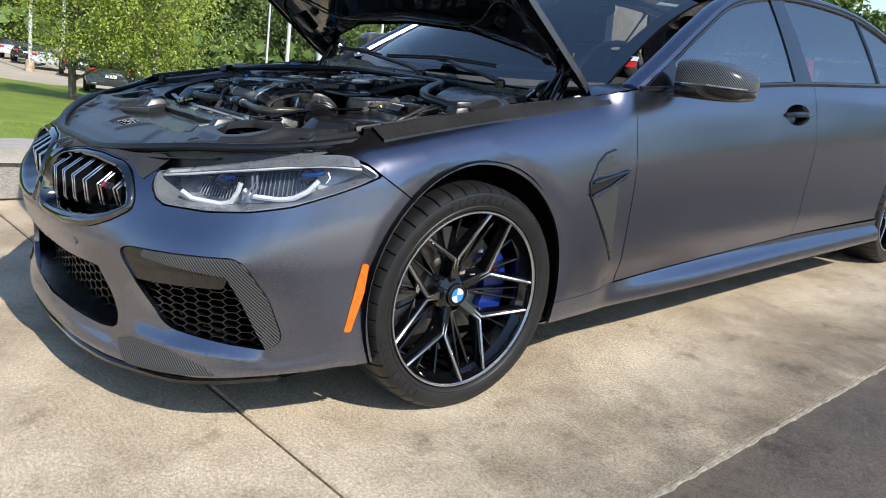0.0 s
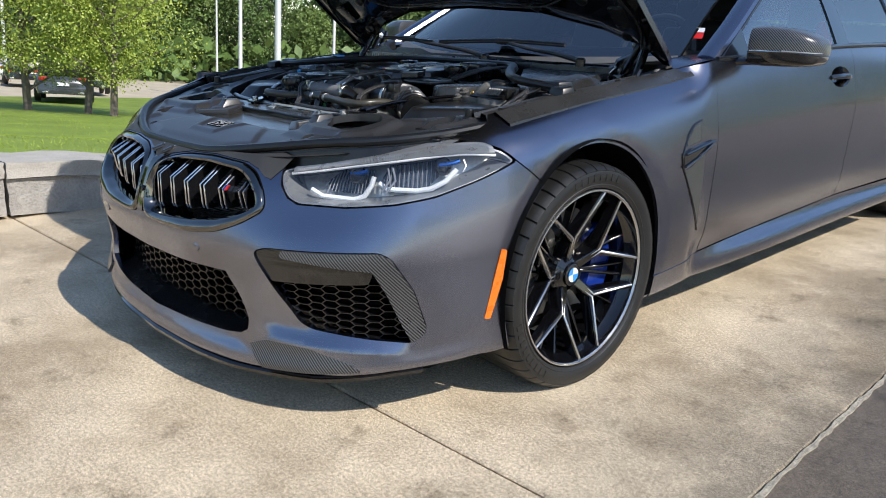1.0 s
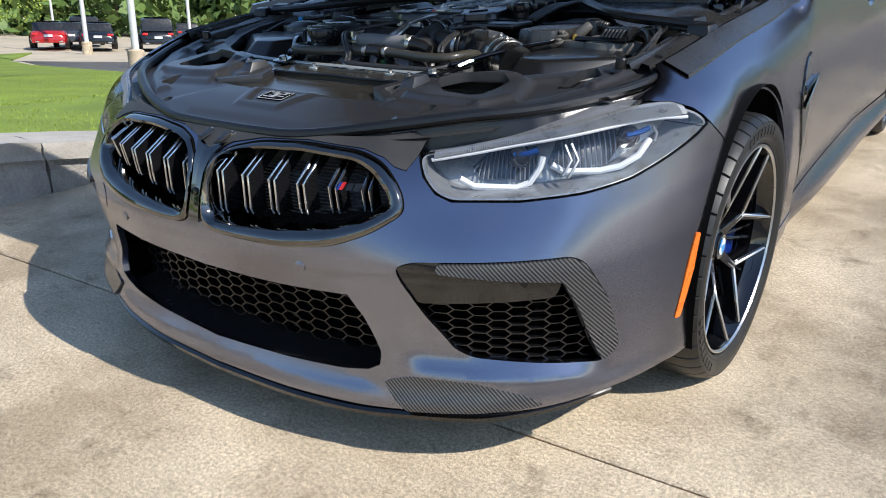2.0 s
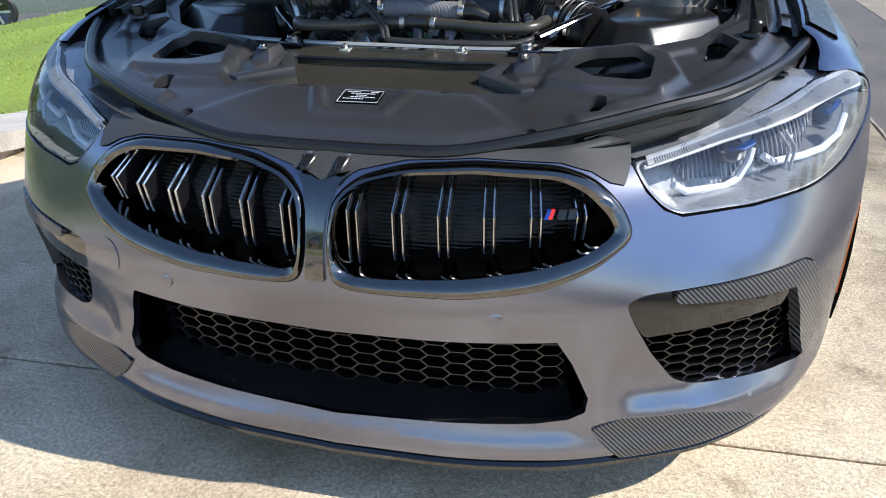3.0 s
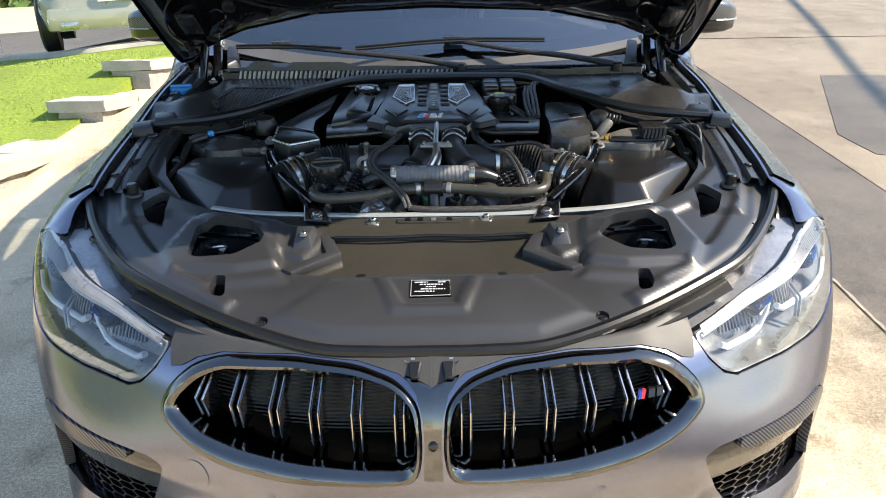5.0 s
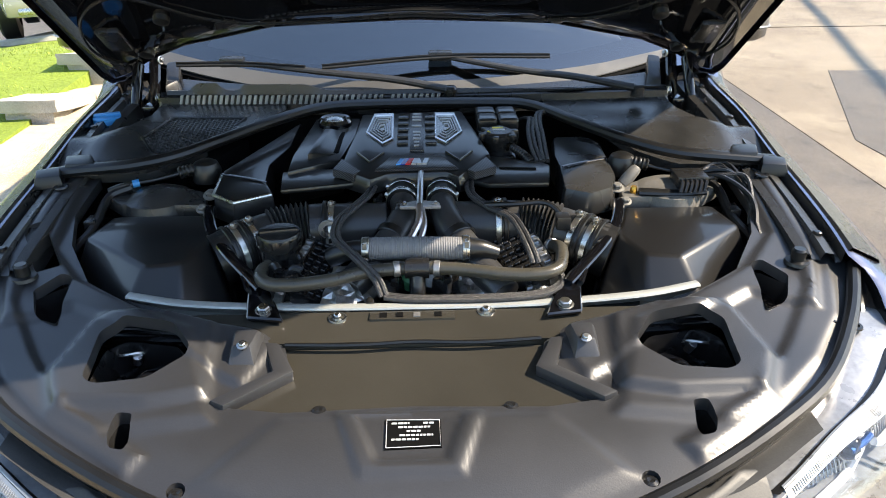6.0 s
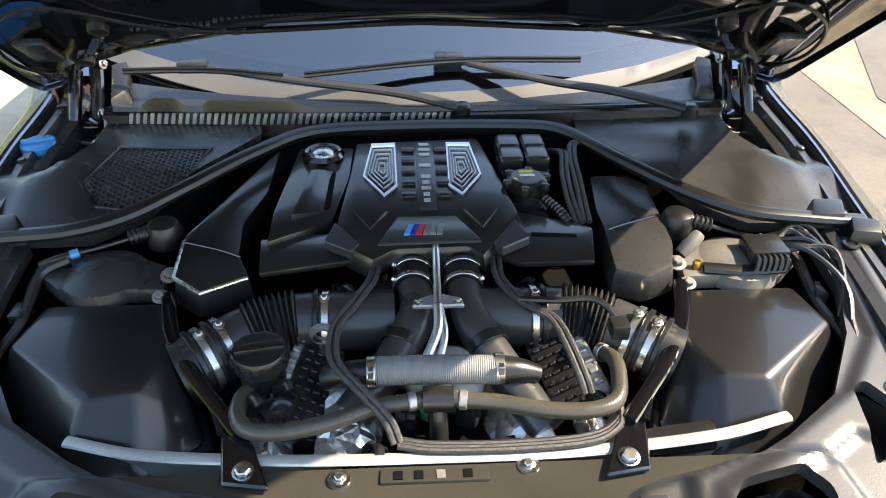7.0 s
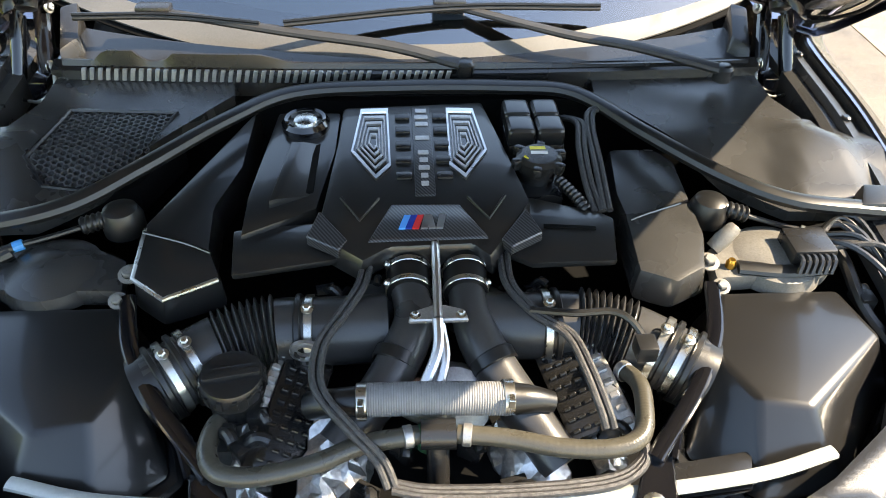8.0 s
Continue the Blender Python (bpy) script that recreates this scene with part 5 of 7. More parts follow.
part("roof", turned(loft(roof_rows, False)), PAINT, car, "satin grey roof")
deck = [[(.76 * t, 3.9, 1.14 + .01 * (1 - t * t)) for t in np.linspace(1, -1, 9)], [(.70 * t, 4.1, 1.10) for t in np.linspace(1, -1, 9)], [(.5 * t, 4.18, 1.06) for t in np.linspace(1, -1, 9)]]
part("boot_lid", turned(loft(deck, False)), PAINT, car)

# ---- wipers, with their spindles ----
wiper_specs = [((.58, .430, .945), [(.426, .493, .962), (.29, .530, .972), (.078, .612, .994)], [(-.25, .552, .982), (.075, .594, .996), (.374, .611, .990)]),
               ((.093, .468, .938), [(-.05, .515, .955), (-.25, .543, .972), (-.49, .592, .990)], [(-.64, .560, .992), (-.47, .572, .988), (-.295, .552, .980)])]
for base, arm, blade in wiper_specs:
    w = part("wiper", tube([base] + arm, lambda t, L: .0165 - .005 * t, 10, 7, True, .6), WIPER, car, "black windscreen wiper")
    part("wiper_blade", tube(blade, .0075, 8, 8, True, .8), WIPER, w)
    part("blade_spine", tube([(x, y - .003, z + .007) for x, y, z in blade], .0035, 6, 8), RUBBER, w)
    part("blade_clip", bevelled(box(arm[-1][0] - .040, arm[-1][1] - .020, arm[-1][2] - .010, arm[-1][0] + .026, arm[-1][1] + .012, arm[-1][2] + .016), .006), PLASTIC, w)
    part("spindle", moved(lathe([(.018, -.02), (.018, .004), (.013, .010), (.009, .011), (.0005, .011)], 18), Matrix.Translation(base)), PLASTIC, w)

# ---- cabin ----
part("dashboard", frustum([(-.70, .72, .86), (.70, .72, .86), (.70, 1.25, .86), (-.70, 1.25, .86)], [(-.66, .78, .955), (.66, .78, .955), (.68, 1.20, .985), (-.68, 1.20, .985)], .03, 3), LEATHER, car, "black dashboard")
part("cabin_floor", box(-.80, .70, .25, .80, 3.6, .42, .02), DEEP, car)
for x in (-.37, .37):
    for y, z in ((1.75, 1.0), (2.75, .98)):
        seat = part("car_seat", frustum([(x - .24, y + .08, .55), (x + .24, y + .08, .55), (x + .24, y + .22, .55), (x - .24, y + .22, .55)], [(x - .19, y + .20, z + .12), (x + .19, y + .20, z + .12), (x + .19, y + .30, z + .12), (x - .19, y + .30, z + .12)], .04, 3), LEATHER, car, "black leather seat")
        part("headrest", box(x - .12, y + .20, z + .12, x + .12, y + .31, z + .29, .04, 3), LEATHER, seat)
wheel_ring = [(.37 + .175 * math.cos(a), 1.28 + .07 * math.sin(a), .96 + .16 * math.sin(a)) for a in np.linspace(0, 2 * math.pi, 32)]
part("steering_wheel", tube(wheel_ring, .015, 8, 0), LEATHER, car)
card = part("paper_card", frustum([(.665, .915, 1.03), (.760, .94, 1.03), (.753, .965, 1.053), (.660, .940, 1.053)], [(.665, .914, 1.031), (.760, .939, 1.031), (.753, .964, 1.054), (.660, .939, 1.054)]), RED, car, "red and white paper card on the dashboard")
part("card_band", frustum([(.662, .936, 1.053), (.755, .961, 1.053), (.753, .970, 1.069), (.661, .946, 1.069)], [(.662, .935, 1.054), (.755, .960, 1.054), (.753, .969, 1.070), (.661, .945, 1.070)]), WHITE, card)
part("screen_sticker", sheet([(.60, .80), (.70, .80), (.70, .84), (.60, .84)], [], lambda x, k, d: screen_surface(x, k, d + .006), .05, .001), WHITE, screen, "white sticker at the top of the windscreen")
part("red_bag", frustum([(.50, 2.70, .98), (.62, 2.70, .98), (.62, 2.80, .98), (.50, 2.80, .98)], [(.52, 2.72, 1.14), (.60, 2.72, 1.14), (.60, 2.78, 1.14), (.52, 2.78, 1.14)], .02), RED, car)
# ---- engine bay ----
def smoothstep(a, b, x):
    t = np.clip((x - a) / (b - a), 0, 1)
    return t * t * (3 - 2 * t)


cover_y = pchip([-.82, -.76, -.70, -.64, -.46, -.36, -.24, .03, .2], [.668, .690, .712, .728, .750, .768, .790, .838, .858])


def both(poly):
    """A left half outline closed by its mirror image."""
    return list(poly) + [(-x, y) for x, y in reversed(poly) if abs(x) > 1e-6]


RAISED = [([(.315, -.555), (.335, -.395), (.42, -.365), (.545, -.365), (.575, -.50), (.53, -.572), (.40, -.575)], .014, .010),
          ([(.62, -.45), (.70, -.33), (.735, -.20), (.745, .06), (.80, .06), (.79, -.24), (.73, -.40), (.65, -.50), (.54, -.60), (.40, -.69), (.38, -.66), (.52, -.575)], .009, .009),
          ([(-.118, -.592), (-.078, -.700), (.066, -.700), (.104, -.590)], .005, .006),
          ([(.30, -.60), (.37, -.42), (.47, -.37), (.55, -.38), (.58, -.50), (.54, -.58), (.46, -.62)], .010, .014),
          ([(.27, -.53), (.235, -.45), (.27, -.40), (.46, -.355), (.62, -.26), (.70, -.16), (.72, .06), (.77, .06), (.77, -.20), (.70, -.38), (.60, -.33)], .010, .009),
          ([(-.3, -.705), (-.20, -.745), (.20, -.745), (.3, -.705), (.2, -.60), (-.2, -.60)], .006, .014)]


def cover_height(x, y):
    z = cover_y(y)
    for poly, tall, soft in RAISED:
        d = np.where(inside(poly, np.abs(x) if poly[0][0] > 0 else x, y), 1, -1) * edge_distance(poly, np.abs(x) if poly[0][0] > 0 else x, y)
        z = z + tall * smoothstep(-soft, soft, d)
    # pad that carries the label
    pad = [(-.088, -.602), (-.055, -.68), (.045, -.68), (.074, -.598)]
    d = np.where(inside(pad, x, y), 1, -1) * edge_distance(pad, x, y)
    return z - .007 * smoothstep(-.006, .006, d)


def cover_face(x, y, sink=0.0):
    return np.c_[x, y, cover_height(np.asarray(x), np.asarray(y)) - sink]


SEAL = [(0, -.792), (.10, -.791), (.22, -.780), (.38, -.722), (.54, -.632), (.65, -.540), (.75, -.40), (.815, -.27)]
COVER_LEFT = SEAL + [(.812, -.10), (.815, .10), (.70, .10), (.70, -.05), (.67, -.15), (.60, -.262), (.50, -.332), (.43, -.365), (.31, -.385), (.255, -.405), (.215, -.440), (.195, -.505), (.285, -.572), (.20, -.585), (0, -.578)]
HOLE = rounded([(.357, -.470), (.399, -.412), (.494, -.392), (.520, -.420), (.512, -.525), (.489, -.540), (.412, -.530)], .012, 3)
TRI = rounded([(.625, -.258), (.650, -.248), (.683, -.295), (.657, -.355), (.613, -.378)], .008, 3)
SLOT = rounded([(.416, -.588), (.440, -.586), (.443, -.622), (.432, -.650), (.408, -.655)], .008, 3)
cover_holes = [HOLE, [(-x, y) for x, y in HOLE], TRI, [(-x, y) for x, y in TRI], SLOT, [(-x, y) for x, y in SLOT], rounded([(-.775, -.115), (-.740, -.095), (-.66, -.225), (-.70, -.245)], .006, 2)]
for cx in (.145, .324):
    for s in (1, -1):
        cy = -.567 if cx < .2 else -.700
        cover_holes.append([(s * cx + .013 * math.cos(a), cy - .01 + .012 * math.sin(a)) for a in np.linspace(0, 6.283, 12, False)])
bay_cover = part("bay_cover", sheet(both(COVER_LEFT), cover_holes, cover_face, .0068, .022), BAY_COVER, car, "satin black moulded cover over the front of the engine bay", sharp=38)
for s in (1, -1):
    for cx, cy in ((.145, -.577), (.324, -.71)):
        z = float(cover_height(np.array([s * cx]), np.array([cy]))[0])
        part("clip", moved(lathe([(.0125, -.012), (.011, -.004), (.006, -.002), (.0005, -.003)], 16), Matrix.Translation((s * cx, cy, z))), PLASTIC, bay_cover)
    z = float(cover_height(np.array([s * .712]), np.array([-.262]))[0])
    part("rubber_stud", moved(lathe([(.024, 0), (.022, .006), (.013, .008), (.013, .026), (.010, .030), (.0005, .030)], 20), Matrix.Translation((s * .712, -.262, z))), RUBBER, bay_cover)
    for x, y in ((.755, .03), (.745, -.42)):
        z = float(cover_height(np.array([s * x]), np.array([y]))[0])
        part("screw", moved(lathe([(.016, 0), (.015, .003), (.010, .0035), (.009, .001), (.0005, .001)], 18), Matrix.Translation((s * x, y, z))), PLASTIC, bay_cover)
    # dark wells with lamp fittings under the openings
    for poly, deep in ((HOLE, .09), (TRI, .05), (SLOT, .045)):
        p = [(s * x, y) for x, y in poly]
        p = p if s > 0 else p[::-1]
        zz = float(cover_y(np.mean([q[1] for q in p])))
        well = loft([[(x, y, zz + .004 - .012) for x, y in p], [(x * .98, y, zz - deep) for x, y in p]], True, False)
        floor_ = ([(x * .98, y, zz - deep) for x, y in p], [tuple(range(len(p)))])
        part("well", join(well, floor_), PLASTIC, bay_cover)
    fitting = part("lamp_fitting", join(tube([(s * .425, -.425, .700), (s * .445, -.47, .712), (s * .46, -.515, .695)], .014, 12, 5), tube([(s * .475, -.42, .695), (s * .485, -.47, .71), (s * .478, -.52, .69)], .009, 10, 4), box(s * .45 - .03, -.475, .655, s * .45 + .035, -.43, .690, .004)), GLOSS_BLACK, bay_cover, "black lamp fitting with pale plugs seen through the opening")
    part("pale_plug", moved(lathe([(.008, -.008), (.008, .008), (.005, .011), (.0005, .011)], 14), axis_to((s * .505, -.385, .712), (0, -.5, 1))), WHITE, fitting)
    part("pale_plug", moved(lathe([(.008, -.008), (.008, .012), (.0005, .013)], 12), axis_to((s * .478, -.400, .708), (.3, -.4, 1))), ALLOY, fitting)
    part("clip_wire", tube([(s * .45, -.38, .700), (s * .47, -.40, .722), (s * .50, -.41, .724), (s * .53, -.38, .705)], .0030, 6, 5), STEEL, fitting)
    part("rib_block", frustum([(s * .252, -.500, .742), (s * .302, -.500, .742), (s * .304, -.418, .764), (s * .250, -.418, .764)][::s], [(s * .264, -.470, .780), (s * .292, -.470, .780), (s * .296, -.424, .781), (s * .258, -.424, .781)][::s], .005, 2), BAY_COVER, bay_cover)
    part("rib_screw", bolt((s * .275, -.472, .782), (0, -.4, 1), .006), STEEL, bay_cover)
    arm = [(.226, -.438), (.192, -.505), (.288, -.578), (.312, -.566), (.226, -.503), (.250, -.436)]
    arm = [(s * x, y) for x, y in arm][::s]
    part("moulded_edge", frustum([(x, y, float(cover_y(y)) - .012) for x, y in arm], [(x * .995, y * .998, float(cover_y(y)) + .009) for x, y in arm], .004, 2), BAY_COVER, bay_cover)
label_face = lambda x, y, k: np.c_[x, y, cover_height(np.asarray(x), np.asarray(y)) + .0022 - k]
part("label_plate", sheet([(-.043, -.662), (.038, -.660), (.038, -.611), (-.043, -.609)], [], label_face, .02, .004), DEEP, bay_cover, "small black label with white print")
bars = random.Random(2)
for k, (a, b) in enumerate(((-.034, -.008), (.012, .030), (-.024, .022), (-.012, .008), (-.022, .026), (-.034, .006))):
    y = -.618 - .0072 * max(0, k - 1)
    x = a
    while x < b - .002:
        wide = bars.uniform(.003, .008)
        x1 = min(b, x + wide)
        part("label_bar", sheet([(x, y - .0014), (x1, y - .0014), (x1, y + .0014), (x, y + .0014)], [], lambda px, yy, q: label_face(px, yy, q - .0008), .02, .0006), PRINT, bay_cover)
        x = x1 + .0016
label_edge = [(-.041, -.660), (.036, -.658), (.036, -.613), (-.041, -.611)]
label_rim = [label_face(np.array([x]), np.array([y]), -.0006)[0] for x, y in label_edge + label_edge[:1]]
part("label_border", tube(label_rim, .0007, 4, 0), PRINT, bay_cover)

# front seal and slam panel
seal_line = [(-x, y, float(cover_y(y)) + .010) for x, y in reversed(SEAL[1:])] + [(x, y, float(cover_y(y)) + .010) for x, y in SEAL]
part("bonnet_seal", tube(seal_line, .0125, 10, 6), RUBBER, car, "black rubber seal round the bay cover")
slam_rows = []
for x in np.linspace(-.60, .60, 41):
    ux = float(np.interp(abs(x), plan_xy(np.linspace(0, .8, 200))[:, 0], np.linspace(0, .8, 200)))
    q = skin([ux], [1.0])[0]
    sy = float(np.interp(abs(x), [p[0] for p in SEAL], [p[1] for p in SEAL]))
    slam_rows.append([(x, q[1] + .006, q[2] - .004), (x, (q[1] * .4 + sy * .6), q[2] - .003), (x, sy + .015, float(cover_y(sy)) - .020), (x, sy + .04, .60)])
part("slam_panel", turned(loft(slam_rows, False)), SLAM_GREY, car, "dusty black plastic panel above the grille")
for s in (1, -1):
    x = s * .034
    latch = part("latch_striker", join(bolt((x, -.800, .678), (0, -.5, 1), .0075), moved(lathe([(.0125, -.004), (.0165, -.004), (.0175, .002), (.0160, .006), (.0125, .005), (.0125, -.004)], 24), axis_to((x, -.802, .679), (0, -.5, 1)))), STEEL, car, "bright latch ring and bolt")
    part("latch_foot", frustum([(x - s * .012, -.846, .664), (x + s * .004, -.846, .664), (x + s * .008, -.812, .676), (x - s * .018, -.812, .676)][::s], [(x - s * .010, -.848, .672), (x + s * .003, -.848, .672), (x + s * .006, -.814, .684), (x - s * .015, -.814, .684)][::s], .002, 1), PLASTIC, latch)
    near = float(np.interp(.487, plan_xy(np.linspace(0, .8, 200))[:, 0], np.linspace(0, .8, 200)))
    ends = [skin([near + d], [1.0])[0] for d in (-.030, .030)]
    foot = [(s * q[0], q[1] + d, q[2] - .002) for q, d in ((ends[0], .010), (ends[1], .010), (ends[1], .036), (ends[0], .036))][::s]
    bracket = part("corner_bracket", bevelled(frustum(foot, [(x, y, z + .006) for x, y, z in foot]), .0025), PLASTIC, car)
    for d in (-.014, .012):
        q = skin([near + d], [1.0])[0]
        part("bracket_screw", bolt((s * q[0], q[1] + .022, q[2] + .003), (0, -.2, 1), .0048), TOWER, bracket)
    # trim between seal and headlight: a ledge, a channel and a rise to the seal
    run = smooth_path([(x, y, 0) for x, y in SEAL], 8)
    run = run[run[:, 0] > .40]
    rows = []
    for k in np.linspace(0, 1, 40):
        u = .50 + .80 * k
        q = skin([u], level([u], [max(brow_z(u), float(np.interp(u, [1.08, 1.13, 1.22, 1.30], [.755, .772, .795, .815]))) + .001 if u > 1.08 else brow_z(u) + .001]))[0]
        c = run[int(round(k * (len(run) - 1)))]
        way = np.array((c[0] - q[0], c[1] - q[1]))
        top, low = q[2], float(cover_y(c[1]))
        rows.append([(s * (q[0] + way[0] * t), q[1] + way[1] * t, z) for t, z in ((0, top - .002), (.22, top - .005), (.27, top - .026), (.58, top - .034), (.62, top - .020), (.72, top - .018), (.76, top - .034), (1.0, low - .006))])
    vf = loft(rows, False)
    part("gap_trim", vf if s > 0 else turned(vf), PLASTIC, car)
    for k in range(7):
        u = .60 + .075 * k
        q = skin([u], [1.0], .05)[0]
        part("gap_clip", bevelled(box(s * q[0] - .012, q[1] - .008, q[2] - .045, s * q[0] + .012, q[1] + .008, q[2] - .022), .003), PLASTIC, car)
    # inner wing rail beside the cover
    rows = []
    for y in np.linspace(-.265, .66, 30):
        u = u_side(y)
        q = skin([u], [1.0])[0]
        e = skin([u], [.945], -.004)[0]
        rows.append([(s * (e[0] + .002), y, e[2] - .006), (s * e[0], y, e[2] + .002), (s * q[0], y, q[2] + .003), (s * (q[0] - .012), y, q[2] - .006), (s * (q[0] - .016), y, q[2] - .026), (s * (q[0] - .026), y, q[2] - .028), (s * (q[0] - .032), y, q[2] - .010), (s * (q[0] - .050), y, q[2] - .006), (s * (q[0] - .056), y, q[2] - .020), (s * (q[0] - .072), y, q[2] - .020), (s * (q[0] - .078), y, q[2] - .008), (s * (q[0] - .095), y, q[2] - .012), (s * (q[0] - .10), y, q[2] - .06)])
    vf = loft(rows, False)
    rail_ob = part("wing_rail", turned(vf) if s > 0 else vf, DUSTY_SUNLIT, car, "dusty black inner wing rail", sharp=25)
    for y in (-.20, .12, .34, .56):
        q = skin([u_side(y)], [1.0])[0]
        part("rail_screw", moved(lathe([(.009, -.006), (.009, .003), (.006, .005), (.0005, .005)], 14), Matrix.Translation((s * (q[0] - .041), y, q[2] - .007))), PLASTIC, rail_ob)
    # stepped rubber blocks where the rear seal ends
    part("seal_end", bevelled(frustum([(s * .690, .072, .862), (s * .765, .072, .862), (s * .782, .128, .868), (s * .718, .136, .868)][::s], [(s * .695, .080, .892), (s * .760, .078, .892), (s * .775, .124, .896), (s * .722, .130, .896)][::s]), .006), RUBBER, car)
    part("seal_end", bevelled(frustum([(s * .752, .034, .852), (s * .815, .026, .850), (s * .828, .074, .856), (s * .768, .086, .858)][::s], [(s * .757, .040, .880), (s * .808, .034, .878), (s * .820, .070, .884), (s * .773, .080, .886)][::s]), .006), RUBBER, car)

# olive shroud, bright cross beam and its fittings
part("centre_shroud", sheet([(-.222, -.435), (.222, -.435), (.205, -.50), (.30, -.585), (-.30, -.585), (-.205, -.50)], [], lambda x, y, s: np.c_[x, y, cover_y(y) - .010 - s], .02, .01), BRONZE, car, "olive brown plastic shroud behind the cover")
part("upper_shroud", sheet([(-.46, -.350), (.46, -.350), (.44, -.372), (.30, -.40), (.24, -.432), (-.24, -.432), (-.30, -.40), (-.44, -.372)], [], lambda x, y, s: np.c_[x, y, .756 + .10 * (y + .43) - s], .02, .015), BRONZE, car)
part("shroud_seam", tube([(-.215, -.437, .757), (-.1, -.442, .757), (0, -.437, .758), (.1, -.441, .757), (.21, -.434, .758)], .0035, 6, 5), RUBBER, car)
beam = [(-.52, -.290, .772), (-.40, -.318, .768), (-.2, -.334, .766), (0, -.338, .766), (.2, -.336, .766), (.40, -.318, .768), (.52, -.290, .772)]
part("cross_beam", tube(beam, .010, 10, 8, True, .5), BRIGHT_BEAM, car, "pale metal cross beam")
part("beam_web", loft([[(x, y - .004, z - .002), (x, y + .008, z - .02), (x, y + .008, z - .09)] for x, y, z in smooth_path(beam, 6)], False), BRIGHT_BEAM, car)
plate = part("beam_plate", bevelled(box(-.080, -.378, .7545, .070, -.353, .7665), .004), BRONZE, car)
for x in (-.055, -.027, .003, .040):
    # most holes are near-black blocks on the plate, their shade in the colour
    part("square_hole", box(x - .006, -.374, .764, x + .006, -.360, .768), DEEP if x > .01 or x < 0 else CAST, plate)
for x, y in ((-.135, -.366), (.124, -.354)):
    part("beam_bolt", join(bolt((x, y, .764), (0, -.2, 1), .007), lathe([(.017, .757), (.016, .765), (.0005, .765)], 18, Matrix.Translation((x, y, 0)))), STEEL, car)
for s in (1, -1):
    plate = prism([(.225 * s, -.385), (.290 * s, -.375), (.302 * s, -.30), (.318 * s, -.265), (.300 * s, -.262), (.262 * s, -.30)][::s], .764, .774, .003, 1)
    plate = ([(x, y, z + .14 * max(0, y + .36)) for x, y, z in plate[0]], plate[1])
    brace = part("brace_foot", plate, GLOSS_BLACK, car, "glossy black strut brace")
    part("brace_arm", join(tube([(s * .276, -.30, .788), (s * .315, -.255, .800), (s * .36, -.20, .815), (s * .405, -.12, .825), (s * .43, -.03, .83)], .012, 10, 6, True, .45), tube([(s * .30, -.30, .785), (s * .322, -.25, .80), (s * .352, -.20, .812)], .006, 6, 5)), GLOSS_BLACK, brace)
    part("brace_bolt", bolt((s * .262, -.358, .772), (0, -.15, 1), .0125), STEEL, brace)
    part("tower_bolt", join(bolt((s * .433, .005, .842), (0, -.3, 1), .011), bolt((s * .443, -.035, .828), (0, -.4, 1), .009)), TOWER, brace)

# lower parts: plain blocks whose near-black holds the shade of the depths
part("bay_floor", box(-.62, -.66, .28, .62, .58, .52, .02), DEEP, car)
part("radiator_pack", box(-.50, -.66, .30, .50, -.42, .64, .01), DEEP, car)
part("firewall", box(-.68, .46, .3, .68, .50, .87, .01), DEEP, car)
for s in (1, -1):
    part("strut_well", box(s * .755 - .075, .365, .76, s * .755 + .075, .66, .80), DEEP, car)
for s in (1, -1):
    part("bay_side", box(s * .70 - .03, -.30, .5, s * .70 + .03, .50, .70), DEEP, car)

# air boxes
TOP = [(.445, -.035), (.628, -.035), (.652, -.125), (.500, -.243), (.435, -.228), (.402, -.15)]
MID = [(.425, -.015), (.650, -.015), (.690, -.150), (.545, -.318), (.425, -.330), (.345, -.25)]
LOW = [(.415, -.010), (.665, -.010), (.70, -.16), (.555, -.335), (.41, -.345), (.33, -.26)]
for f in (lambda v: v, flip):
    lid = frustum([(x, y, .715 + .05 * max(0, y + .2)) for x, y in MID], [(x, y, .816 + .05 * (y + .035)) for x, y in TOP], .009, 2)
    airbox = part("air_box", f(lid), SATIN_COVER, car, "satin black faceted air filter box", sharp=45)
    part("air_box_tray", f(frustum([(x, y, .55) for x, y in LOW], [(x, y, .712 + .05 * max(0, y + .2)) for x, y in LOW], .006, 1)), PLASTIC, airbox)
    for x, y in ((.640, -.02), (.683, -.15), (.55, -.322)):
        part("lid_screw", f(bolt((x + .006, y, .722), (0, 0, 1), .007)), PLASTIC, airbox)
    part("lid_rim", f(tube([(.655, -.012, .735), (.693, -.152, .73), (.552, -.326, .722), (.425, -.337, .72)], .006, 6, 0)), PLASTIC, airbox)
part("duct_flap", bevelled(prism([(.305, -.285), (.425, -.268), (.405, -.325), (.31, -.335)], .742, .750), .003), PLASTIC, car)


# intake pipes with bellows and clamps
def ridged(base, tall, count, a, b):
    def r(t, length):
        if a < t < b:
            return base + tall * (.5 - .5 * math.cos(2 * math.pi * count * (t - a) / (b - a)))
        return base
    return r


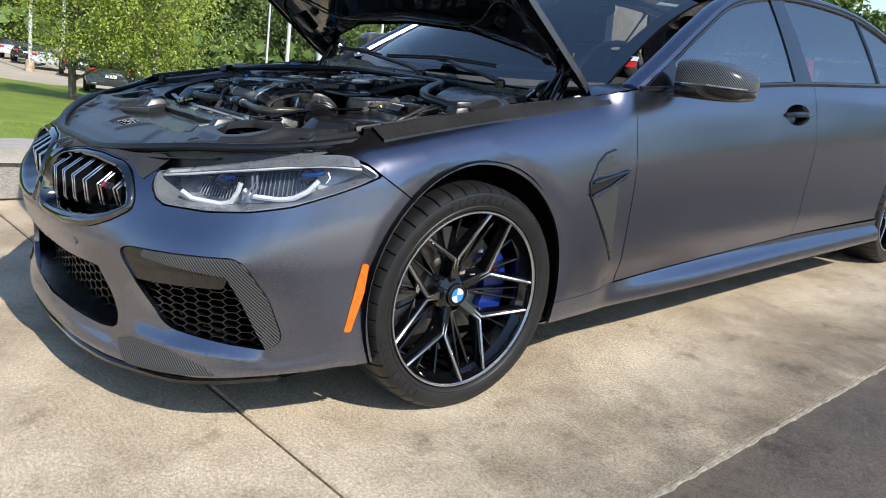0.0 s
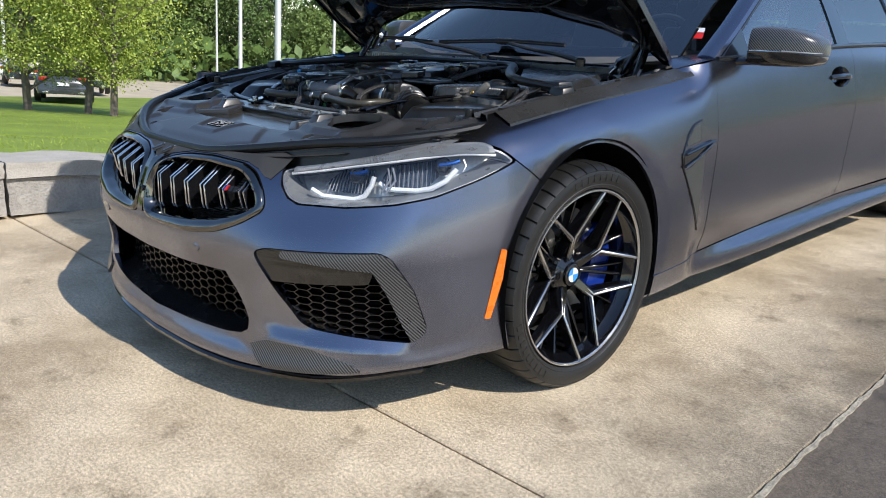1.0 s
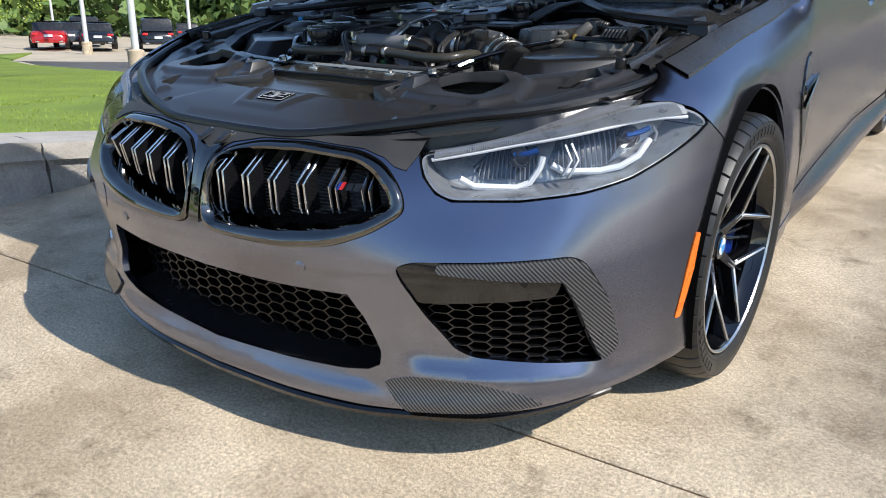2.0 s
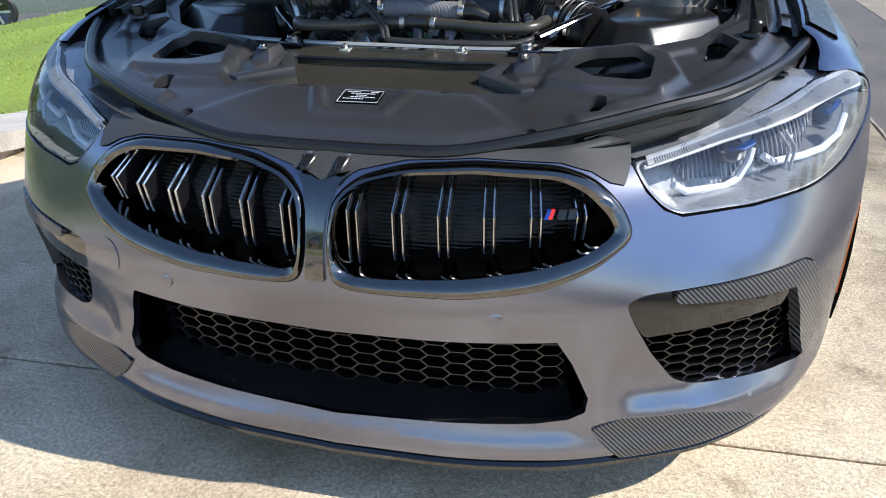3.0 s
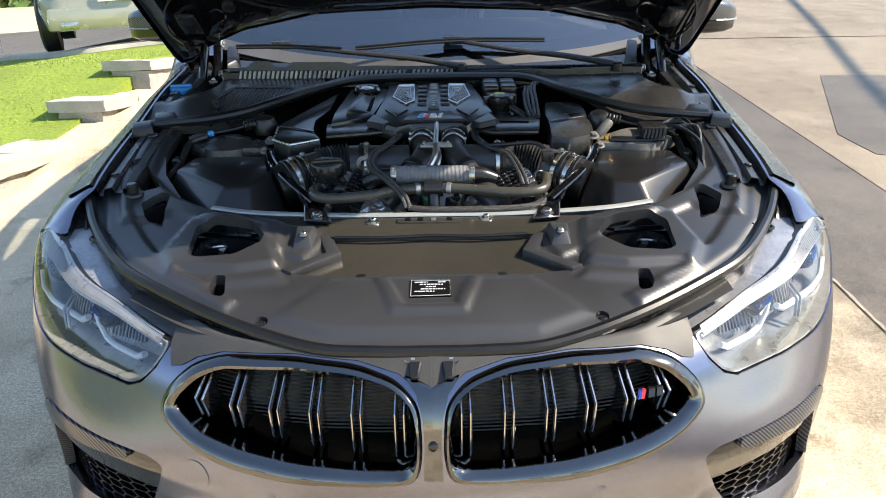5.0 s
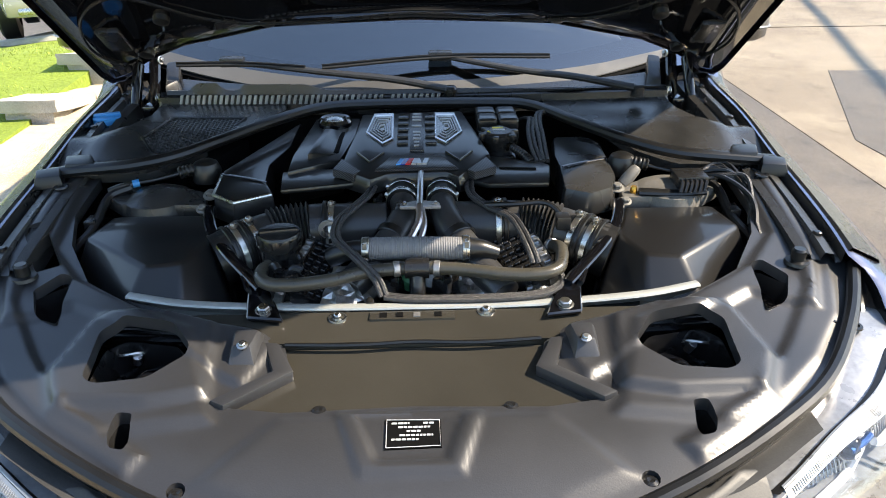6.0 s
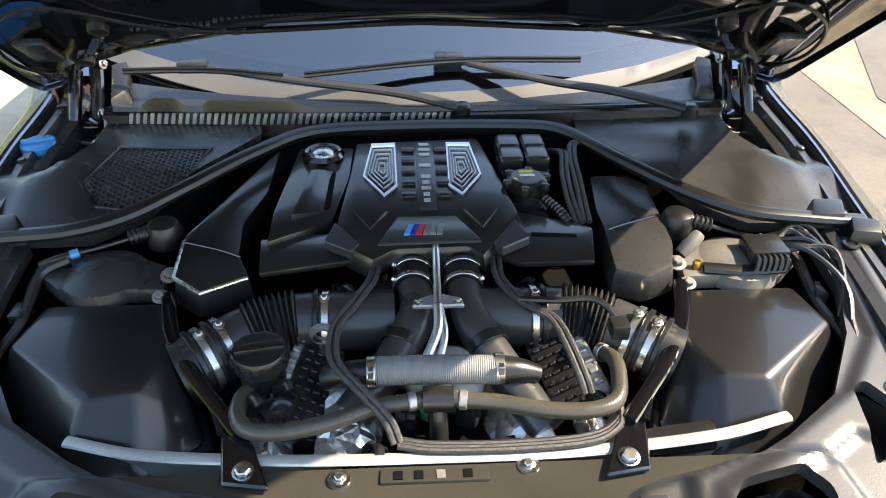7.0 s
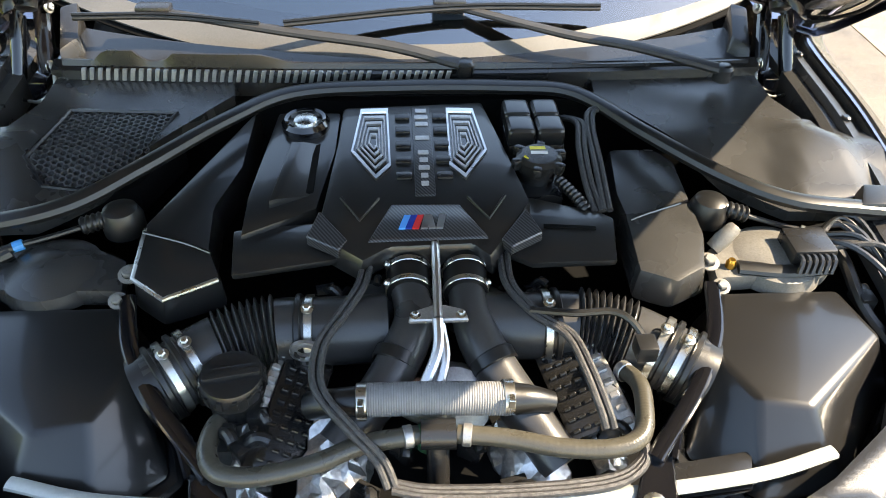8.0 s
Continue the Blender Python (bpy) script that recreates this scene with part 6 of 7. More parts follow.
for f in (lambda v: v, flip):
    spine = [(.06, -.075, .800), (.14, -.080, .802), (.22, -.082, .802), (.29, -.105, .797), (.345, -.140, .788), (.375, -.157, .782)]
    pipe = part("intake_pipe", f(tube(spine, lambda t, L: ridged(.0495, 0, 1, 0, 1)(t, L) if not .46 < t < .70 else ridged(.0445, .0125, 9, .46, .70)(t, L), 24, 60)), INTAKE, car, "black ribbed intake hose")
    for c, way in (((.168, -.081, .802), (1, -.02, 0)), ((.325, -.127, .792), (.8, -.55, -.12)), ((.352, -.143, .786), (.8, -.55, -.12))):
        m = axis_to(c, way)
        part("hose_clamp", f(moved(lathe([(.0525, -.006), (.0540, -.005), (.0540, .005), (.0525, .006)], 30), m)), STEEL, pipe, "shiny steel hose clamp")
        part("collar", f(moved(lathe([(.053, .010), (.056, .012), (.056, .018), (.053, .020)], 30), m)), RUBBER, pipe)
        part("clamp_screw", f(bolt(Vector(c) + Vector((0, -.01, .057)), (0, -.2, 1), .006)), STEEL, pipe)
    part("box_mouth", f(tube([(.352, -.145, .782), (.372, -.155, .778), (.388, -.163, .774)], .054, 22, 4)), RUBBER, pipe)
    part("turbo_pipe", f(tube([(.16, -.08, .80), (.10, -.06, .79), (.05, .0, .78)], .046, 18, 5)), INTAKE, pipe)

# charge pipes, couplings and the centre rod
for s, line in ((-1, [(-.026, .035, .845), (-.027, -.030, .840), (-.022, -.095, .826), (-.062, -.175, .795), (-.125, -.245, .755)]), (1, [(.058, .035, .845), (.056, -.033, .840), (.066, -.115, .826), (.098, -.180, .800), (.165, -.285, .755)])):
    charge = part("charge_pipe", tube(line, lambda t, L: .027 + .004 * smoothstep(.2, .5, t), 18, 8), INTAKE, car, "black plastic charge air pipe")
    ahead = np.array(line[0]) * -.25 + np.array(line[1]) * 1.25
    part("coupling", tube([line[0], tuple(ahead)], .032, 22, 4), RUBBER, charge)
    for t, r in ((.58, .0338), (1.15, .0338)):
        c = np.array(line[0]) * (1 - t) + np.array(line[1]) * t
        part("clamp", moved(lathe([(r - .001, -.005), (r, -.004), (r, .004), (r - .001, .005)], 26), axis_to(c, (0, -1, -.08))), STEEL, charge)
        part("clamp_screw", bolt((c[0] + s * .030, c[1], c[2] + .016), (s, 0, .5), .005), STEEL, charge)
    c = line[2]
    part("band", moved(lathe([(.032, -.010), (.034, -.008), (.034, .008), (.032, .010)], 22), axis_to((line[3][0] * .6 + line[2][0] * .4, line[3][1] * .6 + line[2][1] * .4, line[3][2] * .6 + line[2][2] * .4), np.array(line[3]) - np.array(line[2]))), RUBBER, charge)
part("support_rod", join(tube([(.014, .045, .882), (.012, -.04, .880), (.010, -.125, .868)], .0065, 10, 4), tube([(.010, -.125, .866), (.008, -.165, .850), (-.012, -.205, .825)], .008, 10, 5), tube([(.014, -.13, .862), (.018, -.175, .845), (.004, -.215, .82)], .006, 10, 5)), ALLOY, car, "bright metal support rod with pipes")
rodplate = part("rod_bracket", bevelled(prism([(-.030, -.125), (.052, -.125), (.048, -.105), (.020, -.095), (.004, -.095), (-.026, -.108)], .858, .866), .002, 1), CAST, car)
for x in (-.020, .042):
    part("bracket_bolt", bolt((x, -.116, .866), (0, 0, 1), .005), STEEL, rodplate)

# heat sleeve pipe, olive coolant hose, braided lines
sleeve = part("heat_sleeve", tube([(-.093, -.221, .822), (.0, -.222, .823), (.098, -.226, .822)], ridged(.0215, .0007, 60, .0, 1.0), 20, 150), SLEEVE, car, "grey corrugated heat sleeve")
for x in (-.092, .096):
    part("sleeve_clamp", moved(lathe([(.0230, -.007), (.0243, -.006), (.0243, .006), (.0230, .007)], 24), axis_to((x, -.2235, .822), (1, 0, 0))), STEEL, sleeve)
    part("clamp_ear", bevelled(box(x - .004, -.252, .835, x + .004, -.240, .850), .001, 1), STEEL, sleeve)
part("rubber_elbow", tube([(.10, -.226, .822), (.125, -.226, .820), (.155, -.224, .810)], lambda t, L: .022 - .008 * t, 14, 5), RUBBER, car)
part("rubber_elbow", tube([(-.095, -.221, .822), (-.125, -.220, .818), (-.16, -.21, .80)], .019, 14, 5), RUBBER, car)
left_run = [(-.262, -.200, .775), (-.277, -.230, .795), (-.281, -.275, .800), (-.262, -.306, .800), (-.215, -.312, .800), (-.150, -.298, .800), (-.090, -.274, .802), (-.020, -.262, .802)]
right_run = [(.028, -.263, .802), (.090, -.272, .802), (.16, -.288, .800), (.225, -.291, .800), (.262, -.275, .802), (.276, -.235, .805), (.280, -.19, .802), (.266, -.155, .79)]
for run in (left_run, right_run):
    hose = part("coolant_hose", tube(run, ridged(.0122, .0004, 60, .15, .9), 16, 24), HOSE, car, "olive rubber coolant hose")
    for at_, to in ((0, 1), (-1, -2)):
        c = np.array(run[at_]) * .8 + np.array(run[to]) * .2
        part("spring_clamp", moved(lathe([(.0132, -.006), (.0146, -.005), (.0146, .005), (.0132, .006)], 20), axis_to(c, np.array(run[to]) - np.array(run[at_]))), CAST, hose)
part("tee_piece", join(tube([(-.018, -.262, .802), (.026, -.263, .802)], .0195, 16, 3), tube([(.004, -.262, .80), (.004, -.275, .77), (.004, -.29, .73)], .015, 12, 3)), PLASTIC, car)
LINES = [[(-.086, .044, .862), (-.092, -.04, .862), (-.120, -.100, .856), (-.146, -.150, .850), (-.146, -.215, .842), (-.105, -.268, .828), (-.070, -.295, .80), (-.055, -.32, .775)],
         [(.116, .020, .862), (.117, -.050, .858), (.150, -.105, .852), (.188, -.140, .848), (.203, -.192, .843), (.216, -.250, .826), (.222, -.268, .81)],
         [(-.055, -.318, .776), (.0, -.328, .775), (.12, -.330, .775), (.22, -.322, .776), (.262, -.300, .782), (.27, -.27, .79)],
         [(.265, .365, .885), (.285, .31, .905), (.275, .24, .90), (.272, .16, .885), (.278, .10, .87)],
         [(.385, .30, .895), (.36, .345, .91), (.315, .345, .91), (.300, .29, .905), (.296, .21, .895), (.292, .10, .872)]]
for k, line in enumerate(LINES):
    p = smooth_path(line, 5)
    offs = (-.0052, .0052) if k != 2 else (-.006, 0, .006)
    for o in offs:
        q = p + np.array([o if k in (0, 1, 3, 4) else 0, o if k == 2 else 0, 0])
        part("braided_line", tube(q, .0051, 8, 0), BRAID, car, "black braided hose")
part("pressure_line", tube([(.14, -.10, .855), (.20, -.115, .862), (.25, -.118, .866), (.275, -.135, .862), (.295, -.17, .845)], .0055, 8, 6), RUBBER, car)
part("pressure_sensor", bevelled(box(.272, -.185, .835, .300, -.155, .862), .004), PLASTIC, car)

# oil filler, lifting eye, sensors
cap = part("oil_cap", moved(lathe([(.034, -.05), (.034, -.02), (.040, -.018), (.042, -.010), (.042, .006), (.039, .012), (.034, .013), (.0005, .011)], 36), Matrix.Translation((-.256, -.195, .838))), PLASTIC, car, "black ribbed oil filler cap")
part("grip", moved(bevelled(box(-.036, -.009, .008, .036, .009, .019), .004), Matrix.Translation((-.256, -.195, .838)) @ Matrix.Rotation(radians(10), 4, "Z")), PLASTIC, cap)
for k in range(14):
    a = 2 * math.pi * k / 14
    part("grip_rib", moved(box(-.002, -.003, -.008, .002, .003, .007), Matrix.Translation((-.256 + .042 * math.cos(a), -.195 + .042 * math.sin(a), .838)) @ Matrix.Rotation(a, 4, "Z")), PLASTIC, cap)
eye_ring = [(math.cos(a), math.sin(a)) for a in np.linspace(0, 2 * math.pi, 20, False)]
eye_vf = sheet([(.021 * c, .019 * s) for c, s in eye_ring] , [[(.011 * c, .009 * s) for c, s in eye_ring]], lambda a, b, s: np.c_[a, -s * np.ones_like(a), b], .006, .006)
part("lifting_eye", join(moved(eye_vf, Matrix.Translation((-.170, -.134, .825))), box(-.180, -.134, .77, -.160, -.128, .81)), CAST, car, "cast lifting eye")
rng = random.Random(11)
for c, s in (((-.268, -.245, .79), 1.0), ((-.236, -.262, .785), 1.1), ((-.225, -.225, .80), .8), ((-.11, -.02, .80), 1.2), ((-.15, -.01, .81), .9), ((-.075, .0, .82), .8), ((.12, -.02, .80), 1.0), ((.16, -.015, .81), .8), ((-.20, -.02, .79), .9), ((.10, -.31, .745), 1.1), ((-.09, -.31, .745), 1.0), ((-.12, -.33, .735), .9), ((.05, -.25, .76), 1.0), ((-.04, -.25, .76), 1.0), ((.24, -.17, .77), 1.0), ((.235, -.235, .765), .9)):
    body = bevelled(box(-.016 * s, -.012 * s, -.02, .016 * s, .012 * s, .012 * s), .003)
    plug = tube([(0, 0, .006), (.012 * s, -.010, .020), (.02 * s, -.02, .016)], .008 * s, 10, 4)
    m = Matrix.Translation(c) @ Matrix.Rotation(rng.uniform(-.8, .8), 4, "Z") @ Matrix.Rotation(rng.uniform(-.3, .3), 4, "X")
    part("plug", moved(join(body, plug), m), PLASTIC, car, "black electrical plug")

def crinkled(wide, long, nx, ny, seed, amp=.006):
    """A sheet of creased foil about the origin."""
    pick = random.Random(seed)
    top = [(wide * (i / nx - .5) + pick.uniform(-.3, .3) * wide / nx, long * (j / ny - .5) + pick.uniform(-.3, .3) * long / ny, pick.uniform(-amp, amp) - .02 * (2 * abs(i / nx - .5)) ** 3) for j in range(ny + 1) for i in range(nx + 1)]
    low = [(x, y, z - .004) for x, y, z in top]
    n, at = len(top), lambda i, j: j * (nx + 1) + i
    faces = []
    for j in range(ny):
        for i in range(nx):
            a, b, c, d = at(i, j), at(i + 1, j), at(i + 1, j + 1), at(i, j + 1)
            faces += [(a, b, c), (a, c, d)] if (i + j) % 2 else [(a, b, d), (b, c, d)]
            faces.append((n + d, n + c, n + b, n + a))
    edge = [at(i, 0) for i in range(nx)] + [at(nx, j) for j in range(ny)] + [at(i, ny) for i in range(nx, 0, -1)] + [at(0, j) for j in range(ny, 0, -1)]
    faces += [(b, a, n + a, n + b) for a, b in zip(edge, edge[1:] + edge[:1])]
    return top + low, faces


# cylinder banks: ribbed black covers with bright edges and foil
for s, origin in ((-1, (-.185, -.20, .775)), (1, (.192, -.165, .785))):
    tilt = Matrix.Translation(origin) @ Matrix.Rotation(radians(10 * s), 4, "Z") @ Matrix.Rotation(radians(-22 * s), 4, "Y") @ Matrix.Rotation(radians(12), 4, "X")
    bank = part("bank_cover", moved(box(-.034, -.085, -.05, .034, .085, .0, .006), tilt), PLASTIC, car, "black ribbed cylinder bank cover")
    for i in range(4):
        for j in range(10):
            part("rib", moved(bevelled(box(-.026 + .015 * i, -.078 + .0165 * j, 0, -.015 + .015 * i, -.0725 + .0165 * j, .007), .0015, 1), tilt), PLASTIC, bank)
    part("foil_edge", moved(bevelled(box(-.050 if s < 0 else .034, -.10, -.06, -.034 if s < 0 else .058, .09, -.004), .004), tilt), FOIL, bank, "bright crinkled heat shield edge")
    for j in range(9):
        x = -.042 if s < 0 else .046
        part("edge_tab", moved(bevelled(box(x - .007, -.092 + .02 * j, -.004, x + .007, -.083 + .02 * j, .004), .0015, 1), tilt), CAST, bank)
    shield_m = Matrix.Translation((s * .112, -.266, .752)) @ Matrix.Rotation(radians(-30 * s), 4, "Y") @ Matrix.Rotation(radians(18), 4, "X")
    part("heat_shield", moved(crinkled(.105, .115, 9, 10, 5 + s, .0045), shield_m), FOIL, car, "creased bright exhaust heat shield foil", sharp=12)
    side_m = Matrix.Translation((s * .243, -.205 if s > 0 else -.225, .757 if s > 0 else .742)) @ Matrix.Rotation(radians(6 * s), 4, "Z") @ Matrix.Rotation(radians(24 * s), 4, "Y") @ Matrix.Rotation(radians(10), 4, "X")
    part("side_shield", moved(crinkled(.055, .17, 6, 16, 9 + s, .0045), side_m), FOIL, car, "creased bright heat shield foil beside the bank", sharp=12)
part("turbo_housing", join(moved(lathe([(.05, -.03), (.055, -.01), (.05, .02), (.03, .03), (.0005, .03)], 24), axis_to((.03, -.185, .765), (0, -.7, .7))), tube([(-.05, -.16, .765), (.0, -.20, .775), (.05, -.17, .77)], .026, 14, 6)), CAST, car, "cast turbo housing")
part("rusty_flange", join(bolt((-.03, -.185, .79), (0, -.5, 1), .012), bolt((.035, -.175, .79), (0, -.5, 1), .012), moved(box(-.05, -.02, -.006, .06, .02, .006, .003), axis_to((0, -.18, .782), (0, -.5, 1)))), COPPER, car)
# filler block under the engine, near-black in place of the shade there
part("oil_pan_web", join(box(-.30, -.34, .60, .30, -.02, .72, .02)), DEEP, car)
for s in (1, -1):
    part("bank_casting", moved(box(-.10, -.11, -.05, .06, .10, .0, .015), Matrix.Translation((s * .20, -.27, .715)) @ Matrix.Rotation(radians(-14 * s), 4, "Y")), CAST_DULL, car, "grey cast engine housing")
part("green_cap", moved(lathe([(.020, -.02), (.020, .006), (.014, .012), (.0005, .012)], 18), axis_to((-.006, -.243, .772), (0, -.4, 1))), surface("green_plastic", (.05, .22, .10), .35, bump=0), car)
# ---- engine cover and its neighbours ----
def slab(low, high, bevel=.006):
    return frustum(low, high, bevel, 2)


def top_at(poly, lift=0.0, z0=.885, slope=.055):
    return [(x, y, z0 + slope * y + lift) for x, y in poly]


def grown(poly, d):
    c = np.mean(np.array(poly), axis=0)
    return [(x + d * np.sign(x - c[0]), y + d * np.sign(y - c[1])) for x, y in poly]


MAIN = [(-.134, .372), (.118, .388), (.146, .236), (.168, .105), (.092, -.018), (.068, .010), (-.054, .006), (-.092, -.022), (-.162, .036), (-.140, .262)]
main_cover = part("engine_cover", slab([(x, y, .846) for x, y in grown(MAIN, .006)], top_at(MAIN, .0), .009), SATIN_COVER, car, "satin black engine cover with carbon inlays", sharp=40)
LEFT_SLAB = [(-.250, .372), (-.138, .371), (-.143, .250), (-.166, .106), (-.276, .046), (-.276, .140)]
part("cover_wing", slab([(x, y, .80) for x, y in LEFT_SLAB], top_at(LEFT_SLAB, -.010), .007), SATIN_COVER, main_cover, sharp=40)
SCOOP = [(-.222, .270), (-.168, .278), (-.172, .140), (-.240, .106)]
part("scoop_side", slab(top_at(SCOOP, -.012), top_at([(-.216, .262), (-.200, .262), (-.226, .112), (-.238, .108)], .004), .003), SATIN_COVER, main_cover)
# scoop's shaded bottom, painted near-black
part("scoop_floor", slab(top_at(SCOOP, -.014), top_at([(-.200, .262), (-.170, .272), (-.174, .146), (-.222, .120)], -.008), .002), DEEP, main_cover)
for poly, z in (([(-.290, .070), (-.168, .085), (-.125, .004), (-.280, -.026)], .866), ([(.170, .140), (.282, .098), (.300, .084), (.284, -.012), (.156, -.014), (.110, .016)], .866)):
    part("cover_step", slab([(x, y, .853) for x, y in poly], [(x, y, z + .05 * y) for x, y in poly], .006), SATIN_COVER, main_cover, sharp=40)
# slot drawn as a raised near-black bar, with no opening cut
part("step_slot", slab([(.185, .070, .868), (.265, .062, .868), (.265, .055, .868), (.185, .062, .868)], [(.185, .070, .8715), (.265, .062, .8715), (.265, .055, .8715), (.185, .062, .8715)], .0005), DEEP, main_cover)
# ribbed inlays with silver frames
for s in (1, -1):
    inlay = [(.050, .360), (.098, .358), (.112, .232), (.070, .158), (.046, .192)]
    inlay = [(x if s > 0 else -x - .004, y) for x, y in inlay]
    raise_ = lambda poly, h: [(x, y, .885 + .055 * y + h) for x, y in poly]
    order = inlay if s > 0 else inlay[::-1]
    c = np.mean(np.array(order), axis=0)
    shrink = lambda k: [tuple(c + (np.array(p) - c) * k) for p in order]
    frame_vf = join(loft([raise_(order, 0), raise_(order, .005), raise_(shrink(.890), .005), raise_(shrink(.875), .001)], True, False))
    piece = part("inlay_frame", turned(frame_vf) if s > 0 else turned(frame_vf), ALLOY, main_cover, "silver-edged ribbed inlay")
    part("inlay_bed", (raise_(shrink(.915), .0015), [tuple(range(5))]), GLOSS_BLACK, piece)
    for k in (.76, .585, .41, .235):
        ring = loft([raise_(shrink(k), 0), raise_(shrink(k), .0052), raise_(shrink(k - .075), .0052), raise_(shrink(k - .075), 0)], True, False)
        part("inlay_rib", turned(ring), CAST, piece)
# carbon strip with raised bars in place of the lettering, cross tabs beside it
tilted = lambda v: ([(x, y, z + .055 * y) for x, y, z in v[0]], v[1])
part("carbon_strip", tilted(box(-.012, .118, .883, .020, .362, .8895, .002)), CARBON_FINE, main_cover, "carbon strip with embossed pale lettering")
for k, wide in enumerate((.020, .024, .022, 0, .024, 0, .018, .014, .018, .012, .012)):
    if wide:
        y = .350 - .0205 * k
        part("letter_bar", tilted(box(.004 - wide / 2, y - .0065, .889, .004 + wide / 2, y + .0050, .8915, .001, 1)), CAST, main_cover)
for k in range(5):
    y = .335 - .042 * k
    for s in (1, -1):
        x = .004 + s * .033
        part("cross_tab", tilted(box(x - .013, y - .009, .884, x + .013, y + .009, .8905, .003)), PLASTIC, main_cover)
# front carbon panel with the striped badge
part("carbon_panel", tilted(frustum([(-.086, .014, .885), (.094, .018, .885), (.056, .096, .885), (-.051, .098, .885)], [(-.082, .018, .8895), (.090, .022, .8895), (.054, .092, .8895), (-.049, .094, .8895)], .001, 1)), CARBON_FINE, main_cover, "carbon panel with a tricolour badge")
for s in (1, -1):
    tri = [(.158, .086), (.112, .018), (.126, .000), (.176, .030)] if s > 0 else [(-.160, .088), (-.114, .020), (-.128, .000), (-.176, .030)]
    part("carbon_corner", frustum([(x, y, .868 + .06 * y) for x, y in tri], [(x, y, .886 + .06 * y) for x, y in tri], .002, 1), CARBON_FINE, main_cover)
for mat, a, b in ((BADGE_BLUE, -.040, -.030), (BLUE, -.030, -.020), (RED, -.020, -.010)):
    part("badge_stripe", tilted(frustum([(a, .037, .889), (b, .037, .889), (b + .009, .066, .889), (a + .009, .066, .889)], [(a, .037, .8925), (b, .037, .8925), (b + .009, .066, .8925), (a + .009, .066, .8925)])), mat, main_cover)
for a, w, l in ((-.007, .010, .006), (.005, .010, -.004), (.016, .010, .006)):
    part("badge_bar", tilted(frustum([(a, .037, .889), (a + w, .037, .889), (a + w + l, .066, .889), (a + l, .066, .889)], [(a, .037, .893), (a + w, .037, .893), (a + w + l, .066, .893), (a + l, .066, .893)])), ALLOY, main_cover)
# folded chevron lines on the front
for s in (1, -1):
    part("chevron", tube([(s * .128, .115, .8935), (s * .098, .062, .8905), (s * .070, .112, .8935)], .0028, 6, 0), SATIN_COVER, main_cover)
part("round_emblem", moved(lathe([(.042, -.01), (.042, .004), (.036, .012), (.030, .010), (.027, .001), (.0005, .001)], 32), Matrix.Translation((-.198, .328, .898))), GLOSS_BLACK, main_cover)
part("emblem_dome", moved(lathe([(.026, .0), (.020, .009), (.010, .013), (.0005, .014)], 28), Matrix.Translation((-.198, .328, .899))), STEEL, main_cover, "shiny domed round emblem")

# side lobes
LOBE = [(-.296, .425), (-.300, .245), (-.330, .136), (-.322, .040), (-.296, -.020), (-.370, -.058), (-.420, -.018), (-.428, .103), (-.388, .200)]
lobe = part("air_duct_cover", slab([(x, y, .80) for x, y in grown(LOBE, .006)], [(x, y, .858 + .035 * y) for x, y in LOBE], .010), SATIN_COVER, car, "satin black air duct cover", sharp=40)
part("duct_seam", tube([(-.425, .075, .8635), (-.36, .05, .8625), (-.318, .028, .861)], .0022, 6, 3), GLOSS_BLACK, lobe)
part("duct_rim", tube([(-.427, .09, .857), (-.421, -.018, .853), (-.370, -.059, .851), (-.300, -.022, .853)], .004, 8, 0), STEEL, lobe)
# same plastic as the other lobe; its sunlit brown is in the colour
LOBE2 = [(.338, .285), (.420, .287), (.446, .246), (.440, .057), (.418, -.020), (.368, -.050), (.315, -.024), (.324, .104), (.322, .16)]
lobe2 = part("air_duct_cover", slab([(x, y, .80) for x, y in grown(LOBE2, .006)], [(x, y, .858 + .035 * y) for x, y in LOBE2], .012), DUSTY_SUNLIT, car, "black air duct cover in a sunlit brown tone", sharp=40)
part("duct_seam", tube([(.328, .085, .8635), (.36, .10, .8645), (.435, .13, .8655)], .0022, 6, 3), GLOSS_BLACK, lobe2)

# four-cushion box, brake fluid cap
fuse = part("control_box", box(.150, .258, .84, .252, .374, .893, .008), PLASTIC, car, "black control box with four pillow-shaped pads")
for i in range(2):
    for j in range(2):
        part("pad", box(.151 + .051 * i, .260 + .057 * j, .885, .200 + .051 * i, .315 + .057 * j, .922, .012, 3), SATIN_COVER, fuse)
fluid = part("fluid_cap", moved(lathe([(.030, -.06), (.030, -.02), (.036, -.018), (.038, -.010), (.038, .002), (.030, .008), (.0005, .009)], 30), Matrix.Translation((.196, .205, .903))), PLASTIC, car, "black fluid reservoir cap with yellow marks")
for k in range(6):
    a = 2 * math.pi * k / 6 + .3
    part("lug", moved(box(-.008, -.007, -.012, .008, .007, .006, .003), Matrix.Translation((.196 + .040 * math.cos(a), .205 + .040 * math.sin(a), .903)) @ Matrix.Rotation(a, 4, "Z")), PLASTIC, fluid)
part("yellow_label", box(.182, .218, .9105, .208, .226, .9125), YELLOW, fluid)
part("white_label", box(.182, .204, .9105, .210, .212, .9125), PRINT, fluid)
part("yellow_arrow", frustum([(.168, .196, .9105), (.176, .190, .9105), (.172, .200, .9105)], [(.168, .196, .9125), (.176, .190, .9125), (.172, .200, .9125)]), YELLOW, fluid)
part("reservoir", box(.165, .15, .80, .235, .25, .865, .012), PLASTIC, car)
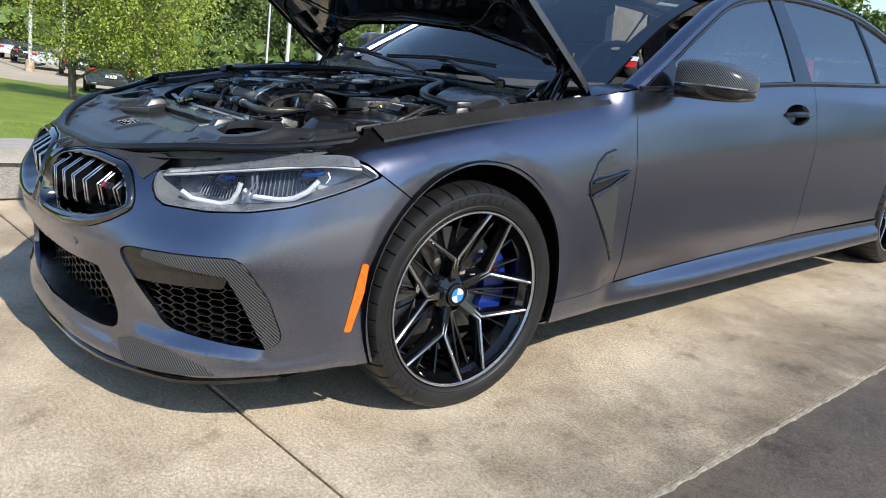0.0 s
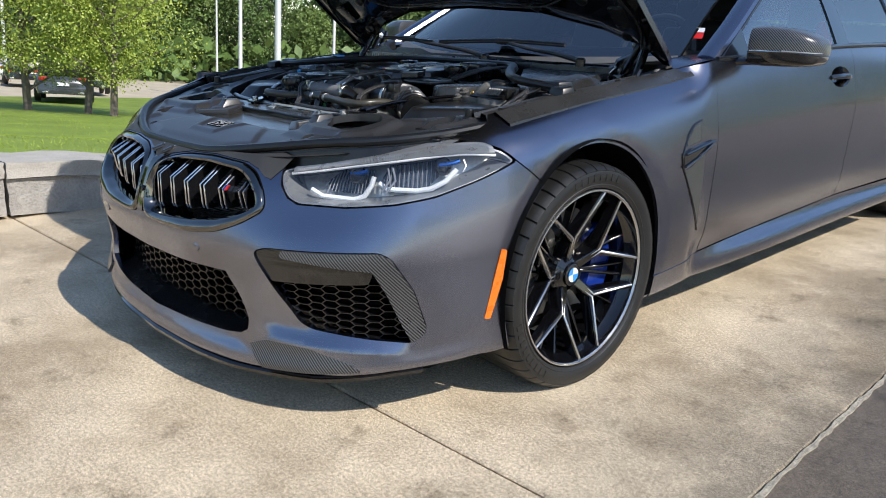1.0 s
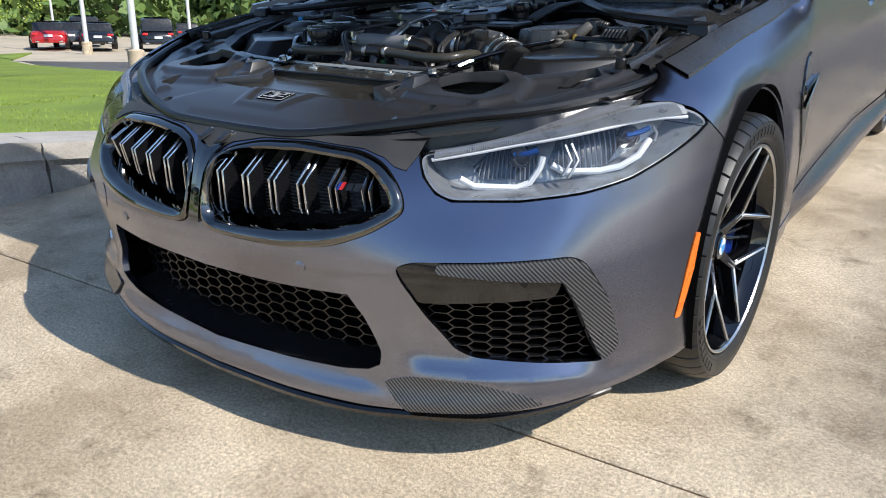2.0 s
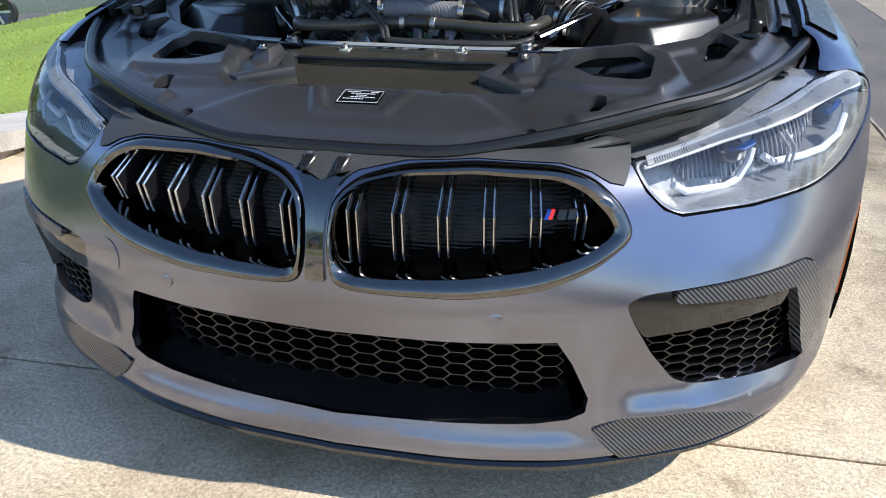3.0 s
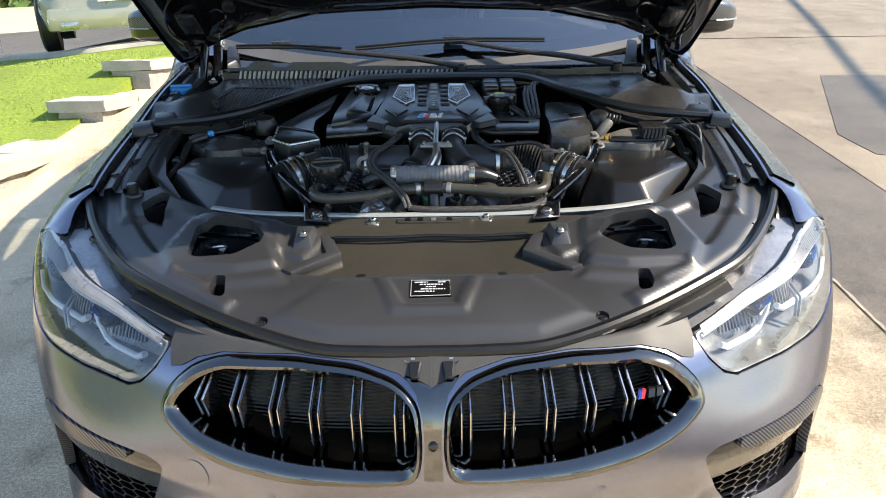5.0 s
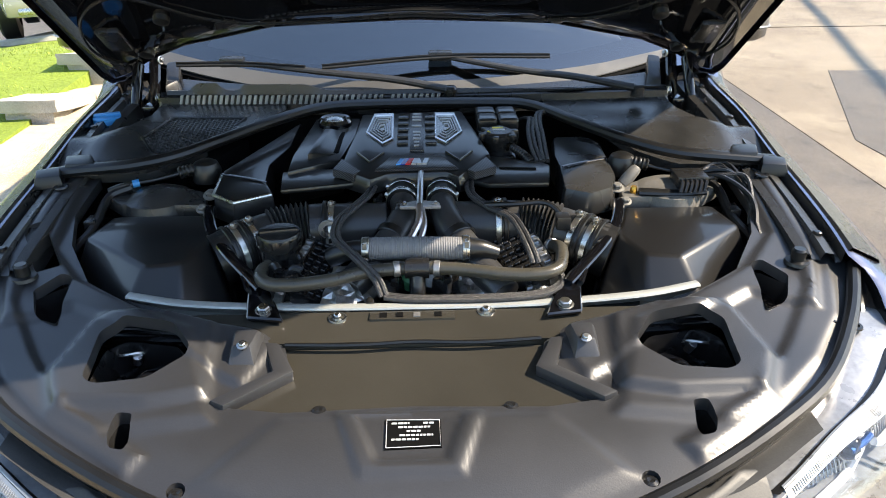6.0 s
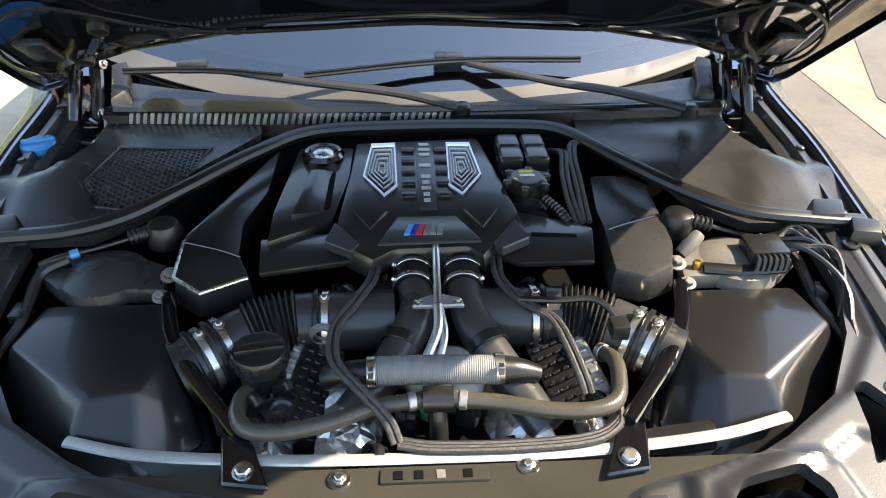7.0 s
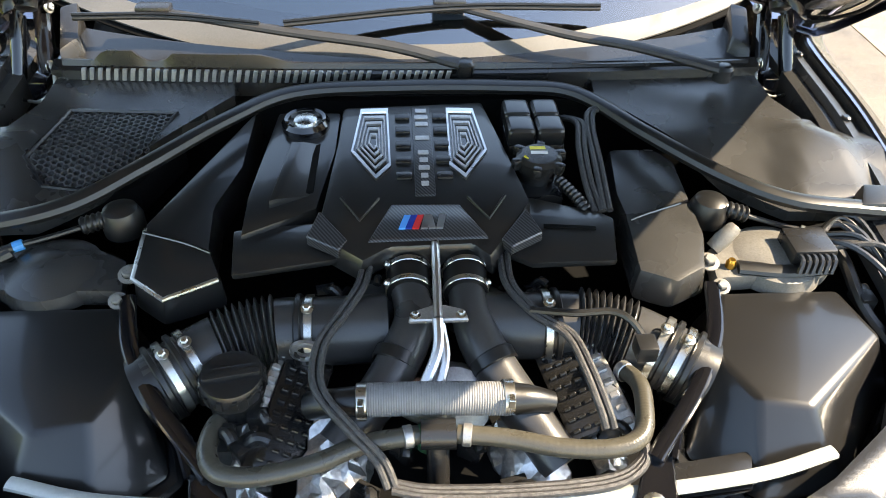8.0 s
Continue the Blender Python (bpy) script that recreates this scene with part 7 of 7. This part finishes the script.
part("ribbed_lead", tube([(.225, .175, .88), (.245, .14, .875), (.262, .105, .868)], ridged(.008, .003, 9, 0, 1), 10, 14), RUBBER, car)

# seal round the engine, cowl, grilles and side panels
rear_seal = [(-.80, .082, .868), (-.72, .084, .876), (-.62, .085, .884), (-.53, .115, .893), (-.45, .190, .902), (-.332, .320, .912), (-.224, .407, .915), (-.039, .426, .916), (.172, .423, .916), (.296, .400, .914), (.399, .270, .905), (.497, .160, .895), (.588, .103, .886), (.70, .088, .878), (.80, .085, .870)]
part("engine_seal", tube(rear_seal, .0165, 10, 8, True, .8), RUBBER, car, "long curved rubber seal behind the engine")
SIDE = [(.440, .285), (.515, .175), (.60, .110), (.815, .105), (.83, .36), (.83, .47), (.788, .47), (.776, .340), (.704, .328), (.672, .40), (.668, .49), (.66, .50), (.34, .468), (.335, .42)]
panel_z = lambda x, y, s: np.c_[x, y, .885 + .06 * (np.asarray(y) - .1) - .03 * smoothstep(.30, .12, np.asarray(y)) + .012 * smoothstep(.02, .0, edge_distance([(.62, .14), (.75, .14), (.75, .28), (.66, .30)], np.abs(x), y) * np.where(inside([(.62, .14), (.75, .14), (.75, .28), (.66, .30)], np.abs(x), y), 0, 1)) - .022 * smoothstep(.71, .75, np.abs(x)) * smoothstep(.24, .34, np.asarray(y)) - s]
part("side_panel", sheet(SIDE, [], panel_z, .02, .02), DUSTY_SUNLIT, car, "dusty black panel beside the cowl")
MESH = [(-.612, .372), (-.426, .360), (-.474, .222), (-.548, .178), (-.608, .188), (-.642, .232)]
right_panel = part("side_panel", turned(sheet([(-x, y) for x, y in SIDE], [rounded(MESH, .01, 2)], panel_z, .02, .02, 0, True)), DUSTY_SUNLIT, car, "dusty black panel with a mesh air inlet")
part("inlet_mesh", honeycomb(lambda x, y, s: panel_z(x, y, s - .001), MESH, .0068, .0014, .008, 1.0), STEEL_GREY, right_panel, "black mesh air inlet", sharp=20)
part("inlet_rim", tube([panel_z(np.array([x]), np.array([y]), -.002)[0] for x, y in MESH + MESH[:1]], .004, 6, 0), PLASTIC, right_panel)
# near-black block under the mesh, painted shade of the inlet
part("inlet_shade", prism(MESH, .79, .845), DEEP, right_panel)
cowl_rows = []
for x in np.linspace(-.675, .675, 40):
    base = .455 - .10 * smoothstep(.3, .8, abs(x)) * 0 + .03 * (x / .78) ** 2
    cowl_rows.append([(x, base, .88), (x, base + .004, .925), (x, base + .03, .934), (x, base + .045, .920), (x, base + .08 + .12 * (x / .78) ** 2, .926 + .012 * (x / .78) ** 2)])
cowl = part("cowl", turned(loft(cowl_rows, False)), PLASTIC, car, "black plastic windscreen cowl")
for k in range(46):
    x = -.615 + .0150 * k
    if -.085 < x < -.062 or x > .066:
        continue
    base = .455 + .03 * (x / .78) ** 2
    part("cowl_slat", bevelled(([(px + .25 * (pz - .92), py, pz) for px, py, pz in box(x - .0042, base + .000, .908, x + .0042, base + .006, .932)[0]], box(0, 0, 0, 1, 1, 1)[1]), .001, 1), CAST, cowl)
lip_rows = []
for x in np.linspace(-.655, .655, 90):
    base = .448 + .03 * (x / .78) ** 2
    bump = .020 * (smoothstep(-.592, -.575, x) - smoothstep(-.520, -.500, x)) + .016 * (smoothstep(-.468, -.455, x) - smoothstep(-.30, -.22, x)) - .006 * smoothstep(.1, .4, x)
    lip_rows.append([(x, base + .020, .930), (x, base + .024, .940 + bump), (x, base + .029, .940 + bump), (x, base + .036, .926)])
part("cowl_lip", turned(loft(lip_rows, False)), PLASTIC, cowl, "black upstanding lip of the cowl")
part("washer_cap", moved(join(lathe([(.034, -.02), (.036, -.004), (.036, .006), (.032, .010), (.0005, .011)], 28), bevelled(box(-.032, -.006, .008, .032, .006, .017), .003)), Matrix.Translation((-.790, .412, .890)) @ Matrix.Rotation(.3, 4, "Z")), CAP_BLUE, car, "blue screen wash cap")

# things beside the air boxes: mounts, plugs, wiring
for s in (1, -1):
    # dusty towers; the sun-side one is paler, with sunlight put into its colour
    part("tower_plate", bevelled(prism([(.44 * s, -.02), (.62 * s, -.01), (.68 * s, .05), (.64 * s, .10), (.52 * s, .09), (.45 * s, .05)][::s], .80, .832), .008), TOWER if s > 0 else DUSTY_SUNLIT, car, "dusty shock tower plate, paler on the sunlit side")
    part("tower_dome", moved(lathe([(.075, -.02), (.070, .004), (.045, .016), (.015, .020), (.0005, .020)], 30), Matrix.Translation((s * .555, .035, .826))), TOWER if s > 0 else DUSTY_SUNLIT, car)
    mount = part("mount_cover", moved(join(lathe([(.032, -.03), (.033, -.005), (.026, .012), (.015, .018), (.0005, .018)], 24), tube([(0, 0, .0), (s * .03, -.015, .0), (s * .055, -.022, -.004)], ridged(.012, .003, 5, .3, 1), 12, 14)), Matrix.Translation((s * .470, .122, .862))), RUBBER, car, "rubber mount cover with a ribbed lead")
    part("lead", tube([(s * .52, .10, .858), (s * .57, .085, .850), (s * .61, .07, .848)], .0045, 8, 5), RUBBER, mount)
    part("lead_plug", tube([(s * .605, .072, .848), (s * .618, .066, .847)], .0085, 10, 3), CAP_BLUE if s < 0 else STEEL, mount)
    part("lead_tail", tube([(s * .616, .067, .847), (s * .640, .055, .846), (s * .665, .050, .838)], .007, 10, 4), RUBBER, mount)
    part("loom", tube([(s * .62, .06, .842), (s * .66, .03, .83), (s * .665, -.06, .80), (s * .69, -.16, .765), (s * .60, -.30, .74)], .010, 8, 7), RUBBER, car)
    part("loom_clip", bevelled(box(s * .672 - .012, -.06, .79, s * .672 + .012, -.02, .815), .003), PLASTIC, car)
ecu = part("plug_block", bevelled(box(.560, -.005, .835, .628, .055, .868), .005), PLASTIC, car, "black wiring plug block")
for k in range(6):
    part("plug_pin", tube([(.568 + .010 * k, -.004, .86), (.566 + .010 * k, -.02, .862), (.56 + .010 * k, -.03, .845)], .004, 6, 3), PLASTIC, ecu)
rng = random.Random(5)
for k in range(9):
    a = np.array((.60 + .02 * rng.random(), .02 + .05 * rng.random(), .85))
    b = np.array((.66 + .04 * rng.random(), .00 + .08 * rng.random(), .862 + .01 * rng.random()))
    c = np.array((.70, -.02 - .05 * rng.random(), .84))
    d = np.array((.685, -.10 - .06 * rng.random(), .80))
    part("wire", tube([a, b, c, d], .0035 + .002 * rng.random(), 6, 6), BRAID if k % 2 else RUBBER, car)
part("brass_tap", moved(lathe([(.008, -.01), (.008, .006), (.005, .012), (.0005, .012)], 10), Matrix.Translation((.470, .005, .835))), surface("brass", (.55, .30, .06), .3, 1.0, bump=0), car)
part("cable_duct", tube([(.48, .0, .835), (.55, -.012, .836), (.62, -.008, .838)], .014, 10, 5, True, .6), RUBBER, car)
part("bottle", moved(lathe([(.012, 0), (.014, .02), (.012, .045), (.009, .05), (.0005, .05)], 14), axis_to((.455, .045, .835), (.5, .2, .5))), TOWER, car)
# ---- beyond the driveway: trees, poles, parked cars ----
UPWARD = Vector((-.05, .08, 1)).normalized()


def standing(x, y, turn=0.0, drop=0.0):
    """A pose on the level land, upright there, turned by some degrees."""
    side = Vector((0, 1, 0)).cross(UPWARD).normalized()
    ahead = UPWARD.cross(side)
    m = Matrix((side, ahead, UPWARD)).transposed().to_4x4()
    return Matrix.Translation((x, y, land(x, y) - drop)) @ m @ Matrix.Rotation(radians(turn), 4, "Z")


def limb_tree(seed, tall, wide, leaf, count, clumps, bare, leaf_mat, label, category="tree"):
    """Trunk and limbs of tapered tubes, and a crown of small leaves gathered round the limb ends."""
    rng = random.Random(seed)
    tree = thing("tree", label, category)
    base_r = .012 * tall + .03
    limbs = [tube([(0, 0, -.2), (rng.uniform(-.1, .1), rng.uniform(-.1, .1), tall * .35), (rng.uniform(-.2, .2), rng.uniform(-.2, .2), tall * .92)], lambda t, L: base_r * (1 - .88 * t), 8, 6)]
    ends = []
    for k in range(clumps):
        h = bare + (tall - bare) * (k + .5) / clumps
        a = k * 2.4 + rng.uniform(-.4, .4)
        reach = wide * (math.sin(math.pi * min(1, .18 + .82 * (h - bare) / (tall - bare))) ** .7) * rng.uniform(.55, 1.0)
        end = (reach * math.cos(a), reach * math.sin(a), h + .25 * reach)
        limbs.append(tube([(0, 0, h - .35 * reach), (end[0] * .5, end[1] * .5, h - .02), end], lambda t, L: base_r * .35 * (1 - .8 * t), 5, 4))
        ends.append((end, .30 * wide + .35 * reach * rng.uniform(.5, 1)))
        ends.append(((end[0] * .5, end[1] * .5, h + .1), .28 * wide))
    part("trunk", join(*limbs), BARK, tree)
    n = count
    which = np.random.RandomState(seed)
    pick = which.randint(0, len(ends), n)
    c = np.array([ends[i][0] for i in pick])
    r = np.array([ends[i][1] for i in pick])
    off = which.normal(0, 1, (n, 3))
    off /= np.linalg.norm(off, axis=1, keepdims=True)
    pts = c + off * (r * which.uniform(.25, 1, n) ** .6)[:, None] * np.array((1, 1, .75))
    u = which.normal(0, 1, (n, 3))
    u /= np.linalg.norm(u, axis=1, keepdims=True)
    v = np.cross(u, which.normal(0, 1, (n, 3)))
    v /= np.linalg.norm(v, axis=1, keepdims=True)
    s = leaf * which.uniform(.6, 1.3, n)[:, None]
    quad = np.stack([pts - u * s, pts + v * s * .55, pts + u * s, pts - v * s * .55], 1).reshape(-1, 3)
    part("crown", (quad.tolist(), [(4 * i, 4 * i + 1, 4 * i + 2, 4 * i + 3) for i in range(n)]), leaf_mat, tree, smooth=False)
    return tree


for k, (x, y, tall, wide, label) in enumerate(((-17.6, 5.75, 6.2, 1.9, "young birch with light green leaves on the lawn"), (-20.6, 4.6, 7.0, 2.2, "young birch with thin light leaves on the lawn"), (-19.0, 5.6, 6.4, 1.7, "young birch with light green leaves on the lawn"))):
    t = limb_tree(20 + k, tall, wide, .036, 30000, 34, .9, LEAF, label)
    t.matrix_world = standing(x, y, 70 * k)
    tagged(t, group="young trees on the lawn")

# far woods: a few trees built once and copied round
wood = [limb_tree(40 + k, 12 + 1.5 * k, 4.2 + .4 * k, .24, 11000, 26, 1.2, LEAF_DARK if k % 2 else LEAF_FAR, "tall leafy tree in the woods behind the car park") for k in range(4)]
rng = random.Random(8)
spots = []
for k in range(46):
    az = -22 + 2.35 * k
    far = rng.uniform(78, 96)
    low = .62 if 29 < az < 35 else 1.0
    spots.append((2 - far * math.cos(radians(az)), -1.8 + far * math.sin(radians(az)), low * rng.uniform(.85, 1.15)))
# unseen trees on the other sides, added for what the car reflects
for k in range(26):
    az = 98 + 9.6 * k
    far = rng.uniform(52, 62)
    spots.append((2 - far * math.cos(radians(az)), -1.8 + far * math.sin(radians(az)), rng.uniform(.72, .95) * (.45 if 205 < az < 335 else 1)))
for k, (x, y, size) in enumerate(spots):
    m = standing(x, y, rng.uniform(0, 360)) @ Matrix.Scale(size, 4)
    if k < 4:
        wood[k].matrix_world = m
        tagged(wood[k], group="woods")
    else:
        twin = copy_thing(wood[k % 4], Matrix.Identity(4))
        twin.matrix_world = m
        tagged(twin, group="woods")
under = ([], [])
which = np.random.RandomState(4)
n = 16000
az, far = np.radians(which.uniform(-26, 90, n)), which.uniform(74, 99, n)
px, py = 2 - far * np.cos(az), -1.8 + far * np.sin(az)
pz = .05 * px - .08 * py + which.uniform(0, 1, n) ** 1.5 * 5.5
u = which.normal(0, 1, (n, 3))
u /= np.linalg.norm(u, axis=1, keepdims=True)
v = np.cross(u, which.normal(0, 1, (n, 3)))
v /= np.linalg.norm(v, axis=1, keepdims=True)
c = np.c_[px, py, pz]
quad = np.stack([c - u * .7, c + v * .45, c + u * .7, c - v * .45], 1).reshape(-1, 3)
tagged(part("undergrowth", (quad.tolist(), [(4 * i, 4 * i + 1, 4 * i + 2, 4 * i + 3) for i in range(n)]), LEAF_DARK, smooth=False), "dense green undergrowth at the edge of the woods", "undergrowth", kind="stuff")


# light poles
def light_pole(az, far, tall, r, lamp):
    x, y = 2.1 - far * math.cos(radians(az)), -1.75 + far * math.sin(radians(az))
    pole = thing("light_pole", "tall pale painted car park light pole", "light pole", "light poles", standing(x, y))
    part("mast", tube([(0, 0, -.3), (0, 0, tall * .5), (0, 0, tall)], lambda t, L: r * (1 - .3 * t), 12, 4), POLE, pole)
    part("plinth", lathe([(r * 2.2, -.2), (r * 2.2, .5), (r * 1.6, .55), (.01, .55)], 16), CONCRETE, pole)
    if lamp:
        part("lamp_head", box(-.45, -.18, tall - .02, .45, .18, tall + .14, .05), POLE, pole)


for az, far, tall, r in ((32.1, 28, 9.5, .125), (29.5, 42, 11, .11), (27.9, 60, 7.0, .09), (36.2, 46, 7.6, .10), (12.7, 46, 10, .10), (14.6, 52, 10, .10), (20.5, 60, 8.5, .09)):
    light_pole(az, far, tall, r, True)


# parked cars
def parked_car(name, color, x, y, turn, size=(4.7, 1.85, 1.45), suv=False, kind="car"):
    long, wide, tall = size
    paint = surface(name + "_paint", color, .25, .3, vary=.05, bump=0, coat=.8)
    top = thing("parked_car", label_of[name], "car", "cars in the car park", standing(x, y, turn))
    sill, waist = .28, .92 if not suv else 1.05
    ys = np.array([-.5, -.485, -.40, -.25, 0, .25, .38, .47, .5]) * long
    half = np.array([.36, .43, .48, .50, .50, .50, .49, .44, .34]) * wide
    high = np.array([.62, .82, .97, 1.0, 1.0, .98, .90, .80, .60]) * waist
    rings = []
    for yy, w, h in zip(ys, half, high):
        rings.append([(-w * .94, yy, sill), (-w, yy, sill + .22), (-w * .98, yy, h * .82), (-w * .84, yy, h), (0, yy, h + .03), (w * .84, yy, h), (w * .98, yy, h * .82), (w, yy, sill + .22), (w * .94, yy, sill)])
    part("body", turned(loft(rings)), paint, top, sharp=60)
    back = -.47 if suv else -.36
    cab = []
    for yy, w, h in ((back * long, .40, waist - .05), ((back + .05) * long, .39, tall * .93), ((back + .16) * long, .36, tall), (.02 * long, .36, tall), (.12 * long, .37, tall * .95), (.27 * long, .42, waist - .05)):
        cab.append([(-w * wide * 1.08, yy, waist - .08), (-w * wide, yy, h - .04 if h > waist else h), (-w * wide * .8, yy, h), (w * wide * .8, yy, h), (w * wide, yy, h - .04 if h > waist else h), (w * wide * 1.08, yy, waist - .08)])
    part("glass_house", turned(loft(cab)), TRIM, top, sharp=40)
    roof = [[(-.30 * wide, yy, tall + dz), (0, yy, tall + .025 + dz), (.30 * wide, yy, tall + dz)] for yy, dz in (((back + .12) * long, -.01), (0, .004), (.05 * long, -.005))]
    part("roof", turned(loft(roof, False)), paint, top)
    for sx in (1, -1):
        for sy in (-.30, .31):
            m = axis_to((sx * wide * .46, sy * long, .34), (sx, 0, 0))
            tyre = part("tyre", moved(lathe([(.20, .08), (.30, .10), (.345, .07), (.345, -.10), (.20, -.12)], 28), m), TYRE, top)
            part("rim", moved(lathe([(.235, .085), (.22, .07), (.06, .045), (.05, .06), (.005, .06)], 20), m), GLOSS_BLACK, tyre)
            for j in range(5):
                a = 2 * math.pi * j / 5
                part("rim_spoke", moved(box(.03, -.022, .055, .225, .022, .085, .006, 1), m @ Matrix.Rotation(a, 4, "Z")), ALLOY, tyre)
        part("tail_light", box(sx * .33 * wide - .14, -.492 * long - .02, .72 * waist, sx * .33 * wide + .14, -.44 * long, .72 * waist + .13, .03), RED, top)
        part("exhaust_tip", box(sx * .30 * wide - .10, -.505 * long, sill + .02, sx * .30 * wide + .10, -.46 * long, sill + .10, .03), STEEL, top)
    part("rear_bumper", box(-.42 * wide, -.503 * long, sill, .42 * wide, -.44 * long, sill + .26, .05), paint, top)
    part("number_plate", box(-.20, -.512 * long, .58, .20, -.495 * long, .70), WHITE, top)
    return top


label_of = {"slate": "slate grey estate car parked beside the lawn", "champagne": "champagne coloured saloon parked beside the lawn", "white": "white saloon parked in the far car park",
            "black": "black saloon parked in the far car park", "blue": "blue estate car parked in the far car park", "red": "red hatchback parked in the far car park", "grey": "dark grey car parked in the far car park"}
TONES = {"slate": (.16, .19, .22), "champagne": (.36, .35, .26), "white": (.75, .76, .76), "black": (.012, .012, .013), "blue": (.02, .09, .36), "red": (.50, .02, .02), "grey": (.06, .065, .07)}
for name, x, y, turn, suv in (("slate", -10.4, 11.2, -44, True), ("champagne", -4.6, 9.4, 22, False), ("white", -60.3, 11.2, 75, False), ("black", -54.2, 10.8, 75, False), ("white", -48.1, 10.5, 75, False), ("black", -42.9, 10.8, 75, False),
                             ("black", -37.3, 12.0, 75, False), ("grey", -29.5, 8.5, 70, True), ("blue", -44.0, 24.5, 60, True), ("grey", -41.5, 22.2, 60, False), ("red", -40.5, 20.4, 60, False), ("black", -38.6, 22.0, 60, False), ("black", -37.0, 24.5, 60, True), ("grey", -47.0, 34.0, 60, False), ("white", -52.0, 30.0, 60, False)):
    big = (4.9, 1.95, 1.72) if suv else (4.7, 1.85, 1.42)
    parked = parked_car(name, TONES[name], x, y, turn, big, suv)
    if x > -12:
        parked.matrix_world = Matrix.Translation((0, 0, lawn_height(x, y) - .04 - land(x, y))) @ parked.matrix_world

# unseen cable and posts, added to throw a shadow line across the apron
cable = thing("shadow_cable", "unseen cable added to throw a shadow line on the apron", "cable")
part("strand", tube([(6.9, -6.8, 6.0), (9.1, 2.6, 5.9), (10.7, 7.8, 5.9), (13.2, 16, 6.0)], .045, 8, 6), RUBBER, cable)
for x, y in ((6.9, -6.8), (13.2, 16)):
    part("post", tube([(x, y, -.2), (x, y, 3), (x, y, 6.2)], .12, 10, 2), BARK, cable)
